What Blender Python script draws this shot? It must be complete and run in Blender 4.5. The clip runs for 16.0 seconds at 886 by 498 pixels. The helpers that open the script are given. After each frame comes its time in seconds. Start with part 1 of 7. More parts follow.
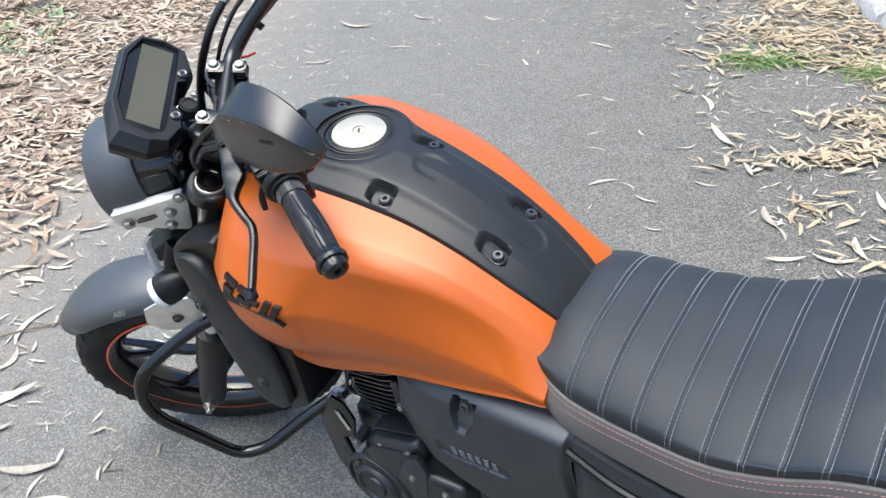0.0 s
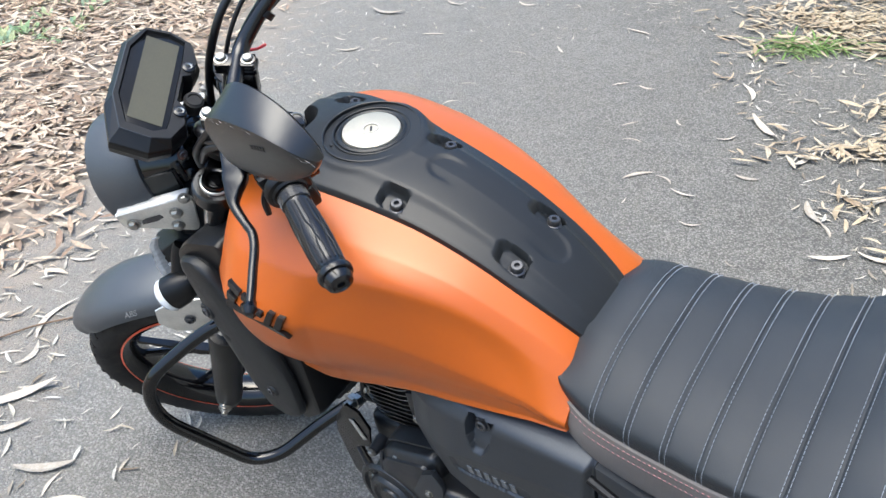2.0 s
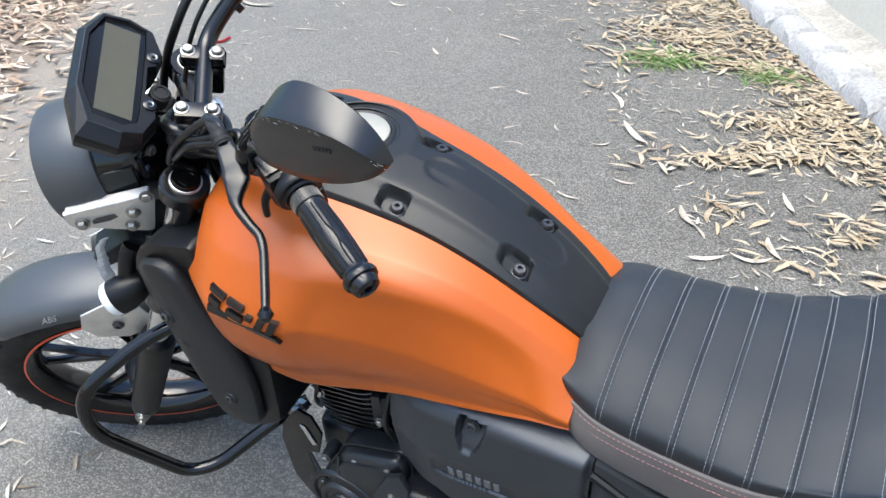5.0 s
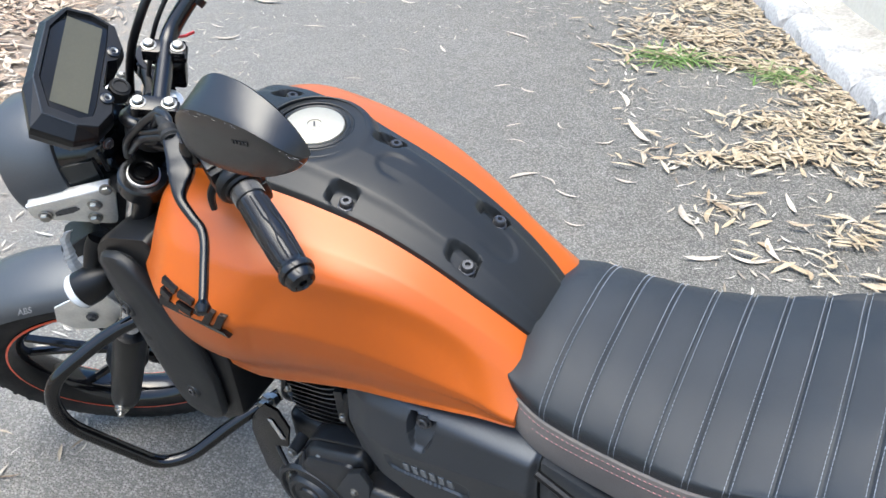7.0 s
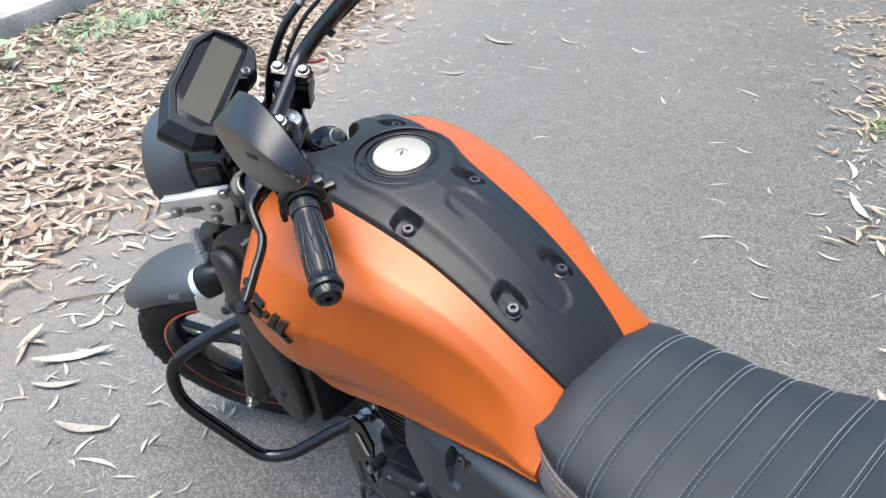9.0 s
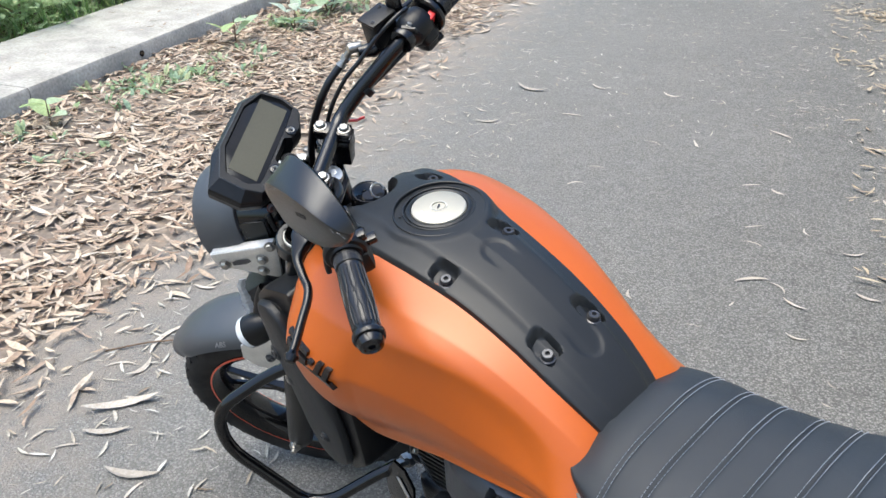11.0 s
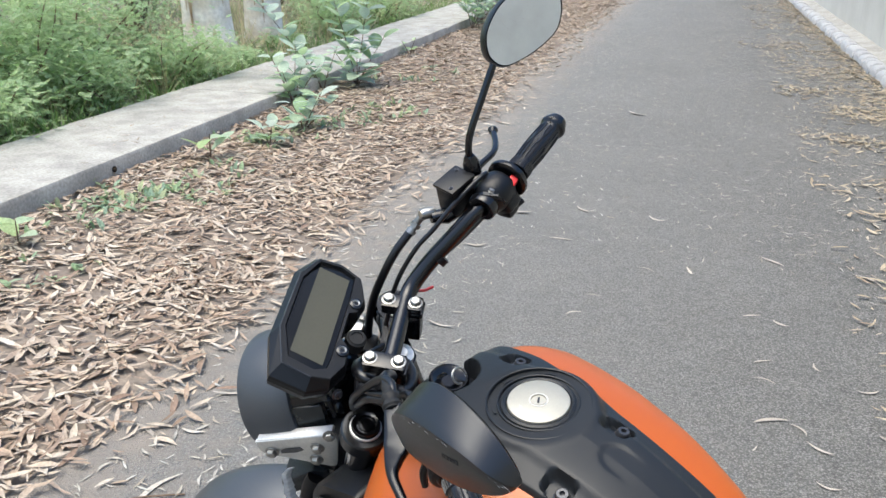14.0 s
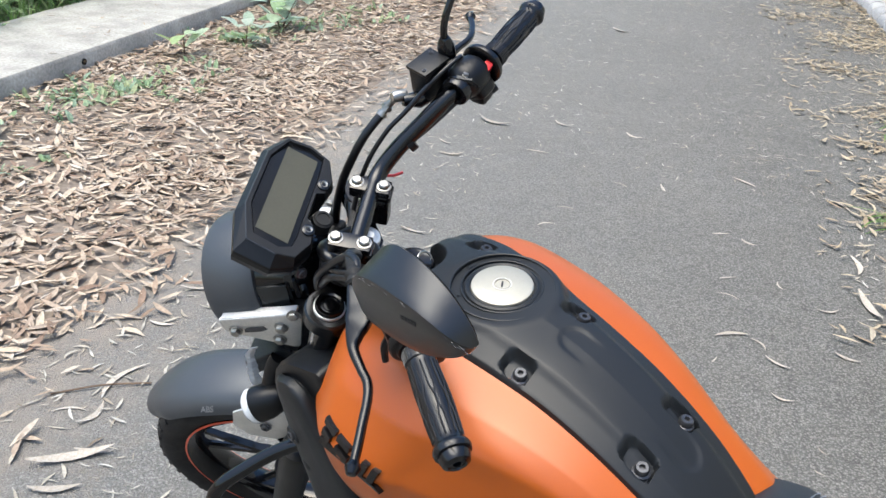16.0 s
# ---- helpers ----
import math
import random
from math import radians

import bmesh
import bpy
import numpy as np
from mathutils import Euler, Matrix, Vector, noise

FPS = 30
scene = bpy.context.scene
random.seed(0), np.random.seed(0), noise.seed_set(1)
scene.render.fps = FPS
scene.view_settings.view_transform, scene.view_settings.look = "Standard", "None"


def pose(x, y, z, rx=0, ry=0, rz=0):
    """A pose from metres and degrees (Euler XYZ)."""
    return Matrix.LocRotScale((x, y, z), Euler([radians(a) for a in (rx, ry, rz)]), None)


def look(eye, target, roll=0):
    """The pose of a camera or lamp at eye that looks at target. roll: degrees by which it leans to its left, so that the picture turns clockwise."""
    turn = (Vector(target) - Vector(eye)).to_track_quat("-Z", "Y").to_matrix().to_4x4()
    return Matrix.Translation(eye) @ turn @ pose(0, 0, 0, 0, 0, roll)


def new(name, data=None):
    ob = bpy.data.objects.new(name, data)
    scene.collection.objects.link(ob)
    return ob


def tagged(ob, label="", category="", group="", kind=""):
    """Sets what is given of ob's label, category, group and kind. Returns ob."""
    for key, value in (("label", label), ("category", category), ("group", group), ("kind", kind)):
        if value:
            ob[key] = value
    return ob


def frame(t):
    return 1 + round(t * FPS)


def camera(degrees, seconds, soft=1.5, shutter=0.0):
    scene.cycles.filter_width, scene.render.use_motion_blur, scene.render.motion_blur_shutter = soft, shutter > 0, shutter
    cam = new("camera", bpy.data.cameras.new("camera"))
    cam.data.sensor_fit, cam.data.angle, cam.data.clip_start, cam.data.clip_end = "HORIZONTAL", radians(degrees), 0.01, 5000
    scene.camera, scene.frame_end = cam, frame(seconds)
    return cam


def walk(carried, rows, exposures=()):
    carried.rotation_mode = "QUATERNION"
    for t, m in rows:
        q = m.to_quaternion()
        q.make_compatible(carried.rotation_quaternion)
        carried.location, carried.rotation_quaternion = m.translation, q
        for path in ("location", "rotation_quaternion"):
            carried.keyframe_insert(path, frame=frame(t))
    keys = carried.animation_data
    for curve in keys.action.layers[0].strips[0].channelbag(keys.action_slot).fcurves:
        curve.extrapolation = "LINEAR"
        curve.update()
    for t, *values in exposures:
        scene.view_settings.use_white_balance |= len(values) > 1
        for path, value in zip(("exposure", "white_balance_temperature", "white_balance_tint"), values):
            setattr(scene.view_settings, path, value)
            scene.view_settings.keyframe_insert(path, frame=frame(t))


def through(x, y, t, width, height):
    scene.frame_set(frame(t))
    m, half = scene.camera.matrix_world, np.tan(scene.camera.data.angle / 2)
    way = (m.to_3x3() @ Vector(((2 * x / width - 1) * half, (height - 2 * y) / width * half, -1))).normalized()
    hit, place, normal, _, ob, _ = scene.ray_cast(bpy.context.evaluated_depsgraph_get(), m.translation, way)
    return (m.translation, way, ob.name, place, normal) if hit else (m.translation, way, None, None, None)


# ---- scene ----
cam = camera(54.1, 16.0)
PATH = [
    (0, (0.225, -1.117, 1.483), (0.044, 0.581, 0.441), -2.8),
    (0.5, (0.224, -1.104, 1.477), (0.028, 0.586, 0.426), -2.9),
    (1, (0.231, -1.08, 1.473), (0.019, 0.601, 0.411), -3.4),
    (1.5, (0.234, -1.068, 1.474), (-0.003, 0.608, 0.408), -3.9),
    (2, (0.242, -1.033, 1.465), (-0.02, 0.639, 0.399), -3.8),
    (2.5, (0.254, -1.026, 1.526), (-0.255, 0.716, 0.685), -3.2),
    (3, (0.275, -1.009, 1.531), (-0.201, 0.775, 0.762), -3.0),
    (3.5, (0.226, -1.01, 1.522), (-0.089, 0.786, 0.699), -2.0),
    (4, (0.103, -1.034, 1.495), (-0.101, 0.729, 0.574), -0.3),
    (4.5, (0.038, -1.049, 1.474), (0.019, 0.662, 0.438), 4.5),
    (5, (0.04, -1.039, 1.472), (0.159, 0.645, 0.401), 3.3),
    (5.2, (0.041, -1.047, 1.47), (0.167, 0.637, 0.398), 3.0),
    (7.3, (0.167, -1.037, 1.472), (0.196, 0.647, 0.394), 2.9),
    (7.5, (0.194, -1.034, 1.466), (0.151, 0.666, 0.413), 2.6),
    (8, (0.241, -1.034, 1.453), (0.059, 0.653, 0.395), 2.3),
    (8.5, (0.256, -1.046, 1.453), (-0.002, 0.635, 0.401), 1.1),
    (9, (0.353, -1.016, 1.474), (-0.133, 0.64, 0.464), 1.1),
    (9.2, (0.368, -1.016, 1.478), (-0.168, 0.632, 0.479), 0.3),
    (11.3, (0.363, -1.062, 1.507), (-0.22, 0.631, 0.617), -0.8),
    (11.5, (0.338, -1.064, 1.506), (-0.258, 0.634, 0.633), 0.7),
    (12, (0.28, -1.024, 1.532), (-0.295, 0.699, 0.695), 2.9),
    (12.5, (0.218, -0.993, 1.57), (-0.209, 0.847, 0.91), 3.0),
    (13, (0.158, -0.983, 1.561), (-0.105, 0.896, 0.928), 2.2),
    (13.5, (0.126, -0.957, 1.543), (-0.135, 0.883, 0.803), 1.9),
    (14, (0.132, -0.947, 1.55), (-0.369, 0.857, 0.845), 0.7),
    (14.5, (0.137, -0.953, 1.542), (-0.43, 0.837, 0.852), 0.8),
    (15, (0.13, -0.958, 1.529), (-0.427, 0.82, 0.804), 1.7),
    (15.5, (0.134, -0.967, 1.514), (-0.366, 0.81, 0.744), 2.6),
    (16, (0.145, -0.953, 1.506), (-0.275, 0.794, 0.628), 3.8),
]
LIGHT = [(0, 1.14), (2, 1.14), (2.5, 1.08), (3.1, 0.92), (3.6, 0.94), (4.2, 1.02), (5, 1.14), (7.5, 1.26), (8.5, 1.2), (9.2, 1.08), (11.5, 1.0), (12, 0.95), (12.5, 0.86), (13, 0.80), (13.5, 0.86), (14.5, 0.86), (15, 0.86), (15.5, 0.90), (16, 0.95)]
walk(cam, [(t, look(eye, target, roll)) for t, eye, target, roll in PATH], [(t, e + (0.11 if t < 11 else 0.01), 6280 if t < 11 else 6360, 4) for t, e in LIGHT])

# ---- light: an open, shaded lane under a bright hazy sky ----
SUN_EL, SUN_AZ = radians(75), radians(228)
world = bpy.data.worlds.new("sky")
scene.world = world
world.use_nodes = True
wn, wl = world.node_tree.nodes, world.node_tree.links
wn.clear()
sky = wn.new("ShaderNodeTexSky")
sky.sky_type, sky.sun_disc = "NISHITA", False
sky.sun_elevation, sky.sun_rotation = SUN_EL, SUN_AZ
sky.air_density, sky.dust_density = 1.0, 4.0
hazy = wn.new("ShaderNodeHueSaturation")
hazy.inputs["Saturation"].default_value = 1.35
bg = wn.new("ShaderNodeBackground")
bg.inputs["Strength"].default_value = 0.17
wout = wn.new("ShaderNodeOutputWorld")
wl.new(sky.outputs[0], hazy.inputs["Color"])
wl.new(hazy.outputs[0], bg.inputs["Color"])
wl.new(bg.outputs[0], wout.inputs["Surface"])

sun_data = bpy.data.lights.new("sun", "SUN")
sun_data.energy, sun_data.angle, sun_data.color = 1.75, radians(52), (1.0, 0.985, 0.96)
sun = new("sun", sun_data)
sun.matrix_world = look((3 * math.sin(SUN_AZ), 3 * math.cos(SUN_AZ), 3 * math.tan(SUN_EL)), (0, 0, 0))


# ---- materials ----
def material(name, color, rough=0.5, metal=0.0, vary=0.15, grain=60.0, bump=0.0, bump_scale=300.0, tint=None, stain=6.0,
             object_random=0.0, spec=0.5):
    """A surface with two scales of variation in colour and gloss, and a fine relief."""
    m = bpy.data.materials.new(name)
    m.use_nodes = True
    n, l = m.node_tree.nodes, m.node_tree.links
    b = n["Principled BSDF"]
    co = n.new("ShaderNodeTexCoord")
    fine, broad = n.new("ShaderNodeTexNoise"), n.new("ShaderNodeTexNoise")
    fine.inputs["Scale"].default_value, fine.inputs["Detail"].default_value = grain, 4
    broad.inputs["Scale"].default_value, broad.inputs["Detail"].default_value = stain, 5
    l.new(co.outputs["Object"], fine.inputs["Vector"])
    l.new(co.outputs["Object"], broad.inputs["Vector"])
    mix = n.new("ShaderNodeMix")
    mix.data_type, mix.blend_type = "RGBA", "MIX"
    second = tint if tint else tuple(c * (1 - vary) for c in color)
    mix.inputs["A"].default_value = (*color, 1)
    mix.inputs["B"].default_value = (*second, 1)
    ramp = n.new("ShaderNodeMapRange")
    ramp.inputs["From Min"].default_value, ramp.inputs["From Max"].default_value = 0.35, 0.65
    l.new(broad.outputs["Fac"], ramp.inputs["Value"])
    l.new(ramp.outputs[0], mix.inputs["Factor"])
    speck = n.new("ShaderNodeMix")
    speck.data_type, speck.blend_type = "RGBA", "MULTIPLY"
    low = n.new("ShaderNodeMapRange")
    low.inputs["From Min"].default_value, low.inputs["From Max"].default_value = 0.3, 0.7
    low.inputs["To Min"].default_value = 1 - vary
    l.new(fine.outputs["Fac"], low.inputs["Value"])
    speck.inputs["Factor"].default_value = 1
    l.new(mix.outputs["Result"], speck.inputs["A"])
    l.new(low.outputs[0], speck.inputs["B"])
    last = speck.outputs["Result"]
    if object_random:
        info = n.new("ShaderNodeObjectInfo")
        shift = n.new("ShaderNodeMapRange")
        shift.inputs["To Min"].default_value, shift.inputs["To Max"].default_value = 1 - object_random, 1 + object_random
        l.new(info.outputs["Random"], shift.inputs["Value"])
        mul = n.new("ShaderNodeMix")
        mul.data_type, mul.blend_type = "RGBA", "MULTIPLY"
        mul.inputs["Factor"].default_value = 1
        l.new(last, mul.inputs["A"])
        l.new(shift.outputs[0], mul.inputs["B"])
        last = mul.outputs["Result"]
    l.new(last, b.inputs["Base Color"])
    gloss = n.new("ShaderNodeMapRange")
    gloss.inputs["To Min"].default_value, gloss.inputs["To Max"].default_value = rough * 0.88, min(1, rough * 1.14)
    l.new(broad.outputs["Fac"], gloss.inputs["Value"])
    l.new(gloss.outputs[0], b.inputs["Roughness"])
    b.inputs["Metallic"].default_value = metal
    b.inputs["Specular IOR Level"].default_value = spec
    if bump:
        rel = n.new("ShaderNodeTexNoise")
        rel.inputs["Scale"].default_value, rel.inputs["Detail"].default_value = bump_scale, 3
        l.new(co.outputs["Object"], rel.inputs["Vector"])
        bn = n.new("ShaderNodeBump")
        bn.inputs["Strength"].default_value, bn.inputs["Distance"].default_value = bump, 0.002
        l.new(rel.outputs["Fac"], bn.inputs["Height"])
        l.new(bn.outputs[0], b.inputs["Normal"])
    return m


def island_material(name, colors, rough=0.7, through=0.0):
    """Many small pieces in one mesh, each with its own shade out of a row of colours."""
    m = bpy.data.materials.new(name)
    m.use_nodes = True
    n, l = m.node_tree.nodes, m.node_tree.links
    b = n["Principled BSDF"]
    geo, ramp = n.new("ShaderNodeNewGeometry"), n.new("ShaderNodeValToRGB")
    els = ramp.color_ramp.elements
    els[0].color, els[1].color = (*colors[0], 1), (*colors[-1], 1)
    for i, c in enumerate(colors[1:-1]):
        els.new((i + 1) / (len(colors) - 1)).color = (*c, 1)
    l.new(geo.outputs["Random Per Island"], ramp.inputs["Fac"])
    co, noi = n.new("ShaderNodeTexCoord"), n.new("ShaderNodeTexNoise")
    noi.inputs["Scale"].default_value = 90
    l.new(co.outputs["Object"], noi.inputs["Vector"])
    mp = n.new("ShaderNodeMapRange")
    mp.inputs["From Min"].default_value, mp.inputs["From Max"].default_value = 0.3, 0.7
    mp.inputs["To Min"].default_value, mp.inputs["To Max"].default_value = 0.75, 1.1
    l.new(noi.outputs["Fac"], mp.inputs["Value"])
    mul = n.new("ShaderNodeMix")
    mul.data_type, mul.blend_type = "RGBA", "MULTIPLY"
    mul.inputs["Factor"].default_value = 1
    l.new(ramp.outputs[0], mul.inputs["A"])
    l.new(mp.outputs[0], mul.inputs["B"])
    l.new(mul.outputs["Result"], b.inputs["Base Color"])
    b.inputs["Roughness"].default_value = rough
    b.inputs["Specular IOR Level"].default_value = 0.3
    if through:
        b.inputs["Transmission Weight"].default_value = 0.0
        tr, ms = n.new("ShaderNodeBsdfTranslucent"), n.new("ShaderNodeMixShader")
        l.new(mul.outputs["Result"], tr.inputs["Color"])
        ms.inputs["Fac"].default_value = through
        l.new(b.outputs[0], ms.inputs[1])
        l.new(tr.outputs[0], ms.inputs[2])
        l.new(ms.outputs[0], n["Material Output"].inputs["Surface"])
    return m


ORANGE = material("matt_orange_paint", (0.42, 0.083, 0.002), 0.36, 0.05, 0.05, 900, 0.03, 1500, stain=3, spec=0.56)
PLASTIC = material("black_textured_plastic", (0.003, 0.0033, 0.004), 0.38, 0, 0.15, 500, 0.12, 1400, stain=12, spec=0.34)
PANEL = material("black_tank_cover_plastic", (0.0105, 0.012, 0.0135), 0.43, 0, 0.12, 500, 0.12, 1600, stain=9, spec=0.36)
GLOSS = material("gloss_black_paint", (0.003, 0.003, 0.0035), 0.10, 0, 0.2, 80, 0, stain=20, spec=0.5)
SATIN = material("satin_black_metal", (0.003, 0.003, 0.0036), 0.24, 0.0, 0.2, 150, 0.03, 700, stain=18, spec=0.55)
LEVERMAT = material("satin_lever_paint", (0.0025, 0.0032, 0.0046), 0.24, 0.0, 0.2, 150, 0.04, 700, stain=25, spec=0.42)
RUBBER = material("black_rubber", (0.010, 0.010, 0.011), 0.62, 0, 0.25, 120, 0.1, 500, tint=(0.02, 0.0195, 0.018), stain=14, spec=0.3)
GRIP = material("grip_rubber", (0.007, 0.007, 0.008), 0.26, 0, 0.2, 200, 0.06, 800, stain=25, spec=0.5)
TYRE = material("tyre_rubber", (0.009, 0.009, 0.009), 0.75, 0, 0.3, 140, 0.25, 260, tint=(0.034, 0.031, 0.028), stain=22, spec=0.25)
MATTGREY = material("matt_grey_fender", (0.066, 0.073, 0.081), 0.42, 0.35, 0.08, 400, 0.05, 1200, stain=10)
SIDEGREY = material("dark_grey_side_cover", (0.052, 0.058, 0.067), 0.40, 0.6, 0.10, 300, 0.05, 900, stain=7)
SEAT = material("black_seat_vinyl", (0.0165, 0.0205, 0.025), 0.48, 0, 0.12, 700, 0.4, 1100, stain=8, spec=0.42)
SEATSIDE = material("grey_brown_seat_vinyl", (0.135, 0.122, 0.115), 0.55, 0, 0.12, 500, 0.3, 1000, stain=8)
THREAD = material("pale_blue_thread", (0.24, 0.27, 0.31), 0.7)
LETTER = material("raised_letter_grey", (0.17, 0.175, 0.18), 0.5, 0.1)
REDTHREAD = material("red_thread", (0.42, 0.20, 0.20), 0.7)
STEEL = material("zinc_plated_steel", (0.47, 0.455, 0.42), 0.36, 1.0, 0.25, 90, 0.04, 400, stain=60)
BRUSHED = material("brushed_aluminium", (0.80, 0.785, 0.74), 0.50, 0.9, 0.12, 250, 0.03, 900, stain=25)
CAPSTEEL = material("brushed_cap_lid", (0.47, 0.45, 0.385), 0.60, 0.85, 0.08, 600, 0.06, 1500, stain=20)
CHROME = material("chrome", (0.75, 0.75, 0.76), 0.08, 1.0, 0.05)
BOLT = material("black_bolt", (0.10, 0.10, 0.105), 0.28, 0.6, 0.3, 300, stain=80)
ENGINE = material("black_engine_coating", (0.010, 0.0115, 0.014), 0.33, 0.1, 0.3, 160, 0.25, 500, tint=(0.017, 0.019, 0.023), stain=18, spec=0.55)
FIN = material("machined_fin_edge", (0.22, 0.22, 0.22), 0.35, 1.0, 0.3, 200, stain=40)
SHELL = material("satin_mirror_shell", (0.0035, 0.0038, 0.0045), 0.30, 0, 0.15, 400, 0.10, 1400, stain=14, spec=0.75)
REDRIM = material("red_rim_stripe", (0.75, 0.09, 0.03), 0.35)
REDSW = material("red_switch", (0.70, 0.03, 0.03), 0.35)
LENS = material("pale_lens", (0.78, 0.80, 0.80), 0.12, 0, 0.08, 300, 0.2, 180, stain=40)
TAPE = material("silver_reflective_tape", (0.80, 0.81, 0.82), 0.38, 0.2, 0.25, 120, 0.3, 160, stain=45)
SCREEN = material("unlit_lcd", (0.070, 0.067, 0.047), 0.14, 0, 0.08, 300, stain=9, tint=(0.055, 0.053, 0.038), spec=0.3)
BEZEL = material("gauge_window_black", (0.006, 0.0065, 0.007), 0.12, 0, 0.1, spec=0.25)
MARK = material("pale_print", (0.22, 0.225, 0.23), 0.5)
GREYMARK = material("raised_grey_mark", (0.018, 0.020, 0.019), 0.2, 0.0)
SCUFF = material("scuffed_plastic", (0.11, 0.112, 0.115), 0.6)
CABLE = material("cable_sheath", (0.006, 0.0062, 0.0075), 0.30, 0, 0.2, 200, stain=30, spec=0.5)
MIRROR = material("mirror_glass", (0.74, 0.78, 0.80), 0.08, 1.0, 0.08, 40, stain=25)
CONCRETE = material("weathered_concrete", (0.455, 0.436, 0.39), 0.92, 0, 0.34, 55, 0.55, 90, tint=(0.33, 0.315, 0.28), stain=5.5)
WHITEKERB = material("limewashed_kerb", (0.41, 0.41, 0.405), 0.85, 0, 0.35, 60, 0.5, 80, tint=(0.42, 0.42, 0.42), stain=9, object_random=0.1)
PVC = material("grey_pvc_pipe", (0.40, 0.43, 0.46), 0.45, 0, 0.2, 40, 0.02, 200, tint=(0.52, 0.53, 0.53), stain=7)
def streaked_plaster():
    m = material("cream_plaster", (0.62, 0.595, 0.525), 0.9, 0, 0.10, 50, 0.3, 120, tint=(0.545, 0.52, 0.455), stain=1.3)
    n, l = m.node_tree.nodes, m.node_tree.links
    b = n["Principled BSDF"]
    was = b.inputs["Base Color"].links[0].from_socket
    co, mp, noi = n.new("ShaderNodeTexCoord"), n.new("ShaderNodeMapping"), n.new("ShaderNodeTexNoise")
    mp.inputs["Scale"].default_value = (1.0, 3.2, 0.12)
    noi.inputs["Scale"].default_value, noi.inputs["Detail"].default_value = 2.0, 6
    l.new(co.outputs["Object"], mp.inputs["Vector"])
    l.new(mp.outputs[0], noi.inputs["Vector"])
    rg = n.new("ShaderNodeMapRange")
    rg.inputs["From Min"].default_value, rg.inputs["From Max"].default_value = 0.58, 0.74
    rg.inputs["To Min"].default_value, rg.inputs["To Max"].default_value = 0.0, 0.45
    l.new(noi.outputs["Fac"], rg.inputs["Value"])
    mix = n.new("ShaderNodeMix")
    mix.data_type = "RGBA"
    mix.inputs["B"].default_value = (0.40, 0.385, 0.345, 1)
    l.new(rg.outputs[0], mix.inputs["Factor"])
    l.new(was, mix.inputs["A"])
    l.new(mix.outputs["Result"], b.inputs["Base Color"])
    return m


PLASTER = streaked_plaster()
BLUEBAND = material("blue_pipe_mark", (0.04, 0.12, 0.26), 0.5)
BARKWHITE = material("pale_eucalyptus_bark", (0.90, 0.865, 0.79), 0.85, 0, 0.22, 24, 0.6, 40, tint=(0.68, 0.60, 0.48), stain=5)
BARKSTRIP = material("peeling_bark", (0.62, 0.50, 0.34), 0.85, 0, 0.3, 60, 0.3, 200, tint=(0.50, 0.37, 0.23), stain=8)
TWIG = material("dry_brown_twig", (0.20, 0.135, 0.09), 0.85, 0, 0.3, 60, 0.3, 200)
LITTER = island_material("dry_eucalyptus_leaves", [(0.21, 0.145, 0.10), (0.46, 0.365, 0.265), (0.53, 0.445, 0.335), (0.28, 0.195, 0.135), (0.57, 0.505, 0.41), (0.22, 0.145, 0.10), (0.50, 0.42, 0.325), (0.36, 0.26, 0.18), (0.19, 0.13, 0.09)], 0.65)
ROADLEAF = island_material("pale_road_leaves", [(0.38, 0.31, 0.21), (0.45, 0.385, 0.275), (0.33, 0.26, 0.17), (0.42, 0.37, 0.285), (0.38, 0.31, 0.205), (0.28, 0.21, 0.14), (0.47, 0.42, 0.325)], 0.6)
PALEBIT = island_material("pale_leaf_bits", [(0.46, 0.43, 0.36), (0.38, 0.345, 0.275), (0.52, 0.50, 0.45), (0.32, 0.27, 0.20), (0.44, 0.42, 0.36), (0.15, 0.115, 0.08)], 0.6)
LEAFTHING = material("dry_yellow_brown_leaf", (0.38, 0.33, 0.265), 0.65, 0, 0.25, 80, 0.1, 200, tint=(0.47, 0.43, 0.37), stain=20, object_random=0.25)
GREEN = island_material("green_leaves", [(0.40, 0.56, 0.27), (0.52, 0.66, 0.36), (0.58, 0.70, 0.44), (0.30, 0.46, 0.21), (0.64, 0.69, 0.44)], 0.55, 0.55)
GREYGREEN = island_material("grey_green_milkweed", [(0.46, 0.58, 0.44), (0.56, 0.66, 0.56), (0.38, 0.54, 0.27), (0.62, 0.71, 0.64), (0.44, 0.58, 0.32), (0.68, 0.74, 0.69)], 0.5, 0.5)
WEED = island_material("verge_weed_leaves", [(0.27, 0.39, 0.20), (0.34, 0.45, 0.26), (0.31, 0.43, 0.31), (0.40, 0.48, 0.28), (0.46, 0.48, 0.26)], 0.55, 0.4)
FRESH = island_material("fresh_light_leaves", [(0.36, 0.50, 0.19), (0.44, 0.57, 0.24), (0.50, 0.60, 0.48), (0.40, 0.54, 0.22)], 0.5, 0.4)
GRASS = island_material("grass_blades", [(0.13, 0.25, 0.065), (0.19, 0.31, 0.10), (0.16, 0.28, 0.08), (0.28, 0.36, 0.16), (0.44, 0.43, 0.27)], 0.6, 0.4)
STRAW = island_material("dry_straw", [(0.62, 0.54, 0.34), (0.52, 0.44, 0.27), (0.70, 0.63, 0.44), (0.44, 0.40, 0.22)], 0.7, 0.4)
SOIL = material("brown_soil", (0.20, 0.16, 0.125), 0.95, 0, 0.35, 45, 0.6, 60, tint=(0.27, 0.22, 0.17), stain=2.5)


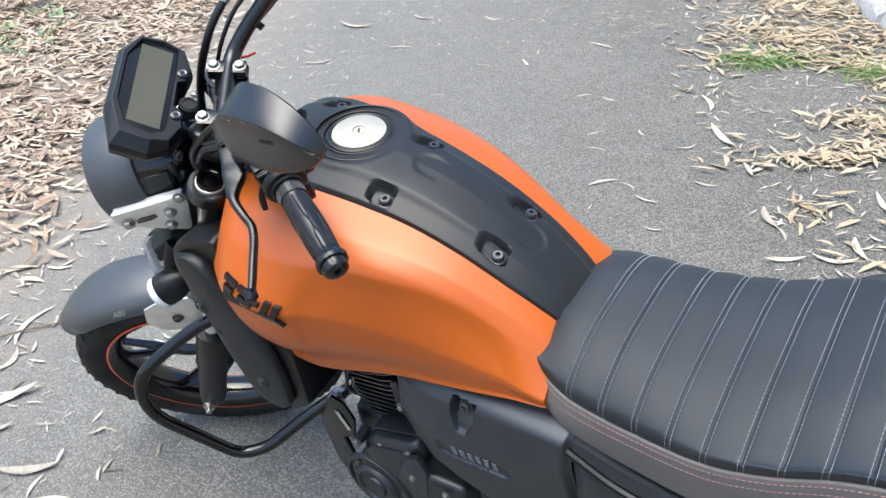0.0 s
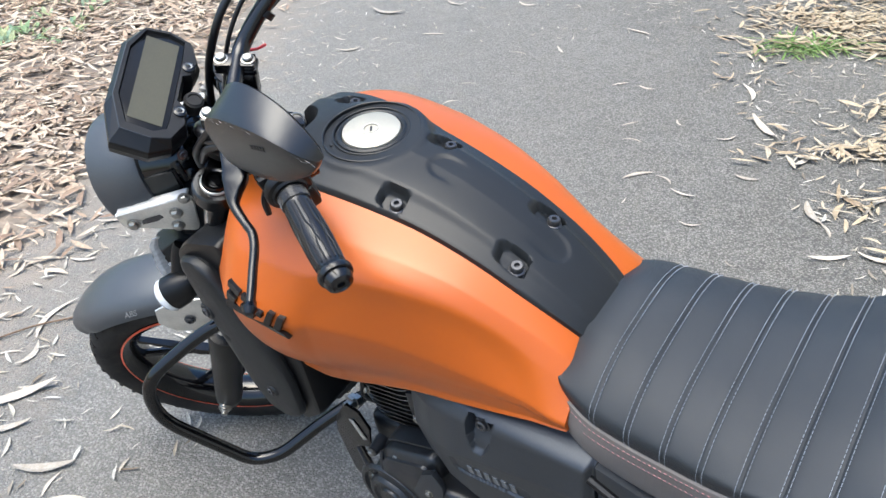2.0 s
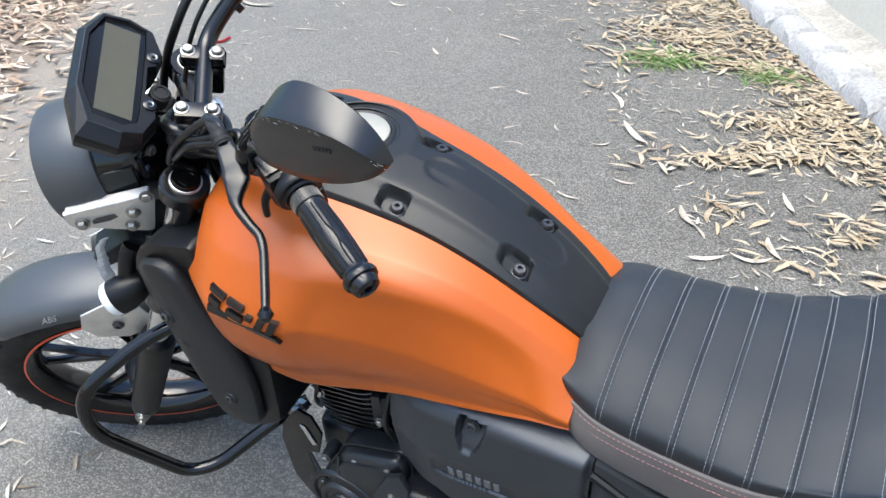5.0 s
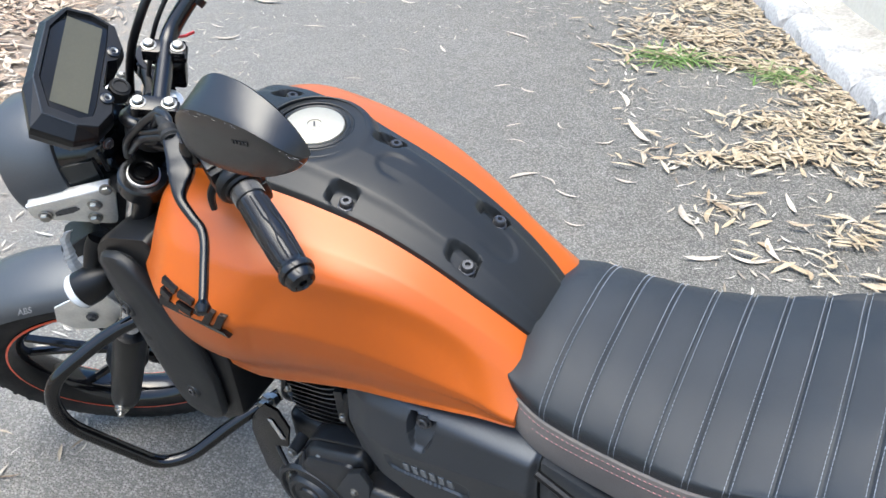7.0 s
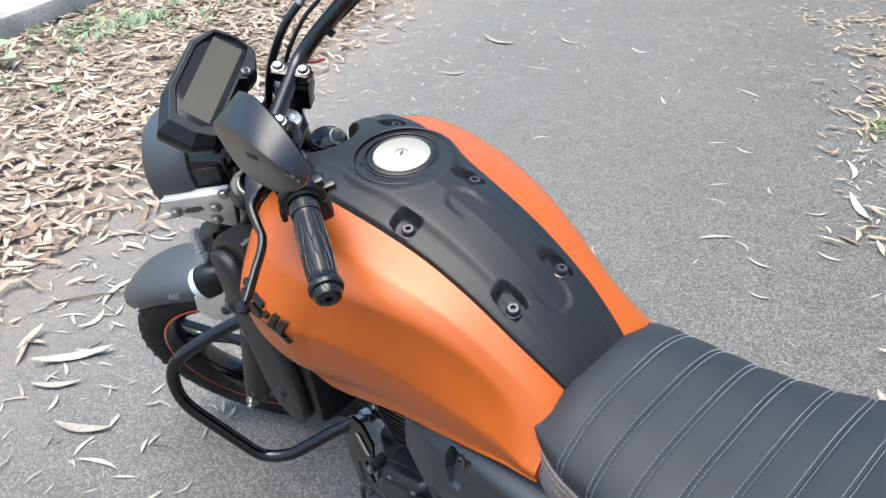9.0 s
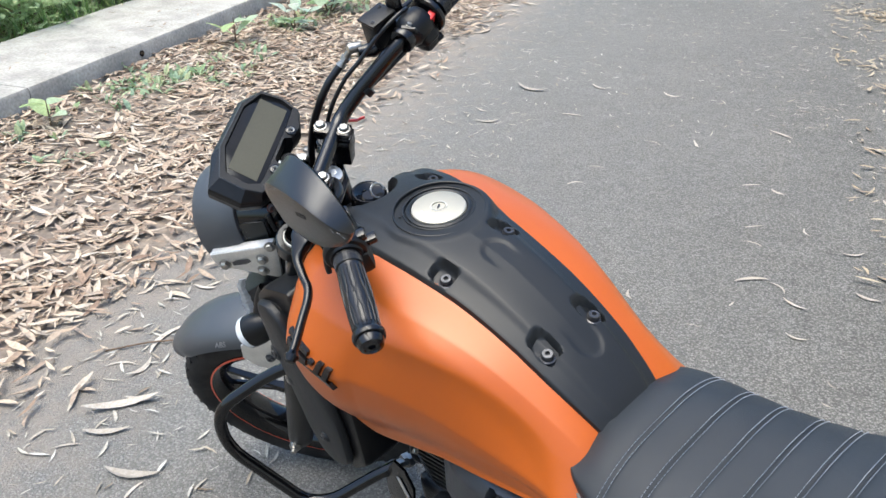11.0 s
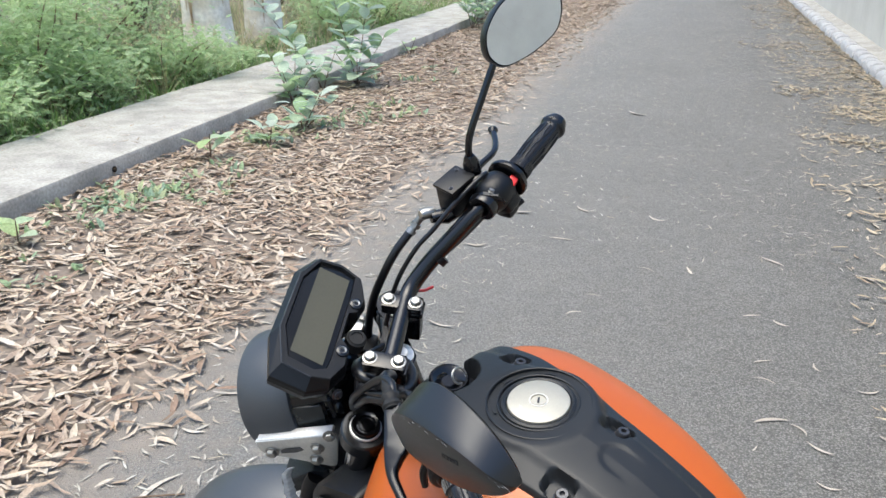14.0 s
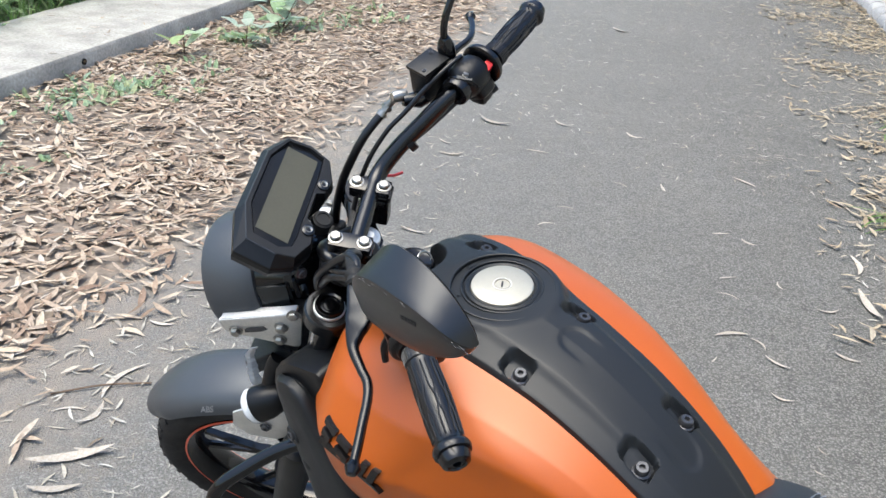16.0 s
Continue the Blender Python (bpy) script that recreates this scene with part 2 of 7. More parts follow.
def asphalt_material():
    m = bpy.data.materials.new("worn_asphalt")
    m.use_nodes = True
    n, l = m.node_tree.nodes, m.node_tree.links
    b = n["Principled BSDF"]
    co = n.new("ShaderNodeTexCoord")

    def noise_tex(scale, detail=3, rough=0.6):
        t = n.new("ShaderNodeTexNoise")
        t.inputs["Scale"].default_value, t.inputs["Detail"].default_value, t.inputs["Roughness"].default_value = scale, detail, rough
        l.new(co.outputs["Object"], t.inputs["Vector"])
        return t

    def ranged(src, a, b_, c, d):
        r = n.new("ShaderNodeMapRange")
        r.inputs["From Min"].default_value, r.inputs["From Max"].default_value = a, b_
        r.inputs["To Min"].default_value, r.inputs["To Max"].default_value = c, d
        l.new(src, r.inputs["Value"])
        return r.outputs[0]

    def mixed(kind, fac, a, b_):
        x = n.new("ShaderNodeMix")
        x.data_type, x.blend_type = "RGBA", kind
        for key, value in (("Factor", fac), ("A", a), ("B", b_)):
            if isinstance(value, (int, float)):
                x.inputs[key].default_value = value
            elif isinstance(value, tuple):
                x.inputs[key].default_value = (*value, 1)
            else:
                l.new(value, x.inputs[key])
        return x.outputs["Result"]

    stones = n.new("ShaderNodeTexVoronoi")
    stones.inputs["Scale"].default_value = 150
    l.new(co.outputs["Object"], stones.inputs["Vector"])
    shade = n.new("ShaderNodeSeparateColor")
    l.new(stones.outputs["Color"], shade.inputs[0])
    broad, mid, fine = noise_tex(0.9, 5), noise_tex(9, 4), noise_tex(330, 3, 0.75)
    base = mixed("MIX", ranged(broad.outputs["Fac"], 0.35, 0.65, 0, 1), (0.146, 0.141, 0.128), (0.176, 0.170, 0.154))
    base = mixed("MIX", ranged(mid.outputs["Fac"], 0.45, 0.75, 0, 0.5), base, (0.220, 0.214, 0.199))
    base = mixed("MULTIPLY", 1, base, ranged(shade.outputs[0], 0, 1, 0.70, 1.46))
    # dark tar between the stones
    base = mixed("MULTIPLY", 1, base, ranged(stones.outputs["Distance"], 0.28, 0.62, 1.22, 0.58))
    base = mixed("MULTIPLY", 1, base, ranged(fine.outputs["Fac"], 0.32, 0.68, 0.74, 1.22))
    # paler towards the verge; at its edge dust drifts in, by the lane's length
    pos = n.new("ShaderNodeSeparateXYZ")
    l.new(co.outputs["Object"], pos.inputs[0])
    edge = n.new("ShaderNodeMath")
    edge.operation = "ADD"
    wob = ranged(mid.outputs["Fac"], 0, 1, -0.5, 0.5)
    l.new(pos.outputs["X"], edge.inputs[0])
    l.new(wob, edge.inputs[1])
    base = mixed("MIX", ranged(pos.outputs["X"], -1.5, 1.1, 0.42, 0.0), base, mixed("MULTIPLY", 1, (0.27, 0.26, 0.236), ranged(fine.outputs["Fac"], 0.3, 0.7, 0.72, 1.2)))
    dust = ranged(edge.outputs[0], -1.0, -1.6, 0, 0.85)
    base = mixed("MIX", dust, base, mixed("MULTIPLY", 1, (0.285, 0.245, 0.20), ranged(fine.outputs["Fac"], 0.3, 0.7, 0.75, 1.15)))
    l.new(base, b.inputs["Base Color"])
    b.inputs["Roughness"].default_value = 0.88
    bn = n.new("ShaderNodeBump")
    bn.inputs["Strength"].default_value, bn.inputs["Distance"].default_value = 1.0, 0.004
    hgt = n.new("ShaderNodeMath")
    hgt.operation = "ADD"
    l.new(ranged(stones.outputs["Distance"], 0, 0.6, 1, 0), hgt.inputs[0])
    l.new(fine.outputs["Fac"], hgt.inputs[1])
    l.new(hgt.outputs[0], bn.inputs["Height"])
    l.new(bn.outputs[0], b.inputs["Normal"])
    return m


ASPHALT = asphalt_material()


# ---- building blocks ----
def mesh_of(bm, name, mat, smooth=True):
    me = bpy.data.meshes.new(name)
    bmesh.ops.recalc_face_normals(bm, faces=bm.faces)
    bm.to_mesh(me)
    bm.free()
    me.materials.append(mat)
    if smooth:
        me.polygons.foreach_set("use_smooth", [True] * len(me.polygons))
        me.set_sharp_from_angle(angle=radians(38))
    return me


def part(name, bm, mat, parent, label="", kind="", smooth=True):
    ob = new(name, mesh_of(bm, name, mat, smooth))
    ob.parent = parent
    if label:
        ob["label"] = label
    if kind:
        ob["kind"] = kind
    return ob


def solid(name, bm, mat, label, category, kind="", group="", at=None, smooth=True):
    ob = new(name, mesh_of(bm, name, mat, smooth))
    if at is not None:
        ob.matrix_world = at
    return tagged(ob, label, category, group, kind)


def V(*p):
    return Vector(p)


def frame_to(direction):
    """Turns z to the direction."""
    return Vector(direction).normalized().to_track_quat("Z", "Y").to_matrix().to_4x4()


def spline(pts, n=8):
    """A smooth line through the points."""
    pts = [Vector(p) for p in pts]
    out = []
    for i in range(len(pts) - 1):
        p0, p1, p2, p3 = pts[max(i - 1, 0)], pts[i], pts[i + 1], pts[min(i + 2, len(pts) - 1)]
        for k in range(n):
            t = k / n
            out.append(0.5 * ((2 * p1) + (p2 - p0) * t + (2 * p0 - 5 * p1 + 4 * p2 - p3) * t * t + (3 * p1 - p0 - 3 * p2 + p3) * t ** 3))
    out.append(pts[-1])
    return out


def rounded(pts, r, n=6):
    """A line through the points with its corners rounded by r."""
    pts = [Vector(p) for p in pts]
    out = [pts[0]]
    for a, b, c in zip(pts, pts[1:], pts[2:]):
        u, v = (a - b), (c - b)
        d = min(r, u.length * 0.48, v.length * 0.48)
        s, e = b + u.normalized() * d, b + v.normalized() * d
        for k in range(n + 1):
            t = k / n
            out.append(s * (1 - t) ** 2 + b * 2 * t * (1 - t) + e * t * t)
    out.append(pts[-1])
    return out


def tube(bm, line, radius, seg=12, cap=True):
    """A round bar along a line; radius: a number, or one for each point."""
    line = [Vector(p) for p in line]
    rs = radius if isinstance(radius, (list, tuple)) else [radius] * len(line)
    rings, up = [], None
    for i, p in enumerate(line):
        d = (line[min(i + 1, len(line) - 1)] - line[max(i - 1, 0)]).normalized()
        if up is None:
            up = d.orthogonal().normalized()
        up = (up - d * up.dot(d)).normalized()
        side = d.cross(up)
        rings.append([bm.verts.new(p + (up * math.cos(a) + side * math.sin(a)) * rs[i]) for a in (2 * math.pi * k / seg for k in range(seg))])
    for a, b in zip(rings, rings[1:]):
        for k in range(seg):
            bm.faces.new((a[k], a[(k + 1) % seg], b[(k + 1) % seg], b[k]))
    if cap:
        bm.faces.new(rings[0][::-1])
        bm.faces.new(rings[-1])
    return bm


def lathe(bm, profile, origin, axis, seg=32, closed=False):
    """Turns (radius, height) pairs round the axis that starts at the origin."""
    m = Matrix.Translation(origin) @ frame_to(axis)
    rings = []
    for r, h in profile:
        if r < 1e-5:
            rings.append([bm.verts.new(m @ V(0, 0, h))])
        else:
            rings.append([bm.verts.new(m @ V(r * math.cos(a), r * math.sin(a), h)) for a in (2 * math.pi * k / seg for k in range(seg))])
    pairs = list(zip(rings, rings[1:]))
    if closed:
        pairs.append((rings[-1], rings[0]))
    for a, b in pairs:
        for k in range(seg):
            f = [a[k % len(a)], a[(k + 1) % len(a)], b[(k + 1) % len(b)], b[k % len(b)]]
            f = list(dict.fromkeys(f))
            if len(f) > 2:
                bm.faces.new(f)
    return bm


def box(bm, center, size, turn=None, bevel=0.0, seg=2):
    m = Matrix.Translation(center) @ (turn.to_4x4() if turn else Matrix()) @ Matrix.Diagonal((*size, 1))
    made = bmesh.ops.create_cube(bm, size=1, matrix=m)["verts"]
    if bevel:
        edges = {e for v in made for e in v.link_edges}
        bmesh.ops.bevel(bm, geom=list(edges), offset=bevel, segments=seg, affect="EDGES", profile=0.6)
    return bm


def slab(bm, outline, thick, m=None, bevel=0.0):
    """A plate from an outline of (u, v) pairs in the plane of m, thick along m's z, with rounded rims."""
    m = m or Matrix()
    lo = [bm.verts.new(m @ V(u, v, 0)) for u, v in outline]
    hi = [bm.verts.new(m @ V(u, v, thick)) for u, v in outline]
    f0, f1 = bm.faces.new(lo[::-1]), bm.faces.new(hi)
    for k in range(len(lo)):
        j = (k + 1) % len(lo)
        bm.faces.new((lo[k], lo[j], hi[j], hi[k]))
    if bevel:
        bmesh.ops.bevel(bm, geom=list(f0.edges) + list(f1.edges), offset=bevel, segments=2, affect="EDGES", profile=0.6)
    return bm


def grid(bm, rows, close=False):
    """Faces over rows of points."""
    vs = [[bm.verts.new(p) for p in row] for row in rows]
    for a, b in zip(vs, vs[1:]):
        for k in range(len(a) - (0 if close else 1)):
            j = (k + 1) % len(a)
            bm.faces.new((a[k], a[j], b[j], b[k]))
    return vs


def bolt(parent, place, axis, r=0.006, mat=None, label="", hexed=True):
    """A bolt head on a washer, with its socket."""
    bm = bmesh.new()
    h = r * 0.8
    if mat is STEEL:
        lathe(bm, [(0, 0), (r * 1.3, 0), (r * 1.3, h * 0.22), (r * 1.02, h * 0.3)], place, axis, 20)
        lathe(bm, [(r * 1.0, h * 0.2), (r * 1.0, h * 0.95), (r * 0.8, h * 1.2), (0, h * 1.3)], place, axis, 6)
    else:
        lathe(bm, [(0, 0), (r * 1.35, 0), (r * 1.35, h * 0.25), (r, h * 0.3), (r, h * 0.85), (r * 0.85, h), (r * 0.5, h), (r * 0.5, h * 0.5), (0, h * 0.5)], place, axis, 14)
    return part("bolt", bm, mat or BOLT, parent, label)


def smooth01(x, a, b):
    t = min(1, max(0, (x - a) / (b - a)))
    return t * t * (3 - 2 * t)


def lerp_table(rows, y):
    """Smoothly interpolated row of a table that is ordered by its first column, falling."""
    if y >= rows[0][0]:
        return rows[0][1:]
    if y <= rows[-1][0]:
        return rows[-1][1:]
    for i in range(len(rows) - 1):
        if rows[i][0] >= y >= rows[i + 1][0]:
            a, b = rows[i], rows[i + 1]
            p, q = rows[max(i - 1, 0)], rows[min(i + 2, len(rows) - 1)]
            t = (a[0] - y) / (a[0] - b[0])
            out = []
            for k in range(1, len(a)):
                da = (b[k] - p[k]) / (p[0] - b[0]) * (a[0] - b[0]) if p is not a else b[k] - a[k]
                db = (q[k] - a[k]) / (a[0] - q[0]) * (a[0] - b[0]) if q is not b else b[k] - a[k]
                h = t * t
                c = h * t
                out.append((2 * c - 3 * h + 1) * a[k] + (c - 2 * h + t) * da + (3 * h - 2 * c) * b[k] + (c - h) * db)
            return out

# ---- the ground and what closes the lane ----
def ground_height(x, y):
    if x < -4.3:
        return 0.02 + 0.05 * noise.noise((x * 0.4, y * 0.4, 0))
    if -3.3 < x < -1.5:
        return 0.006 + 0.012 * (1 + noise.noise((x * 1.3, y * 1.3, 2)))
    return 0.0


bm = bmesh.new()
xs = [-900, -200, -60, -25, -12, -8, -6, -5, -4.3, -4.25, -3.3, -2.9, -2.5, -2.1, -1.8, -1.5, -1.0, 0, 1, 2.15, 3, 8, 60, 900]
ys = [-900, -200, -60, -20, -8, -4] + [-3 + 0.5 * i for i in range(60)] + [30, 40, 60, 120, 300, 900]
grid(bm, [[V(x, y, ground_height(x, y) - 0.012) for x in xs] for y in ys])
solid("ground", bm, SOIL, "brown dusty soil under the leaf litter", "ground", "structure")

bm = bmesh.new()
rows = []
for i in range(0, 400):
    y = -14 + 0.2 * i
    left = -1.75 + 0.10 * noise.noise((0.0, y * 0.9, 5)) + 0.05 * noise.noise((0.0, y * 4, 9))
    rows.append([V(left + (2.12 - left) * k / 16, y, 0.0 if k else -0.011) for k in range(17)])
grid(bm, rows)
solid("road", bm, ASPHALT, "grey worn asphalt lane with dust along its verge", "road", "structure")

# the raised concrete strip beside the verge: slabs with open joints
strip = tagged(new("concrete_strip"), "low weathered concrete drain strip beside the verge", "kerb", kind="structure")
JOINTS = [2.62, 5.95, 8.7]
cuts = [-12, -9, -6, -3.2, -0.4] + JOINTS + [11.6, 14.6, 17.6, 20.6, 24, 28, 33, 40, 50, 62]
for a, b in zip(cuts, cuts[1:]):
    bm = bmesh.new()
    n = max(2, int((b - a) / 0.35))
    rows = []
    for i in range(n + 1):
        yy = a + 0.004 + (b - a - 0.008) * i / n
        w = lambda s: 0.006 * noise.noise((s, yy * 2.1, 3))
        rows.append([V(-3.31 + w(1), yy, -0.05), V(-3.31 + w(2), yy, 0.105 + w(3)), V(-3.322 + w(2), yy, 0.122 + w(4)),
                     V(-3.6, yy, 0.126 + w(5)), V(-3.95, yy, 0.125 + w(6)), V(-4.235 + w(7) * 2, yy, 0.122 + w(8)), V(-4.25 + w(7) * 2, yy, 0.10), V(-4.25, yy, -0.05)])
    vs = grid(bm, rows)
    bm.faces.new(vs[0])
    bm.faces.new(vs[-1][::-1])
    ob = part("slab", bm, CONCRETE, strip)
bm = bmesh.new()
tube(bm, [V(-3.30, 3.62, 0.06), V(-3.33, 3.62, 0.06)], 0.02, 10)
part("drain_hole", bm, GLOSS, strip, "dark drain hole in the concrete face")

# the kerb along the wall: limewashed rounded stones
kerb = tagged(new("kerb"), "limewashed kerb of rounded stones along the wall", "kerb", kind="structure")
stones = []
KERB_STEP = 0.31
for v in range(3):
    bm = bmesh.new()
    L, rows = KERB_STEP, []
    for i in range(9):
        t = i / 8
        e = 1 - 0.10 * (2 * t - 1) ** 8 - (0.30 if i in (0, 8) else 0)
        prof = []
        for j in range(9):
            a = math.pi * j / 8
            prof.append(V(0.10 - 0.105 * math.cos(a) * (0.92 + 0.08 * e) + 0.006 * noise.noise((v, t * 5, j)), (t - 0.5) * L * (0.985 if 0 < i < 8 else 0.995),
                          -0.02 + (0.142 * e) * math.sin(a) ** 0.42 + 0.007 * noise.noise((v * 3, t * 4, j * 0.7))))
        rows.append(prof)
    vs = grid(bm, rows)
    bm.faces.new(vs[0])
    bm.faces.new(vs[-1][::-1])
    stones.append(mesh_of(bm, "kerb_stone", WHITEKERB))
for i in range(150):
    ob = new("kerb_stone", stones[i % 3])
    ob.parent = kerb
    ob.matrix_basis = pose(2.09 + 0.012 * random.uniform(-1, 1), -4 + KERB_STEP * i, random.uniform(-0.010, 0.006), random.uniform(-2, 2), random.uniform(-4, 4), random.uniform(-3, 3))

bm = bmesh.new()
grid(bm, [[V(2.24, yy, 0.06), V(2.28, yy, 0.10 + 0.01 * noise.noise((1, yy, 0))), V(2.38, yy, 0.105 + 0.012 * noise.noise((2, yy * 2, 0))), V(2.46, yy, 0.135 + 0.012 * noise.noise((3, yy * 3, 0)))] for yy in [-12 + 0.25 * i for i in range(260)]])
solid("mortar_haunch", bm, CONCRETE, "rough grey mortar strip between kerb and wall", "trim", "structure")

bm = bmesh.new()
rows = [[V(x, yy, z) for x, z in ((2.45, -0.05), (2.45, 0.5), (2.45, 1.2), (2.45, 2.6), (2.47, 2.62), (2.68, 2.62), (2.7, 2.6), (2.7, -0.05))] for yy in [-12, -8, -4, 0, 4, 8, 12, 16, 20, 26, 32, 40, 52]]
vs = grid(bm, rows)
bm.faces.new(vs[0])
bm.faces.new(vs[-1][::-1])
solid("wall_east", bm, PLASTER, "cream plastered boundary wall with faint streaks", "wall", "structure")

# the drain pipe on the wall
pipe = tagged(new("drain_pipe"), "grey plastic drain pipe with a blue band on the wall", "pipe")
bm = bmesh.new()
line = [V(2.385, 7.48, 2.5), V(2.385, 7.48, 0.38)] + [V(2.385 - 0.09 * (1 - math.cos(a)), 7.48 - 0.02 * (1 - math.cos(a)), 0.38 - 0.09 * math.sin(a)) for a in (math.pi / 2 * k / 8 for k in range(1, 9))]
line.append(V(2.20, 7.44, 0.30))
tube(bm, line, 0.062, 22, cap=False)
bmesh.ops.solidify(bm, geom=bm.faces[:], thickness=0.006)
part("pipe_body", bm, PVC, pipe)
for z0, z1, mt, nm in ((1.17, 1.26, BLUEBAND, "blue_band"), (0.39, 0.45, PVC, "socket")):
    bm = bmesh.new()
    lathe(bm, [(0.062, z0), (0.067, z0), (0.067, z1), (0.062, z1)], (2.385, 7.48, 0), (0, 0, 1), 20, closed=True)
    part(nm, bm, mt, pipe)
bm = bmesh.new()
box(bm, (2.41, 7.39, 0.80), (0.10, 0.03, 0.012), bevel=0.002)
tube(bm, [V(2.435, 7.385, 2.5), V(2.435, 7.385, 0.2)], 0.010, 8)
part("clip_rod", bm, STEEL, pipe)


# ---- dry leaves ----
def leaf_shape(bm, m, length, width, curl, bend, seg=4):
    """A long narrow leaf: its edges curl up and its blade bends to one side."""
    vs = []
    for i in range(seg + 1):
        t = i / seg
        w = width * 0.5 * math.sin(math.pi * min(1, t * 0.94 + 0.05)) ** 0.8
        x, yy = (t - 0.5) * length, bend * length * (4 * t * (1 - t) - 0.5)
        z = curl * length * ((2 * t - 1) ** 2)
        vs.append([bm.verts.new(m @ V(x, yy - w, z + w * 0.35)), bm.verts.new(m @ V(x, yy, z)), bm.verts.new(m @ V(x, yy + w, z + w * 0.35))])
    for a, b in zip(vs, vs[1:]):
        for k in (0, 1):
            bm.faces.new((a[k], a[k + 1], b[k + 1], b[k]))


def scatter(name, spots, mat, label, tilt=18, size=(0.07, 0.15), broad=(0.10, 0.19)):
    verts, faces = [], []
    rnd = random.Random(len(name) * 7 + len(spots))
    for x, yy, z in spots:
        L = rnd.uniform(*size)
        W = L * rnd.uniform(*broad)
        curl, bend = rnd.uniform(-0.02, 0.09), max(-0.2, min(0.2, rnd.gauss(0, 0.07)))
        m = pose(x, yy, z + rnd.uniform(0.002, 0.008), rnd.uniform(-tilt, tilt), rnd.uniform(-tilt, tilt), rnd.uniform(0, 360))
        base, seg = len(verts), 3
        for i in range(seg + 1):
            t = i / seg
            w = W * 0.5 * math.sin(math.pi * min(1, t * 0.94 + 0.05)) ** 0.8
            px, py, pz = (t - 0.5) * L, bend * L * (4 * t * (1 - t) - 0.5), curl * L * (2 * t - 1) ** 2
            for q, lift_w in ((-w, w * 0.4), (0, 0), (w, w * 0.4)):
                verts.append(tuple(m @ V(px, py + q, pz + lift_w)))
        for i in range(seg):
            for k in (0, 1):
                a = base + 3 * i + k
                faces.append((a, a + 1, a + 4, a + 3))
    me = bpy.data.meshes.new(name)
    me.from_pydata(verts, [], faces)
    me.materials.append(mat)
    me.polygons.foreach_set("use_smooth", [True] * len(faces))
    return tagged(new(name, me), label, "leaves", kind="stuff")


def verge_edge(y):
    return -1.52 + 0.10 * noise.noise((3.0, y * 0.7, 1)) + 0.05 * noise.noise((7.0, y * 3, 1)) + 0.012 * max(0, y - 4)


rnd = random.Random(5)
spots = []
while len(spots) < 62000:
    y = -4.5 + 35 * rnd.random() ** 1.55
    x = rnd.uniform(-3.32, verge_edge(y) + 0.22)
    d = verge_edge(y) - x
    dense = 0.55 + 0.75 * noise.noise((x * 1.6, y * 1.2, 4)) + 0.35 * noise.noise((x * 5, y * 4, 14))
    if d < 0 and rnd.random() > 0.3 * math.exp(d * 9):
        continue
    if 0 <= d < 0.25 and rnd.random() > 0.35 + 2.2 * d:
        continue
    if rnd.random() > max(0.10, min(1, dense + 0.32)):
        continue
    spots.append((x, y, max(0, ground_height(x, y) - 0.012) + rnd.uniform(0, 0.016)))
scatter("leaf_litter", spots, LITTER, "thick brown litter of dry eucalyptus leaves on the verge", 15, size=(0.035, 0.115), broad=(0.13, 0.28))

spots = []
while len(spots) < 13000:
    y = -4.0 + 35 * rnd.random() ** 1.5
    inner = 1.10 + 0.20 * noise.noise((1.0, y * 0.9, 8)) + 0.006 * y
    x = 2.12 - (2.12 - inner) * rnd.random() ** 2.2 * 1.15
    clump = 0.30 + 0.9 * noise.noise((x * 2.0, y * 1.3, 12)) + 0.7 * smooth01(x, 1.6, 2.0)
    if y < 2.0 and rnd.random() > 0.12 + 0.6 * smooth01(x, 1.5, 1.9):
        continue
    if rnd.random() > max(0.07, min(1, clump)):
        continue
    spots.append((x, y, rnd.uniform(0, 0.012)))
# heaps: middle, half lengths, heading and count
for hx, hy, ra, rb, turn, n in ((1.62, 3.42, 0.42, 0.22, -8, 420), (1.38, 3.10, 0.24, 0.09, 10, 90), (1.78, 2.98, 0.26, 0.16, -15, 200), (1.70, 2.30, 0.26, 0.12, -14, 190), (1.93, 2.45, 0.16, 0.28, 0, 180),
                                (1.38, 1.95, 0.32, 0.07, 6, 120), (1.62, 2.02, 0.22, 0.10, 10, 120), (1.90, 1.90, 0.18, 0.30, 0, 130), (1.60, 1.42, 0.20, 0.09, 30, 55), (1.22, 1.55, 0.13, 0.10, 40, 22), (1.35, 1.22, 0.22, 0.10, -20, 20), (1.72, 1.05, 0.2, 0.15, 0, 45),
                                (1.80, 3.95, 0.30, 0.25, 0, 260), (1.45, 4.25, 0.30, 0.10, 10, 90), (1.6, 5.0, 0.4, 0.2, 20, 160), (1.4, 6.2, 0.35, 0.25, -20, 130), (1.65, 7.4, 0.4, 0.5, 0, 220), (1.3, 8.4, 0.4, 0.3, 15, 110), (1.6, 9.8, 0.4, 0.7, 0, 230), (1.35, 12.0, 0.5, 0.8, 0, 220)):
    c, w = math.cos(radians(turn)), math.sin(radians(turn))
    for _ in range(n):
        u, v = rnd.gauss(0, ra * 0.55), rnd.gauss(0, rb * 0.55)
        x, y = hx + u * c - v * w, hy + u * w + v * c
        if x < 2.11:
            spots.append((x, y, rnd.uniform(0, 0.022)))
scatter("drifted_leaves", spots, ROADLEAF, "drift of pale dry leaves along the kerb", 13, size=(0.035, 0.105), broad=(0.12, 0.26))

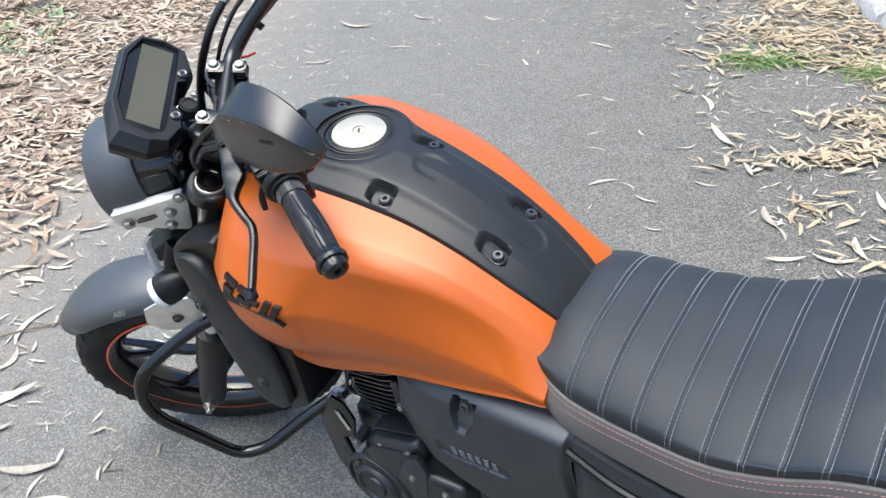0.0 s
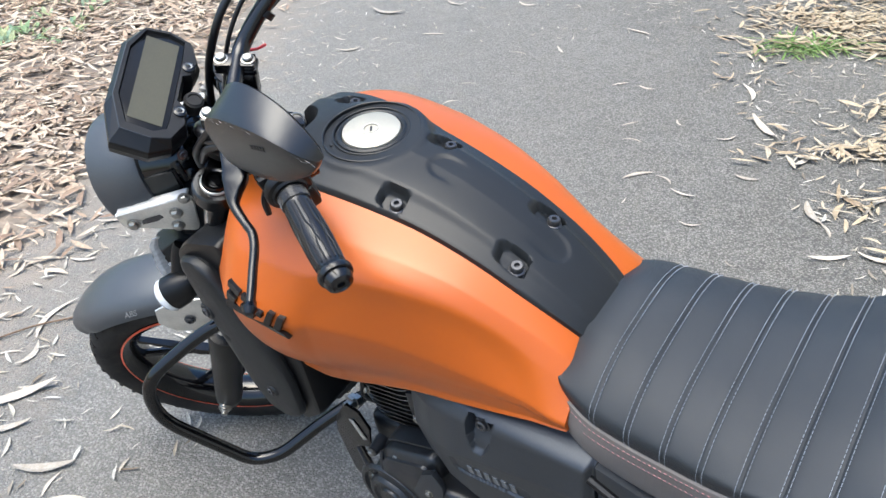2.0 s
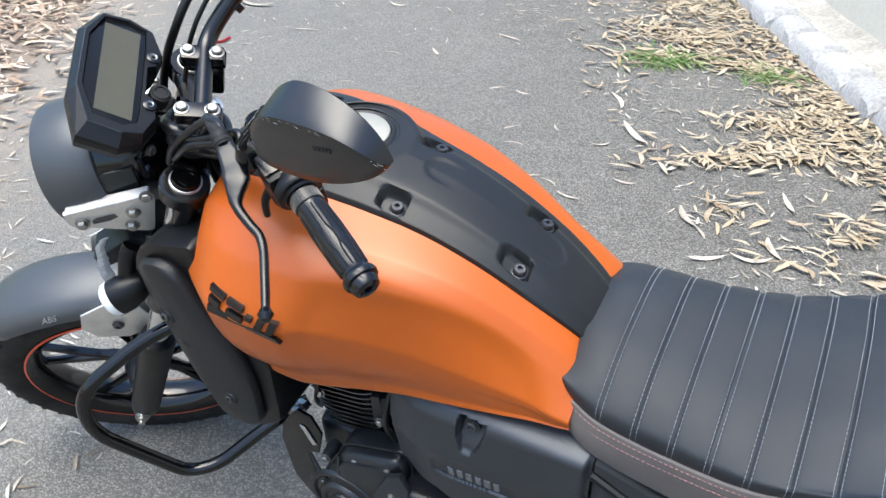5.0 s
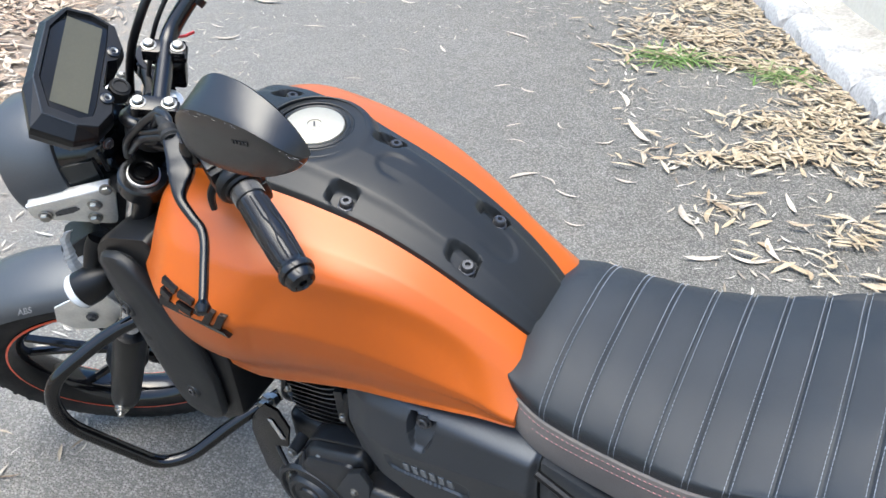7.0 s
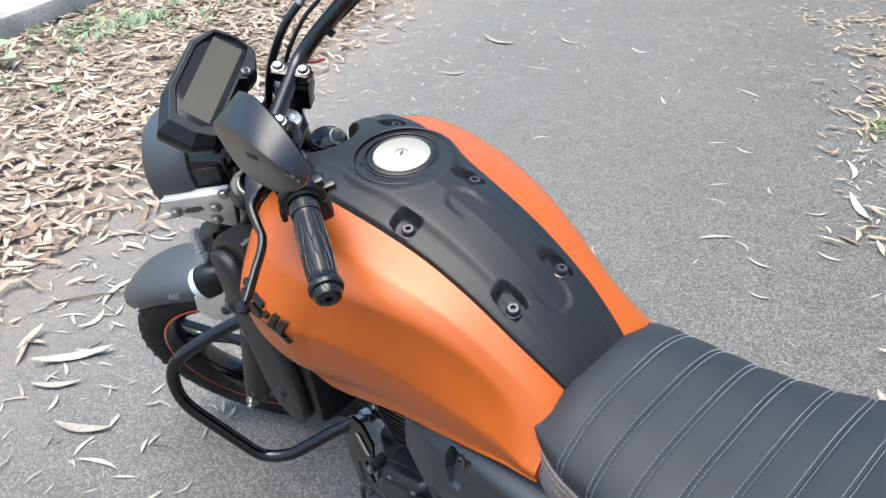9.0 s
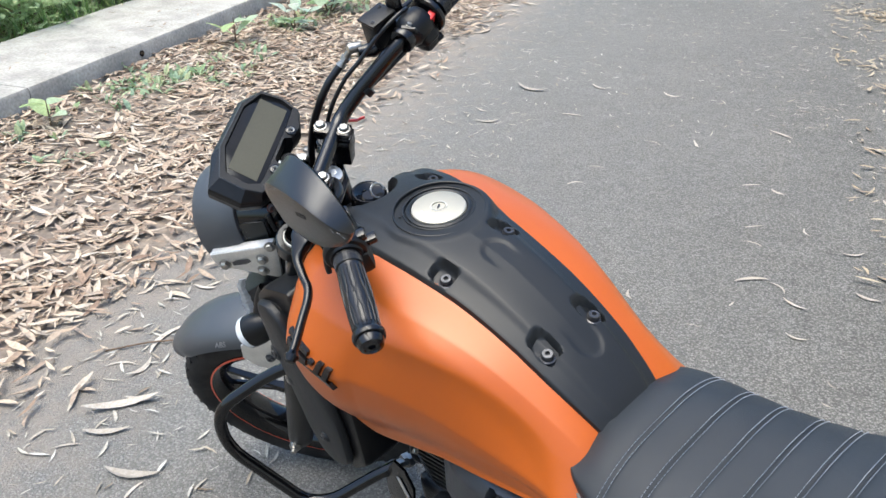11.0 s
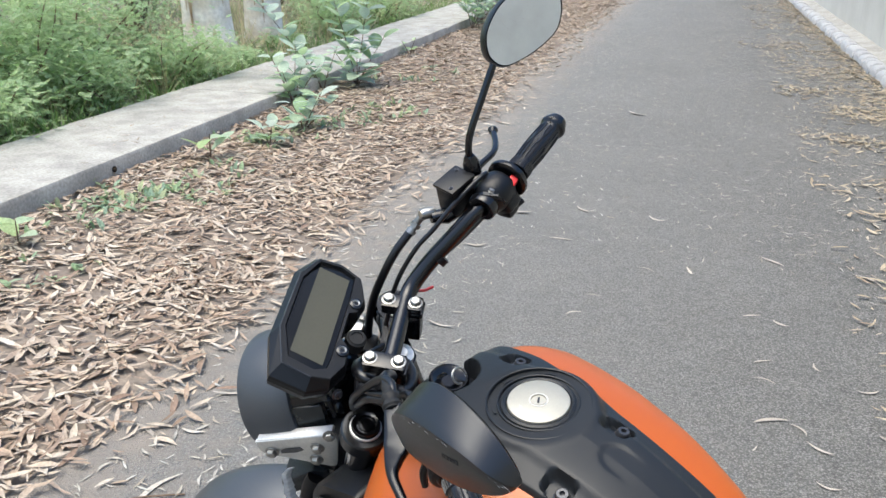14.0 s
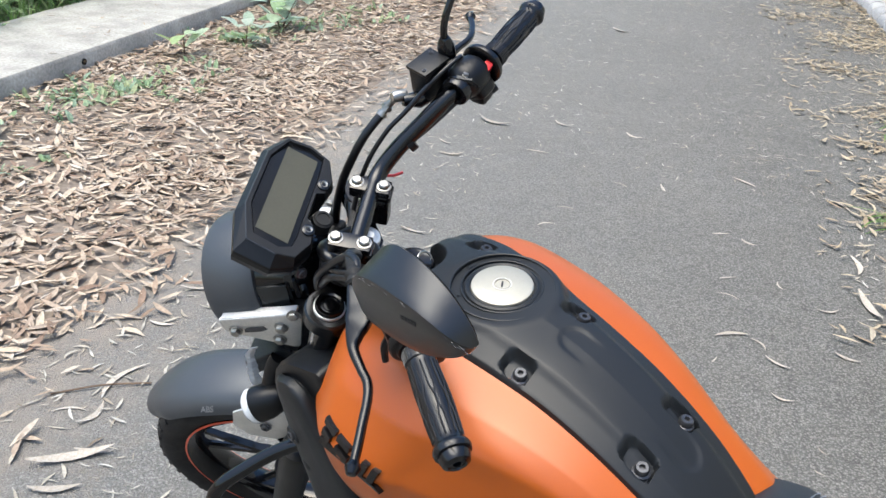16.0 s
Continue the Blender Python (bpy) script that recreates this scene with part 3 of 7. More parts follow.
spots = []
while len(spots) < 11000:
    y = -1.5 + 34 * rnd.random() ** 1.6
    x = rnd.uniform(-1.5, 1.9)
    if y < 3.2 and -0.6 < x < 1.0:
        continue
    if rnd.random() > 0.35 + 0.65 * abs(x) / 1.5:
        continue
    spots.append((x, y, 0))
scatter("road_leaf_bits", spots, PALEBIT, "small pale leaf bits strewn over the asphalt", 6, size=(0.015, 0.062))
spots = [(rnd.uniform(-4.2, -3.34), -1 + 26 * rnd.random() ** 1.6, 0.126) for _ in range(420)]
scatter("slab_leaf_bits", spots, LITTER, "leaf bits and twigs on the concrete strip", 8, size=(0.015, 0.08))

# leaves on the asphalt that can be told apart: place, heading, length, sideways bend
leaf_kinds = []
for v in range(5):
    bm = bmesh.new()
    leaf_shape(bm, Matrix(), 1.0, (0.13, 0.17, 0.11, 0.2, 0.15)[v], (0.05, 0.09, 0.02, 0.07, 0.12)[v], (0.12, -0.16, 0.2, -0.08, 0.02)[v], 6)
    me = mesh_of(bm, "dry_leaf", LEAFTHING)
    leaf_kinds.append(me)

# the block that ends the wall, far down the lane
bm = bmesh.new()
box(bm, (2.45, 33.0, 0.5), (0.9, 0.7, 1.1), bevel=0.05)
box(bm, (2.45, 33.0, 1.08), (1.0, 0.8, 0.08), bevel=0.02)
solid("end_pillar", bm, CONCRETE, "weathered concrete pillar at the far end of the wall", "pillar", "structure")
LEAVES_BESIDE = [
    (0.63, 3.32, -41, 0.14), (0.04, 3.04, -29, 0.09), (0.24, 3.06, -73, 0.09), (0.71, 2.21, -70, 0.06), (0.61, 2.58, -36, 0.07), (0.52, 2.21, 28, 0.08), (0.52, 2.06, -23, 0.08), (1.02, 2.15, -77, 0.2), (0.87, 2.07, 18, 0.08), (0.89, 1.75, -23, 0.08), (0.52, 1.77, 22, 0.12), (0.61, 1.74, -54, 0.08), (0.66, 1.63, -33, 0.09), (0.66, 1.43, -15, 0.07), (1.05, 1.5, -84, 0.14), (1.07, 1.4, -85, 0.09), (1.26, 1.55, 46, 0.19), (1.04, 1.24, 5, 0.12), (1.19, 1.24, -11, 0.13), (1.28, 1.3, -91, 0.13), (1.21, 1.15, -68, 0.06), (1.18, 1.59, -60, 0.12), (1.45, 1.6, -94, 0.13), (0.75, 1.2, -48, 0.04)]
LEAVES_AHEAD = [
    (-1.28, 1.16, 6, 0.08), (-1.43, 1.12, -28, 0.12), (-1.22, 0.85, 81, 0.19), (-1.1, 0.55, 15, 0.1), (-1.2, 0.68, 82, 0.1), (-0.94, 0.28, 11, 0.14), (-0.9, 0.23, 85, 0.07), (-1.47, 1.64, -30, 0.07), (-1.28, 1.41, 23, 0.13), (-0.82, 3.12, 19, 0.12), (-0.37, 3.87, -42, 0.11), (-0.42, 3.34, -3, 0.12), (-0.17, 2.65, -1, 0.08), (-0.9, 3.28, -29, 0.08), (-0.73, 3.73, -17, 0.2), (-1.11, 0.4, 24, 0.12), (-1.17, 0.32, 30, 0.07), (-1.27, 0.68, 22, 0.09), (-1.14, 0.51, 36, 0.2), (-0.6, 0.18, 67, 0.05), (-1.59, 0.86, 49, 0.07), (-0.83, 0.19, 1, 0.1), (0.35, 1.41, -7, 0.05), (0.46, 1.58, 65, 0.04)]
LEAVES_NEAR = [
    (0.13, 1.54, -72, 0.06), (0.73, 1.1, -28, 0.03), (0.5, 2.63, 22, 0.08), (-0.23, 2.44, 34, 0.08), (-0.73, 2.15, -9, 0.11), (0.05, 3.82, -28, 0.11), (-0.26, 6.72, -38, 0.2), (1.03, 2.51, -89, 0.17), (1.05, 3.2, -52, 0.16), (1.11, 1.88, 47, 0.13)]
for i, (x, y, turn, length) in enumerate(LEAVES_BESIDE + LEAVES_AHEAD + LEAVES_NEAR):
    leaf = new("dry_leaf", leaf_kinds[i * 7 % 5])
    leaf.matrix_world = pose(x, y, 0.002 + 0.008 * length, random.uniform(-8, 8), 0, turn) @ Matrix.Scale(length * 1.05, 4)
    tagged(leaf, "dry pale-brown eucalyptus leaf lying on the asphalt", "leaf", "leaves on the asphalt")

# ---- the motorcycle: built upright along y, leaning on its side stand, its steering turned ----
bike = tagged(new("motorcycle"), "matt orange and black motorcycle leaning on its side stand", "motorcycle")
bike.matrix_world = Matrix.Translation((0.092, 0.1674, 0)) @ pose(0, 0, 0, 0, 0, 61.2) @ pose(0, 0, 0, 0, -11.4, 0)
HEAD = V(0, 0.255, 0.9)
RAKE = pose(0, 0, 0, 28)
STEER = Matrix.Translation(HEAD) @ RAKE @ pose(0, 0, 0, 0, 0, 35.5) @ RAKE.inverted() @ Matrix.Translation(-HEAD)
CX = -0.012


def bpart(name, bm, mat, label="", parent=None, steer=False, smooth=True):
    if steer:
        bm.transform(STEER)
    return part(name, bm, mat, parent or bike, label, smooth=smooth)


def sbolt(parent, place, axis, r=0.006, mat=None, label="", steer=False):
    if steer:
        place, axis = STEER @ V(*place), STEER.to_3x3() @ V(*axis)
    return bolt(parent, V(*place), axis, r, mat, label)


# tank: rows of y, top height, then (half width, height) of cover edge, shoulder, flank and lower edge
TANK = [
    (0.212, 0.890, 0.055, 0.886, 0.090, 0.872, 0.130, 0.858, 0.122, 0.830),
    (0.190, 0.938, 0.076, 0.926, 0.128, 0.892, 0.174, 0.858, 0.150, 0.785),
    (0.165, 0.974, 0.092, 0.960, 0.158, 0.914, 0.196, 0.864, 0.160, 0.758),
    (0.145, 0.990, 0.098, 0.978, 0.173, 0.926, 0.210, 0.867, 0.168, 0.735),
    (0.100, 1.000, 0.098, 0.989, 0.193, 0.938, 0.236, 0.874, 0.176, 0.699),
    (0.050, 1.005, 0.096, 0.992, 0.198, 0.942, 0.241, 0.874, 0.172, 0.684),
    (-0.010, 1.006, 0.092, 0.990, 0.196, 0.943, 0.232, 0.876, 0.170, 0.698),
    (-0.070, 1.000, 0.086, 0.983, 0.184, 0.942, 0.212, 0.870, 0.168, 0.723),
    (-0.140, 0.984, 0.078, 0.968, 0.163, 0.935, 0.186, 0.854, 0.163, 0.747),
    (-0.210, 0.955, 0.072, 0.943, 0.139, 0.913, 0.166, 0.834, 0.155, 0.758),
    (-0.280, 0.915, 0.065, 0.906, 0.120, 0.875, 0.151, 0.816, 0.146, 0.770),
    (-0.330, 0.878, 0.056, 0.872, 0.112, 0.850, 0.144, 0.808, 0.140, 0.781),
    (-0.362, 0.848, 0.048, 0.844, 0.107, 0.833, 0.139, 0.804, 0.136, 0.787),
]


def cx(y):
    """The middle line, which the fit leaves a little askew."""
    return -0.0122 + 0.055 * (max(-0.40, y) + 0.07)


FARSIDE = [(0.22, 0.975), (0.12, 0.97), (0.05, 0.93), (0.0, 0.905), (-0.05, 0.90), (-0.10, 0.905), (-0.15, 0.92), (-0.22, 0.95), (-0.34, 0.99), (-0.40, 0.99)]


def right(y):
    """How much narrower the far half is."""
    return lerp_table(FARSIDE, y)[0]


def tank_half(y, n=6, crisp=0.6):
    """Half the tank's outline at y, from the middle of its top down to its lower edge."""
    zt, xp, zp, xs, zs, xm, zm, xb, zb = lerp_table(TANK, y)
    keys = [V(0, 0, zt), V(xp * 0.6, 0, zt - (zt - zp) * 0.28), V(xp, 0, zp), V((xp + xs) / 2 + 0.008, 0, (zp + zs) / 2 + 0.006), V(xs, 0, zs),
            V(xm, 0, zm), V(xm * 0.76 + xb * 0.24, 0, (zm * 0.55 + zb * 0.45)), V(xb * 0.88 + xm * 0.12, 0, zb * 0.82 + zm * 0.18), V(xb, 0, zb), V(xb * 0.8, 0, zb - 0.004)]
    # between the cover and the flank the sheet metal is nearly flat, with clear shoulders
    out = []
    for q, p in enumerate(spline(keys, n)):
        f = q / n
        a = keys[min(int(f), len(keys) - 1)].lerp(keys[min(int(f) + 1, len(keys) - 1)], f - int(f))
        flat = crisp * smooth01(f, 2, 2.6) * (1 - smooth01(f, 5.2, 6))
        out.append(V(p.x + (a.x - p.x) * flat, y, p.z + (a.z - p.z) * flat))
    return out


# upper brow of the knee hollow: y and how far down the outline it runs
BROW = [(0.03, 46.0), (0.006, 40.0), (-0.008, 33.0), (-0.018, 29.5), (-0.029, 27.0), (-0.042, 25.4), (-0.060, 24.2), (-0.09, 23.6), (-0.14, 23.4), (-0.20, 23.4), (-0.25, 23.6), (-0.28, 24.2), (-0.30, 25.2), (-0.32, 27.0), (-0.345, 30.0), (-0.37, 34.0)]


def hollow(y, k):
    """How deep the knee hollow is at y, k steps down the outline."""
    lean = (lerp_table(BROW, y + 0.004)[0] - lerp_table(BROW, y - 0.004)[0]) / 0.008 * 0.010
    d = (k - lerp_table(BROW, y)[0]) / math.sqrt(1 + lean * lean)
    return (0.0075 * smooth01(d, -1.6, 3.2) + 0.002 * smooth01(d, 0.5, 12.0)) * (1 - 0.6 * smooth01(k, 28, 47)) * (1 - smooth01(-y, 0.30, 0.36))


bm = bmesh.new()
N = 170
rows = []
for i in range(N + 1):
    y = 0.212 - (0.212 + 0.362) * i / N
    half = tank_half(y, 12)
    edge = lerp_table(TANK, y)[1]
    # the steel lies deeper under the cover
    half = [V(p.x, p.y, p.z - 0.030 * (1 - smooth01(p.x, edge * 0.82, edge * 0.97))) for p in half]
    half = [V(p.x - hollow(y, q / 2), p.y, p.z) for q, p in enumerate(half)]
    away = half
    for _ in range(10):
        away = [away[0]] + [a_ * 0.25 + b_ * 0.5 + c_ * 0.25 for a_, b_, c_ in zip(away, away[1:], away[2:])] + [away[-1]]
    away = half[:22] + [h_.lerp(w_, smooth01(q_, 0, 8)) for q_, (h_, w_) in enumerate(zip(half[22:], away[22:]))]
    rows.append([V(cx(y) - p.x, y, p.z) for p in reversed(half)] + [V(cx(y) + p.x * right(y), y, p.z) for p in away[1:]])
vs = grid(bm, rows)
bm.faces.new(vs[0])
bm.faces.new(vs[-1][::-1])
tank = bpart("fuel_tank", bm, ORANGE, "matt orange steel fuel tank")


def tank_z(x, y):
    """The tank's top at a place near its middle."""
    half = tank_half(y)
    d = abs(x - cx(y)) / (right(y) if x > cx(y) else 1)
    for a, b in zip(half, half[1:]):
        if a.x <= d <= b.x and b.x > a.x:
            return a.z + (b.z - a.z) * (d - a.x) / (b.x - a.x)
    return half[-1].z


# black cover over the tank's spine, with screw pockets, the filler's collar and a pressed slot
CAP = V(0.002, 0.0, 1.012)
SCREWS = [(-0.084, -0.099), (0.034, -0.100), (-0.070, -0.255), (0.018, -0.255), (0.063, 0.083)]
bm = bmesh.new()
rows = []
NY, NX = 190, 74
for i in range(NY + 1):
    y = 0.165 - (0.165 + 0.365) * i / NY
    zt, xp, zp = lerp_table(TANK, y)[:3]
    wide = xp + 0.002
    row = []
    for j in range(NX + 1):
        u = -1 + 2 * j / NX
        x = cx(y) + (wide + (0.004 if u < 0 else 0)) * u * (right(y) if u > 0 else 1) + 0.006 * smooth01(u, 0, 1) * (smooth01(y, -0.08, -0.02) - smooth01(y, 0.06, 0.12))
        z = tank_z(x, y) + 0.007
        # flat crown and sloping flanks
        z += 0.004 * (1 - smooth01(abs(u), 0.55, 0.72))
        z -= 0.008 * smooth01(abs(u), 0.965, 1.0)
        d = math.hypot(x - CAP.x, y - CAP.y)
        collar = 1 - smooth01(d, 0.069, 0.084)
        z = z * (1 - collar) + (1.012 - 0.03 * (y - CAP.y) * (-1) * 0.6) * collar
        z -= 0.003 * (1 - smooth01(d, 0.043, 0.049))
        for sx, sy in SCREWS:
            px, py = abs(x - sx - (0.002 if sx < -0.02 else -0.002)) / 0.0150, (y - sy - 0.002) / (0.017 if y < sy + 0.002 else 0.024)
            q = (px ** 4 + abs(py) ** 4) ** 0.25
            z -= 0.013 * (1 - smooth01(q, 0.78, 1.0))
        # pressed slot along the crown
        ax, ay = x - (cx(y) + 0.004), max(0, abs(y + 0.20) - 0.075)
        q = math.hypot(ax, ay)
        z -= 0.0022 * (1 - smooth01(q, 0.016, 0.024)) * smooth01(abs(y + 0.20), 0.04, 0.085)
        # ignition lock's hollow at the front
        key = math.hypot((x + 0.014) / 0.052, (y - 0.164) / 0.066)
        z -= 0.06 * (1 - smooth01(key, 0.80, 1.0))
        row.append(V(x, y, z))
    rows.append(row)
vs = grid(bm, rows)
low = [[bm.verts.new(v.co - V(0, 0, 0.012)) for v in edge] for edge in ([r[0] for r in vs], [r[-1] for r in vs], vs[0], vs[-1])]
for top, bot in zip(([r[0] for r in vs], [r[-1] for r in vs], vs[0], vs[-1]), low):
    for k in range(len(top) - 1):
        bm.faces.new((top[k], top[k + 1], bot[k + 1], bot[k]))
cover = bpart("tank_cover", bm, PANEL, "black textured plastic cover on the tank's spine")
for sx, sy in SCREWS:
    bm = bmesh.new()
    z0 = tank_z(sx, sy) - 0.004
    lathe(bm, [(0, 0), (0.0105, 0), (0.0105, 0.002), (0.0085, 0.003), (0.0082, 0.0085), (0.0068, 0.0105), (0.0035, 0.0105), (0.003, 0.006), (0, 0.006)], (sx, sy, z0), (0.12 * (-1 if sx < -0.02 else 1), -0.2, 1), 20)
    bpart("cover_screw", bm, BOLT, parent=cover)
# filler cap
capn = V(0.0, -0.06, 1).normalized()
bm = bmesh.new()
lathe(bm, [(0, 0.004), (0.009, 0.004), (0.0095, 0.0055), (0.0105, 0.0055), (0.011, 0.004), (0.037, 0.004), (0.039, 0.003), (0.040, 0.0), (0.040, -0.008), (0, -0.008)], CAP, capn, 48)
fcap = bpart("filler_cap", bm, CAPSTEEL, "round brushed metal filler cap with a key slot")
bm = bmesh.new()
lathe(bm, [(0.041, -0.006), (0.041, 0.0015), (0.044, 0.003), (0.047, 0.0015), (0.047, -0.006)], CAP, capn, 48, closed=True)
bpart("cap_ring", bm, PANEL, parent=fcap)
bm = bmesh.new()
box(bm, CAP + capn * 0.0045, (0.010, 0.0024, 0.001), Euler((0, 0, 0.6)).to_matrix())
bpart("key_slot", bm, BOLT, parent=fcap)
bm = bmesh.new()
lathe(bm, [(0.0105, 0.0042), (0.0105, 0.0048), (0.0120, 0.0048), (0.0120, 0.0042)], CAP, capn, 28, closed=True)
bpart("keyhole_ring", bm, BRUSHED, parent=fcap)
bm = bmesh.new()
slab(bm, [(-0.026, 0.010), (-0.022, 0.0075), (-0.022, 0.0125)], 0.0003, Matrix.Translation(CAP + capn * 0.0041) @ frame_to(capn))
bpart("arrow_mark", bm, BRUSHED, parent=fcap)
for rr in (0.0512, 0.0655):
    bm = bmesh.new()
    lathe(bm, [(rr - 0.0016, -0.004), (rr - 0.0012, 0.0012), (rr, 0.0018), (rr + 0.0012, 0.0012), (rr + 0.0016, -0.004)], CAP + capn * 0.0008, capn, 72, closed=True)
    bpart("collar_ring", bm, PANEL, parent=fcap)
for k in range(6):
    bm = bmesh.new()
    a = k * math.pi / 3 + 0.4
    slab(bm, [(0.0555 * math.cos(a + s) + o * math.cos(a + s), 0.0555 * math.sin(a + s) + o * math.sin(a + s)) for s, o in ((-0.12, 0), (0, 0), (0.12, 0), (0.12, 0.003), (0, 0.003), (-0.12, 0.003))], 0.0008, Matrix.Translation(CAP + V(0, 0, 0.0002)) @ frame_to(capn))
    bpart("raised_mark", bm, PANEL, parent=fcap)
# ignition lock, deep in its hollow
bm = bmesh.new()
lathe(bm, [(0.0, 0.010), (0.010, 0.010), (0.012, 0.007), (0.0205, 0.015), (0.0250, 0.017), (0.0272, 0.014), (0.0275, 0.002), (0.0255, -0.002), (0.0255, -0.008), (0.0275, -0.010), (0.0275, -0.06), (0, -0.06)], (-0.020, 0.139, 0.990), (0, -0.25, 1), 36)
lock = bpart("ignition_lock", bm, GLOSS, "glossy black ignition lock in front of the tank")
bm = bmesh.new()
tube(bm, [V(-0.020 + 0.0235 * math.cos(a), 0.135 + 0.0228 * math.sin(a), 1.006 + 0.0057 * math.sin(a)) for a in (2 * math.pi * k / 28 for k in range(29))], 0.0011, 6)
bpart("lock_rim", bm, GLOSS, parent=lock)
bm = bmesh.new()
tube(bm, [V(-0.010 + 0.011 * math.cos(a), 0.126 + 0.006 * math.sin(a), 1.006 + 0.009 * math.sin(a)) for a in (2 * math.pi * k / 20 for k in range(21))], 0.0017, 6)
bpart("key_ring", bm, STEEL, "small steel key ring", parent=lock)

bm = bmesh.new()
box(bm, (-0.012, 0.170, 0.935), (0.10, 0.085, 0.055), Euler((radians(-12), 0, 0)).to_matrix(), 0.010)
bpart("lock_housing", bm, PLASTIC, "black housing under the ignition lock")

# raised bars on the tank's flank: a mark drawn as plain shapes
bar = bmesh.new()


def flank(y, z):
    """A place on the tank's left flank."""
    half = tank_half(y)
    best = None
    for a, b in zip(half[14:], half[15:]):
        if min(a.z, b.z) <= z <= max(a.z, b.z) and a.z != b.z:
            best = a.x + (b.x - a.x) * (z - a.z) / (b.z - a.z)
    return V(cx(y) - (best if best is not None else 0.2), y, z)


def flank_plate(bm, cells, thick=0.006):
    """A raised strip on the flank out of (y, z) corners."""
    lo = [flank(y, z) + V(0.004, 0, 0) for y, z in cells]
    hi = [flank(y, z) + V(-thick, 0, 0.001) for y, z in cells]
    a, b = [bm.verts.new(p) for p in lo], [bm.verts.new(p) for p in hi]
    bm.faces.new(b)
    for k in range(len(a)):
        j = (k + 1) % len(a)
        bm.faces.new((a[k], a[j], b[j], b[k]))


E0, E1 = V(0, 0.093, 0.886), V(0, -0.008, 0.871)


def on_badge(u, v):
    """u along the badge, v up, both in metres from its lower front end."""
    along = (E1 - E0).normalized()
    return (E0.y + along.y * u * 0.76, E0.z + along.z * u * 0.76 + v * 0.66)


flank_plate(bar, [on_badge(u, v) for u, v in ((0.0, -0.018), (0.14, -0.022), (0.133, -0.008), (0.0, -0.004))])
bpart("badge_bar", bar, SATIN, "raised black bar under the badge", parent=tank, smooth=False)
for shape in (((0.0, 0.019), (0.034, 0.019), (0.036, 0.028), (0.0, 0.028)), ((0.0, 0.0), (0.024, 0.0), (0.026, 0.010), (0.0, 0.010)),
              ((0.041, 0.019), (0.074, 0.019), (0.074, 0.028), (0.041, 0.028)), ((0.041, 0), (0.074, 0), (0.074, 0.010), (0.041, 0.010)),
              ((0.080, 0.010), (0.092, 0.010), (0.092, 0.018), (0.080, 0.018)), ((0.096, 0), (0.109, 0), (0.119, 0.028), (0.106, 0.028)), ((0.117, 0), (0.130, 0), (0.140, 0.028), (0.127, 0.028))):
    bm = bmesh.new()
    flank_plate(bm, [on_badge(u, v) for u, v in shape])
    bpart("badge_stroke", bm, SATIN, parent=tank, smooth=False)

# seat: y, top height, half width of top, half width at piping, height of piping, lower edge half width, lower edge height
SEATROWS = [
    (-0.310, 0.842, 0.016, 0.040, 0.830, 0.050, 0.806),
    (-0.322, 0.852, 0.046, 0.074, 0.828, 0.082, 0.800),
    (-0.336, 0.866, 0.064, 0.102, 0.826, 0.109, 0.788),
    (-0.365, 0.875, 0.082, 0.120, 0.820, 0.127, 0.768),
    (-0.400, 0.874, 0.090, 0.130, 0.812, 0.134, 0.750),
    (-0.480, 0.867, 0.104, 0.138, 0.806, 0.137, 0.732),
    (-0.570, 0.869, 0.112, 0.150, 0.818, 0.148, 0.735),
    (-0.640, 0.883, 0.114, 0.154, 0.846, 0.152, 0.752),
    (-0.700, 0.904, 0.113, 0.153, 0.878, 0.151, 0.782),
    (-0.760, 0.924, 0.110, 0.149, 0.894, 0.148, 0.805),
    (-0.850, 0.938, 0.100, 0.136, 0.905, 0.136, 0.830),
    (-0.970, 0.930, 0.080, 0.112, 0.898, 0.112, 0.845),
    (-1.040, 0.900, 0.050, 0.078, 0.880, 0.080, 0.850),
]
SX = -0.030
SEAMS = [-0.394 - 0.0445 * k + 0.00032 * k * k for k in range(14)]


def seat_half(y, n=14):
    zt, xt, xp, zp, xl, zl = lerp_table(SEATROWS, y)
    keys = [V(0, y, zt), V(xt * 0.55, y, zt - 0.002), V(xt, y, zt - 0.012), V((xt + xp) / 2 + 0.012, y, zt * 0.55 + zp * 0.45 - 0.002), V(xp + 0.002, y, zp + 0.018), V(xp, y, zp)]
    return spline(keys, n // 2)


bm = bmesh.new()
rows = []
for i in range(301):
    y = -0.310 - 0.728 * i / 300
    sink = 0.0
    for s in SEAMS:
        sink = max(sink, 0.0022 * math.exp(-((y - s) / 0.0022) ** 2) + 0.0012 * math.exp(-((y - s) / 0.010) ** 2))
    half = seat_half(y)
    pts = []
    for k, p in enumerate(half):
        pts.append(V(p.x * (1 - 0.010 * sink / 0.0045), p.y, p.z - sink))
    rows.append([V(SX - p.x, p.y, p.z) for p in reversed(pts)] + [V(SX + p.x, p.y, p.z) for p in pts[1:]])
vs = grid(bm, rows)
bm.faces.new(vs[0])
bm.faces.new(vs[-1][::-1])
seat = bpart("seat", bm, SEAT, "black ribbed vinyl seat with pale cross stitching")
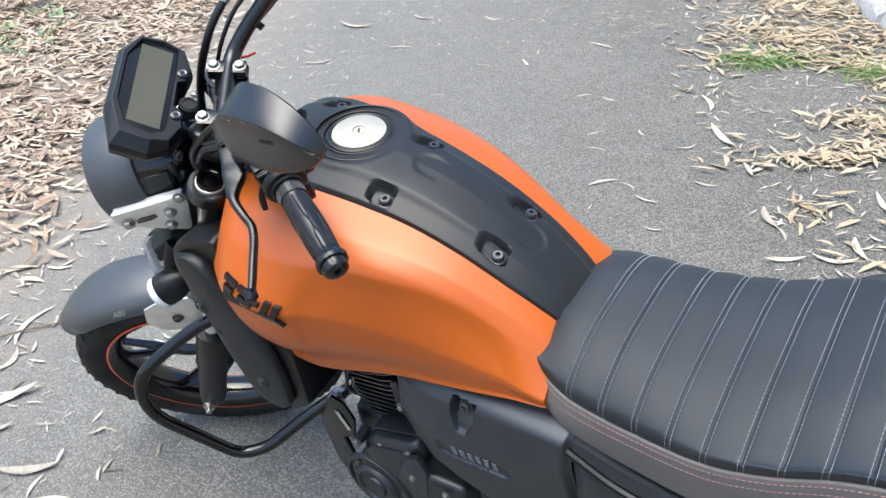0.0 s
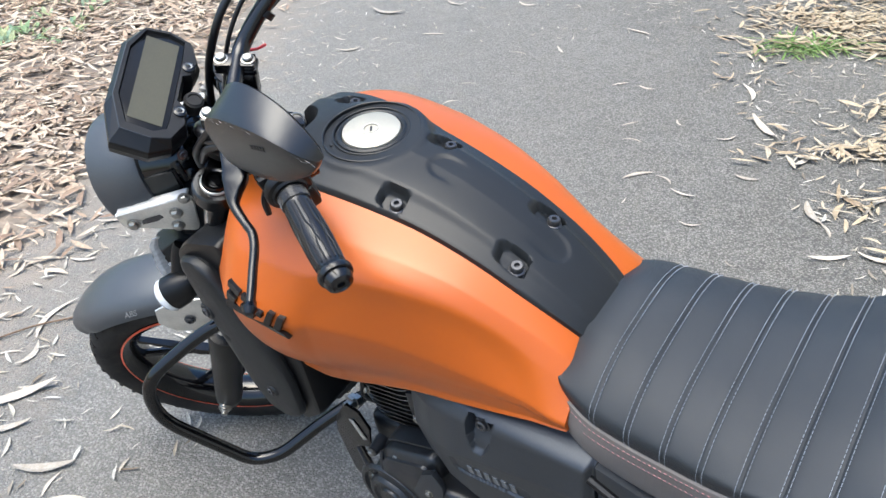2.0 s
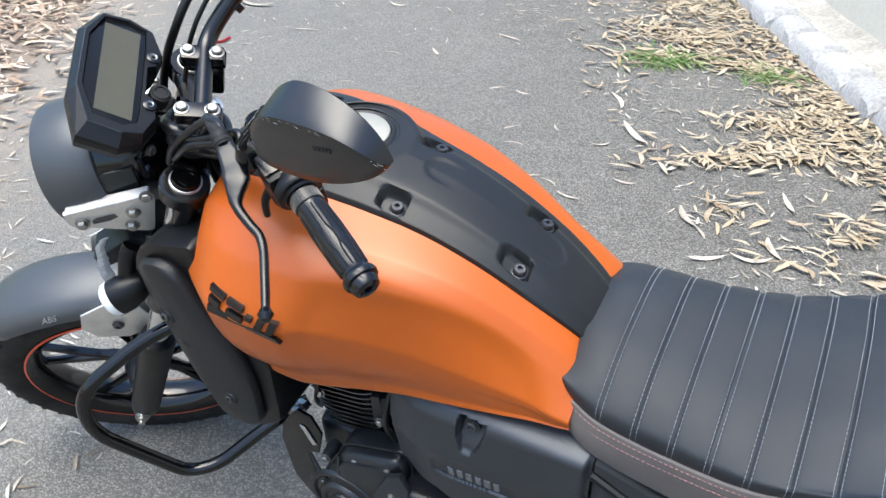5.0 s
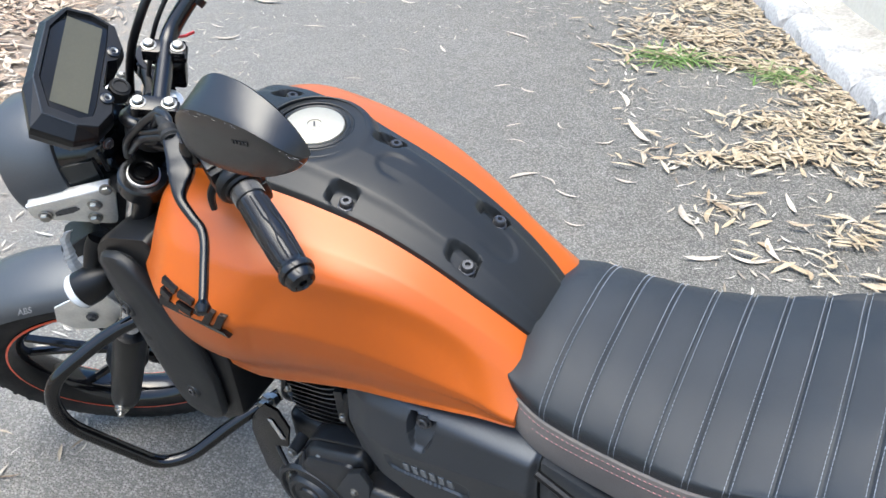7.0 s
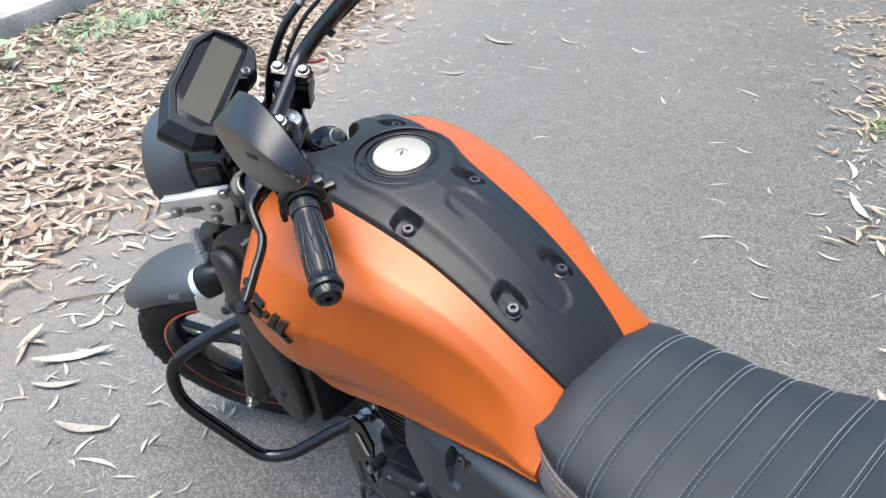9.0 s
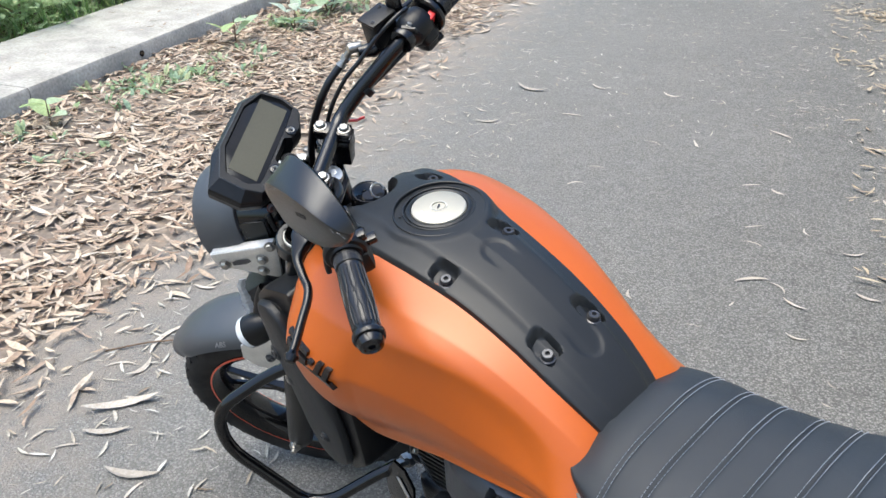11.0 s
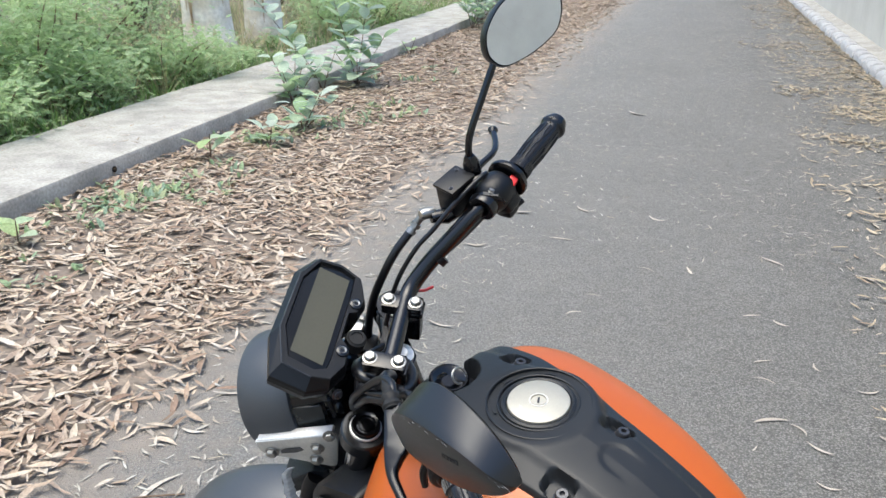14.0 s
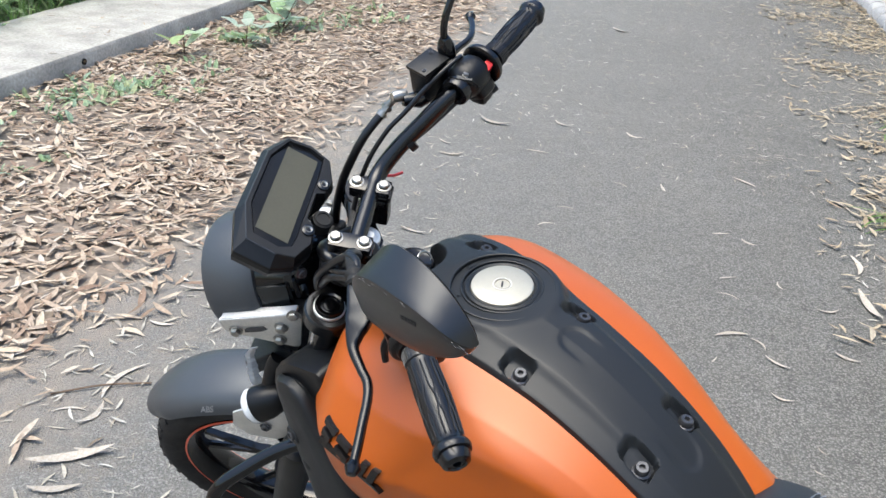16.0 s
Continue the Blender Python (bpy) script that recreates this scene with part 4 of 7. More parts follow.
# stitching: small raised dashes along both sides of every rib
for s in SEAMS:
    bm = bmesh.new()
    for off in (-0.0032, 0.0032):
        half = seat_half(s + off, 40)
        line = [V(SX - p.x, p.y, p.z) for p in reversed(half)] + [V(SX + p.x, p.y, p.z) for p in half[1:]]
        dist, last = 0, line[0]
        acc = [0.0]
        for p in line[1:]:
            acc.append(acc[-1] + (p - last).length)
            last = p

        def at(d):
            for k in range(len(acc) - 1):
                if acc[k] <= d <= acc[k + 1]:
                    return line[k].lerp(line[k + 1], (d - acc[k]) / max(1e-6, acc[k + 1] - acc[k]))
            return line[-1]
        d = 0.003
        while d < acc[-1] - 0.004:
            a, b = at(d), at(d + 0.0036)
            n = V((a.x - SX), 0, 0.06).normalized()
            tube(bm, [a - n * 0.0012, a + n * 0.0002, b + n * 0.0002, b - n * 0.0012], 0.0004, 4, cap=False)
            d += 0.0060
    bpart("stitching", bm, THREAD, "pale stitching across the seat", parent=seat)
# pale piping round the front of the seat
bm = bmesh.new()
line = []
for side in (-1, 1):
    arm = [V(SX + side * (lerp_table(SEATROWS, y)[2] + 0.0035), y + 0.002, lerp_table(SEATROWS, y)[3] + dz) for y, dz in ((-0.352, -0.006), (-0.345, 0.0), (-0.338, 0.003), (-0.330, 0.004), (-0.322, 0.004), (-0.314, 0.004))]
    line = arm if side == -1 else line + [V(SX, -0.305, 0.836)] + arm[::-1]
tube(bm, spline(line, 5), 0.0016, 6)
bpart("piping", bm, SEATSIDE, "pale piping round the seat front", parent=seat)
# grey side band below the seat's top
for side in (-1, 1):
    bm = bmesh.new()
    rows = []
    for i in range(121):
        y = -0.328 - 0.71 * i / 120
        zt, xt, xp, zp, xl, zl = lerp_table(SEATROWS, y)
        rows.append([V(SX + side * (xp - 0.006), y, zp + 0.004), V(SX + side * (xp + 0.0035), y, zp + 0.001), V(SX + side * (xp + 0.005), y, zp - 0.006), V(SX + side * (xl + 0.006), y, zp * 0.6 + zl * 0.4), V(SX + side * (xl + 0.003), y, zl + 0.006), V(SX + side * (xl - 0.004), y, zl), V(SX + side * (xl - 0.03), y, zl)])
    vs = grid(bm, rows)
    bm.faces.new(vs[0])
    band = bpart("side_band", bm, SEATSIDE, "grey-brown vinyl side band with red stitching", parent=seat)
    for drop in (0.004, 0.016):
        bm = bmesh.new()
        for k in range(110):
            seg = []
            for q in (0, 0.5):
                y = -0.333 - 0.70 * (k + q) / 110
                zt, xt, xp, zp, xl, zl = lerp_table(SEATROWS, y)
                seg.append(V(SX + side * (xp + (0.0055 if drop < 0.01 else 0.0068) + (xl - xp) * drop / max(0.02, zp - zl)), y, zp - drop))
            tube(bm, seg, 0.0005, 4, cap=False)
        bpart("red_stitching", bm, REDTHREAD, parent=band)
bm = bmesh.new()
rows = []
for i in range(61):
    y = -0.33 - 0.70 * i / 60
    zt, xt, xp, zp, xl, zl = lerp_table(SEATROWS, y)
    rows.append([V(SX - xl + 0.02, y, zl + 0.01), V(SX - xl + 0.035, y, zl - 0.03), V(SX + xl - 0.035, y, zl - 0.03), V(SX + xl - 0.02, y, zl + 0.01)])
vs = grid(bm, rows, close=True)
bm.faces.new(vs[0])
bm.faces.new(vs[-1][::-1])
bpart("seat_base", bm, PLASTIC)


# side covers and tail: plates that follow the flank of the bike
def mirrored(bm):
    """The same plate on the other flank."""
    c = bm.copy()
    for v in c.verts:
        v.co.x = 2 * CX - v.co.x
    return c

# side cover with a row of plain bars: a domed moulding
def grid_plate(outline_top, outline_low, y0, y1, x_fn, n=40, k=16, thick=0.02):
    """A moulded sheet between an upper and a lower line, each given as (y, z) pairs."""
    def line(pts, y):
        for (a, za), (b, zb) in zip(pts, pts[1:]):
            if a >= y >= b:
                return za + (zb - za) * (a - y) / (a - b)
        return pts[0][1] if y > pts[0][0] else pts[-1][1]
    bm = bmesh.new()
    rows = []
    for i in range(n + 1):
        y = y0 + (y1 - y0) * i / n
        zt, zl = line(outline_top, y), line(outline_low, y)
        row = []
        for j in range(k + 1):
            v = j / k
            z = zt + (zl - zt) * v
            u = i / n
            rim = max(1 - smooth01(v, 0, 0.10), smooth01(v, 0.9, 1), 1 - smooth01(u, 0, 0.04), smooth01(u, 0.96, 1))
            row.append(V(x_fn(y, z) + 0.012 * rim, y, z))
        rows.append(row)
    vs = grid(bm, rows)
    loop = [r[0] for r in vs] + vs[-1][1:] + [r[-1] for r in reversed(vs)][1:] + list(reversed(vs[0]))[1:-1]
    inner = [bm.verts.new(v.co + V(thick, 0, 0)) for v in loop]
    for q in range(len(loop)):
        r = (q + 1) % len(loop)
        bm.faces.new((loop[q], loop[r], inner[r], inner[q]))
    bm.faces.new(inner)
    return bm


def side_x(y, z):
    x = -0.189 + 0.14 * max(0, z - 0.655 - 0.17 * max(0, -0.155 - y)) + 0.030 * smooth01(z, 0.742, 0.768) + 0.020 * smooth01(y, -0.2, -0.08)
    # below a crease the flank turns in
    x += 0.16 * max(0, 0.652 + 0.17 * max(0, -0.155 - y) - z) + 0.006 * smooth01(y, -0.15, -0.115)
    # pocket of the fixing screw
    if 0.67 < z < 0.76:
        half = 0.0205 * math.sqrt(max(0.0, min(1.0, (z - 0.678) / 0.030))) * (0.86 + 0.14 * smooth01(z, 0.70, 0.74))
        if half > 0.001:
            x += 0.022 * (0.35 + 0.65 * smooth01(z, 0.685, 0.725)) * (1 - smooth01(abs(y + 0.236 + 0.10 * (z - 0.72)) / half, 0.84, 1.0)) * smooth01(z, 0.680, 0.687) * (1 - smooth01(z, 0.741, 0.7435))
    # long recess that carries the word
    q = (abs((y + 0.238) / 0.066) ** 6 + abs((z - 0.618) / 0.022) ** 6) ** (1 / 6)
    x += 0.004 * (1 - smooth01(q, 0.9, 1.0))
    return x


TOPLINE = [(-0.082, 0.712), (-0.100, 0.728), (-0.18, 0.747), (-0.26, 0.762), (-0.33, 0.768), (-0.398, 0.770)]
LOWLINE = [(-0.098, 0.60), (-0.104, 0.559), (-0.128, 0.527), (-0.175, 0.516), (-0.219, 0.482), (-0.26, 0.45), (-0.398, 0.44)]
bm = grid_plate(TOPLINE, LOWLINE, -0.098, -0.398, side_x, 150, 130)
far = mirrored(bm)
cover_l = bpart("side_cover", bm, SIDEGREY, "dark grey moulded side cover")
bpart("side_cover", far, SIDEGREY)
sbolt(cover_l, (-0.1645, -0.2335, 0.7215), (-1, 0, 0.1), 0.0085)
for k in range(6):
    bm = bmesh.new()
    y = -0.2055 - 0.0136 * k
    z = 0.6170 + 0.0002 * k
    box(bm, (side_x(y, z) - 0.0006, y, z), (0.003, 0.0088, 0.0215), Euler((radians(0), radians(-9), 0)).to_matrix(), 0.001)
    bpart("letter_bar", bm, LETTER, parent=cover_l, smooth=False)


def tail_x(y, z):
    return -0.188 + 0.04 * max(0, 0.70 - z) + 0.03 * smooth01(z, 0.755, 0.80) + 0.035 * smooth01(-y, 0.75, 1.05)


bm = grid_plate([(-0.402, 0.755), (-0.48, 0.728), (-0.56, 0.722), (-0.64, 0.735), (-0.72, 0.765), (-0.80, 0.803), (-0.98, 0.822)],
                [(-0.402, 0.45), (-0.50, 0.52), (-0.60, 0.60), (-0.72, 0.67), (-0.98, 0.74)], -0.402, -0.98, tail_x, 60, 20)
far = mirrored(bm)
tail = bpart("tail_cover", bm, SIDEGREY, "dark grey tail side cover")
bpart("tail_cover", far, SIDEGREY)
bm = bmesh.new()
tube(bm, rounded([V(-0.192, -0.402, 0.755), V(-0.199, -0.47, 0.728), V(-0.201, -0.56, 0.716), V(-0.199, -0.64, 0.728)], 0.03), 0.006, 8)
bpart("tail_rib", bm, PLASTIC, parent=tail)

# engine: crankcase, cylinder with fins, covers
bm = bmesh.new()
box(bm, (0.01, -0.06, 0.375), (0.20, 0.32, 0.16), bevel=0.02, seg=3)
box(bm, (0.01, -0.22, 0.40), (0.18, 0.16, 0.18), bevel=0.02, seg=3)
engine = bpart("engine", bm, ENGINE, "black air-cooled single-cylinder engine")
bm = bmesh.new()
up = V(0, 0.18, 1).normalized()
base = V(-0.01, 0.035, 0.48)
box(bm, base + up * 0.09, (0.10, 0.10, 0.22), Euler((radians(-10), 0, 0)).to_matrix(), 0.012)
bpart("cylinder", bm, ENGINE, parent=engine)
for k in range(16):
    bm = bmesh.new()
    c = base + up * (-0.022 + 0.0130 * k)
    w = 0.080 - 0.0010 * abs(k - 8)
    line = rounded([V(0, -w, 0), V(w, -w, 0), V(w, w, 0), V(-w, w, 0), V(-w, -w, 0), V(0, -w, 0)], 0.05, 5)[:-1]
    slab(bm, [(p.x, p.y) for p in line], 0.0030, Matrix.Translation(c) @ Euler((radians(-10), 0, 0)).to_matrix().to_4x4(), 0.001)
    bpart("cooling_fin", bm, FIN, parent=engine)
GENLINE = rounded([V(0.068, 0.392, 0), V(0.052, 0.445, 0), V(0.014, 0.525, 0), V(-0.041, 0.545, 0), V(-0.100, 0.565, 0), V(-0.113, 0.533, 0), V(-0.106, 0.44, 0), V(-0.075, 0.34, 0), V(0.0, 0.30, 0), V(0.05, 0.33, 0), V(0.068, 0.392, 0)], 0.02, 3)[:-1]
bm = bmesh.new()
loops = []
for g, x in ((1.0, -0.10), (1.0, -0.126), (0.985, -0.130), (0.955, -0.131), (0.95, -0.125), (0.935, -0.125), (0.925, -0.140), (0.90, -0.146), (0.80, -0.152), (0.785, -0.157), (0.74, -0.160), (0.50, -0.163), (0.30, -0.164)):
    loops.append([V(x, -0.015 + (p.x + 0.015) * g, 0.395 + (p.y - 0.43) * g) for p in GENLINE])
vs = grid(bm, loops, close=True)
bm.faces.new(vs[-1])
bpart("generator_cover", bm, ENGINE, "black cast generator cover", parent=engine)
bm = bmesh.new()
lathe(bm, [(0, 0.014), (0.022, 0.014), (0.024, 0.010), (0.034, 0.010), (0.037, 0.014), (0.043, 0.014), (0.047, 0.010), (0.050, 0.0), (0, 0)], (-0.158, 0.010, 0.362), (-1, 0.05, 0.05), 36)
bpart("crank_plug", bm, ENGINE, parent=engine)
bm = bmesh.new()
lathe(bm, [(0.060, -0.002), (0.063, 0.004), (0.069, 0.0045), (0.073, -0.002)], (-0.162, 0.008, 0.366), (-1, 0.03, 0.03), 44, closed=True)
bpart("cover_rim", bm, ENGINE, parent=engine)
for a0, a1 in ((0.9, 0.060), (1.5, 0.064), (2.1, 0.062)):
    bm = bmesh.new()
    p0 = V(-0.160, 0.008 + 0.074 * math.cos(a0), 0.366 + 0.074 * math.sin(a0))
    p1 = p0 + V(0.010, a1 * 0.55 * math.cos(a0), a1 * 0.55 * math.sin(a0))
    tube(bm, [p0, p1], [0.0035, 0.0025], 8)
    bpart("cover_rib", bm, ENGINE, parent=engine)
# inlet stub, plug lead and small fittings beside the cylinder
bm = bmesh.new()
lathe(bm, [(0, 0), (0.019, 0), (0.021, 0.004), (0.021, 0.016), (0.017, 0.018), (0.017, 0.040), (0.012, 0.043), (0, 0.043)], (-0.060, -0.052, 0.580), (-1, -0.1, 0.1), 22)
bpart("inlet_stub", bm, RUBBER, "black rubber inlet stub", parent=engine)
bm = bmesh.new()
slab(bm, [(-0.030, 0.535), (-0.030, 0.600), (-0.046, 0.606), (-0.050, 0.535)], 0.010, Matrix(((0, 0, 1, -0.104), (1, 0, 0, 0), (0, 1, 0, 0), (0, 0, 0, 1))), 0.002)
bpart("head_bracket", bm, ENGINE, parent=engine)
sbolt(engine, (-0.106, -0.044, 0.546), (-1, 0, 0.1), 0.0065, STEEL)
for pts, r in (([(-0.075, 0.060, 0.600), (-0.095, 0.040, 0.586), (-0.090, 0.0, 0.600), (-0.070, -0.030, 0.640)], 0.0045), ([(-0.06, 0.10, 0.56), (-0.088, 0.085, 0.545), (-0.085, 0.095, 0.50), (-0.06, 0.11, 0.45)], 0.005), ([(-0.09, -0.06, 0.62), (-0.118, -0.062, 0.570), (-0.112, -0.075, 0.52), (-0.10, -0.09, 0.48)], 0.0048)):
    bm = bmesh.new()
    tube(bm, spline([V(*p) for p in pts], 6), r, 8)
    bpart("engine_wire", bm, CABLE, parent=engine)
sbolt(engine, (-0.086, 0.082, 0.529), (-1, 0.2, 0.3), 0.0075, STEEL)
for p in ((0.046, 0.447), (-0.015, 0.477), (-0.085, 0.487), (-0.106, 0.438), (0.060, 0.370), (-0.09, 0.34)):
    bm = bmesh.new()
    lathe(bm, [(0, 0.030), (0.0095, 0.030), (0.0125, 0.0), (0, 0)], (-0.115, *p), (-1, 0, 0), 12)
    bpart("bolt_boss", bm, ENGINE, parent=engine)
    sbolt(engine, (-0.1465, *p), (-1, 0, 0), 0.0066, STEEL)
bm = bmesh.new()
slab(bm, [(-0.053, 0.434), (-0.083, 0.500), (-0.108, 0.518), (-0.122, 0.49), (-0.112, 0.41), (-0.07, 0.40)], 0.012, Matrix(((0, 0, 1, -0.168), (1, 0, 0, 0), (0, 1, 0, 0), (0, 0, 0, 1))), 0.003)
bpart("sensor_plate", bm, SIDEGREY, "dark grey plate on the generator cover", parent=engine)
bm = bmesh.new()
box(bm, (-0.135, -0.125, 0.41), (0.06, 0.11, 0.12), Euler((0.1, 0, 0.1)).to_matrix(), 0.014, 3)
bpart("sprocket_cover", bm, ENGINE, "black sprocket cover", parent=engine)
for p in ((-0.168, -0.09, 0.455), (-0.168, -0.155, 0.45), (-0.168, -0.16, 0.37)):
    sbolt(engine, p, (-1, 0, 0), 0.0055, STEEL)
bm = bmesh.new()
slab(bm, [(0.111, 0.506), (0.130, 0.480), (0.150, 0.448), (0.161, 0.404), (0.156, 0.345), (0.152, 0.291), (0.120, 0.241), (0.085, 0.25), (0.10, 0.33), (0.112, 0.391), (0.085, 0.40), (0.070, 0.46), (0.085, 0.50)], 0.006, Matrix(((0, 0, 1, -0.12), (1, 0, 0, 0), (0, 1, 0, 0), (0, 0, 0, 1))), 0.002)
bpart("engine_bracket", bm, SATIN, "black engine mounting plate")
bm = bmesh.new()
slab(bm, [(0.110, 0.470), (0.100, 0.470), (0.082, 0.428), (0.092, 0.424)], 0.002, Matrix(((0, 0, 1, -0.1235), (1, 0, 0, 0), (0, 1, 0, 0), (0, 0, 0, 1))), 0.001)
bpart("bracket_slot", bm, BRUSHED)
bm = bmesh.new()
lathe(bm, [(0, 0.03), (0.008, 0.03), (0.008, 0.012), (0.013, 0.012), (0.013, 0), (0, 0)], (-0.060, 0.150, 0.428), (-1, 0.1, 0.3), 6)
bpart("engine_bolt", bm, STEEL, "zinc-plated engine bolt")
bm = bmesh.new()
tube(bm, spline([V(-0.05, 0.09, 0.60), V(-0.08, 0.10, 0.585), V(-0.085, 0.06, 0.60), V(-0.06, 0.0, 0.63)]), 0.006, 8)
bpart("breather_hose", bm, RUBBER)

# frame tubes behind the engine and down from the steering head
bm = bmesh.new()
tube(bm, [V(0, 0.20, 0.93), V(0, 0.12, 0.62), V(0, 0.10, 0.42), V(0, 0.06, 0.30)], 0.020, 12)
tube(bm, [V(0, 0.22, 0.90), V(0, -0.10, 0.86), V(0, -0.40, 0.72)], 0.022, 12)
tube(bm, [V(-0.10, -0.36, 0.74), V(-0.11, -0.42, 0.50), V(-0.10, -0.42, 0.36)], 0.016, 10)
tube(bm, [V(0.08, -0.36, 0.74), V(0.09, -0.42, 0.50), V(0.08, -0.42, 0.36)], 0.016, 10)
tube(bm, [V(0.0, 0.22, 0.80), V(0.0, 0.275, 0.98)], 0.028, 16)
bpart("frame", bm, SATIN, "black tubular frame")
# swingarm, rear wheel and mudguard, side stand
bm = bmesh.new()
for x in (-0.11, 0.09):
    box(bm, (x, -0.56, 0.33), (0.03, 0.40, 0.055), Euler((radians(6), 0, 0)).to_matrix(), 0.01)
bpart("swingarm", bm, SATIN, "black box-section swingarm")
bm = bmesh.new()
prof = [(0.225, -0.060), (0.245, -0.068), (0.275, -0.070), (0.297, -0.050), (0.306, -0.02), (0.308, 0.0), (0.306, 0.02), (0.297, 0.05), (0.275, 0.070), (0.245, 0.068), (0.225, 0.060), (0.222, 0)]
lathe(bm, prof, (CX, -0.735, 0.308), (1, 0, 0), 64, closed=True)
rear = bpart("rear_wheel", bm, TYRE, "rear wheel with a wide black tyre")
bm = bmesh.new()
lathe(bm, [(0.222, -0.06), (0.228, -0.06), (0.226, 0.06), (0.218, 0.06), (0.20, 0)], (CX, -0.735, 0.308), (1, 0, 0), 48, closed=True)
for k in range(5):
    a = 2 * math.pi * k / 5
    tube(bm, [V(CX, -0.735 + 0.03 * math.cos(a), 0.308 + 0.03 * math.sin(a)), V(CX, -0.735 + 0.205 * math.cos(a), 0.308 + 0.205 * math.sin(a))], 0.013, 8)
lathe(bm, [(0, -0.11), (0.04, -0.11), (0.04, 0.10), (0, 0.10)], (CX, -0.735, 0.308), (1, 0, 0), 20)
bpart("rim", bm, GLOSS, parent=rear)
bm = bmesh.new()
rows = []
for i in range(17):
    a = radians(60 + 75 * i / 16)
    rows.append([V(CX + dx, -0.735 + (0.33 + dz) * math.cos(a), 0.308 + (0.33 + dz) * math.sin(a)) for dx, dz in ((-0.08, -0.04), (-0.07, 0), (0, 0.01), (0.07, 0), (0.08, -0.04), (0.07, -0.006), (0, 0.004), (-0.07, -0.006))])
vs = grid(bm, rows, close=True)
bm.faces.new(vs[0])
bm.faces.new(vs[-1][::-1])
bpart("rear_mudguard", bm, PLASTIC)
bm = bmesh.new()
tube(bm, rounded([V(-0.10, -0.30, 0.30), V(-0.17, -0.27, 0.17), V(-0.235, -0.24, 0.055)], 0.03), 0.012, 10)
box(bm, (-0.24, -0.24, 0.052), (0.06, 0.06, 0.008), Euler((0, radians(11), 0)).to_matrix(), 0.003)
bpart("side_stand", bm, SATIN, "black side stand, folded down")

# shrouds beside the steering head
def shell(outline, rings, r=0.018, crease=0.0):
    """A moulded plate on the flank: its (y, z) outline at several (scale, x) steps outwards."""
    bm = bmesh.new()
    line = rounded([V(y, z, 0) for y, z in outline] + [V(*outline[0], 0)], r, 5)
    n = len(outline)
    line = line[:-1]
    my, mz = sum(p.x for p in line) / len(line), sum(p.y for p in line) / len(line)
    loops = [[V(x, my + (p.x - my) * g, mz + (p.y - mz) * (1 - (1 - g) * 0.55)) for p in line] for g, x in rings]
    for loop in loops:
        for p in loop:
            p.x += crease * max(0, p.y - 0.178 - 0.22 * (p.z - 0.58))
    vs = grid(bm, loops, close=True)
    bm.faces.new(vs[-1])
    bm.faces.new(vs[0][::-1])
    return bm


FRONTPLATE = [(0.268, 0.838), (0.278, 0.800), (0.268, 0.735), (0.245, 0.665), (0.214, 0.605), (0.175, 0.562), (0.135, 0.552), (0.106, 0.574), (0.101, 0.653), (0.110, 0.712), (0.127, 0.752), (0.160, 0.813), (0.188, 0.860), (0.215, 0.872), (0.248, 0.862)]
BACKPLATE = [(0.285, 0.822), (0.272, 0.858), (0.240, 0.884), (0.160, 0.908), (0.150, 0.875), (0.130, 0.805), (0.098, 0.743), (0.074, 0.707), (0.080, 0.572), (0.127, 0.534), (0.20, 0.60), (0.26, 0.70)]
for side in (-1, 1):
    inner = shell(BACKPLATE, ((1.0, -0.10), (1.0, -0.176), (0.97, -0.186), (0.90, -0.188)), 0.012)
    outer = shell(FRONTPLATE, ((0.93, -0.17), (0.955, -0.190), (1.0, -0.193), (1.0, -0.199), (0.97, -0.2045), (0.90, -0.2075), (0.70, -0.2095), (0.45, -0.2115), (0.2, -0.212)), crease=0.36)
    if side == 1:
        for bm in (inner, outer):
            for v in bm.verts:
                v.co.x = 2 * CX - v.co.x
                v.co.z -= 0.03
    sh = bpart("shroud", inner, PLASTIC, "black textured plastic shroud in two mouldings")
    face = bpart("shroud_face", outer, PANEL, parent=sh)
    if side == -1:
        for yy, zz, rr in ((0.2215, 0.7725, 0.0078), (0.147, 0.6265, 0.0066)):
            bm = bmesh.new()
            lathe(bm, [(rr * 1.05, 0.0005), (rr * 1.3, 0.003), (rr * 1.7, 0.0025), (rr * 2.1, -0.002), (rr * 1.05, -0.004)], (-0.2105 + 0.36 * max(0, yy - 0.178 - 0.22 * (zz - 0.58)), yy, zz), (-1, 0.12, 0.05), 24, closed=True)
            bpart("screw_rim", bm, PANEL, parent=face)
            sbolt(face, (-0.2105 + 0.36 * max(0, yy - 0.178 - 0.22 * (zz - 0.58)), yy, zz), (-1, 0.12, 0.1), rr)
        bm = bmesh.new()
        lathe(bm, [(0, 0.0025), (0.006, 0.0022), (0.011, 0), (0, 0)], (-0.2105, 0.204, 0.722), (-1, 0.15, 0), 16)
        bpart("dimple", bm, PANEL, parent=face)

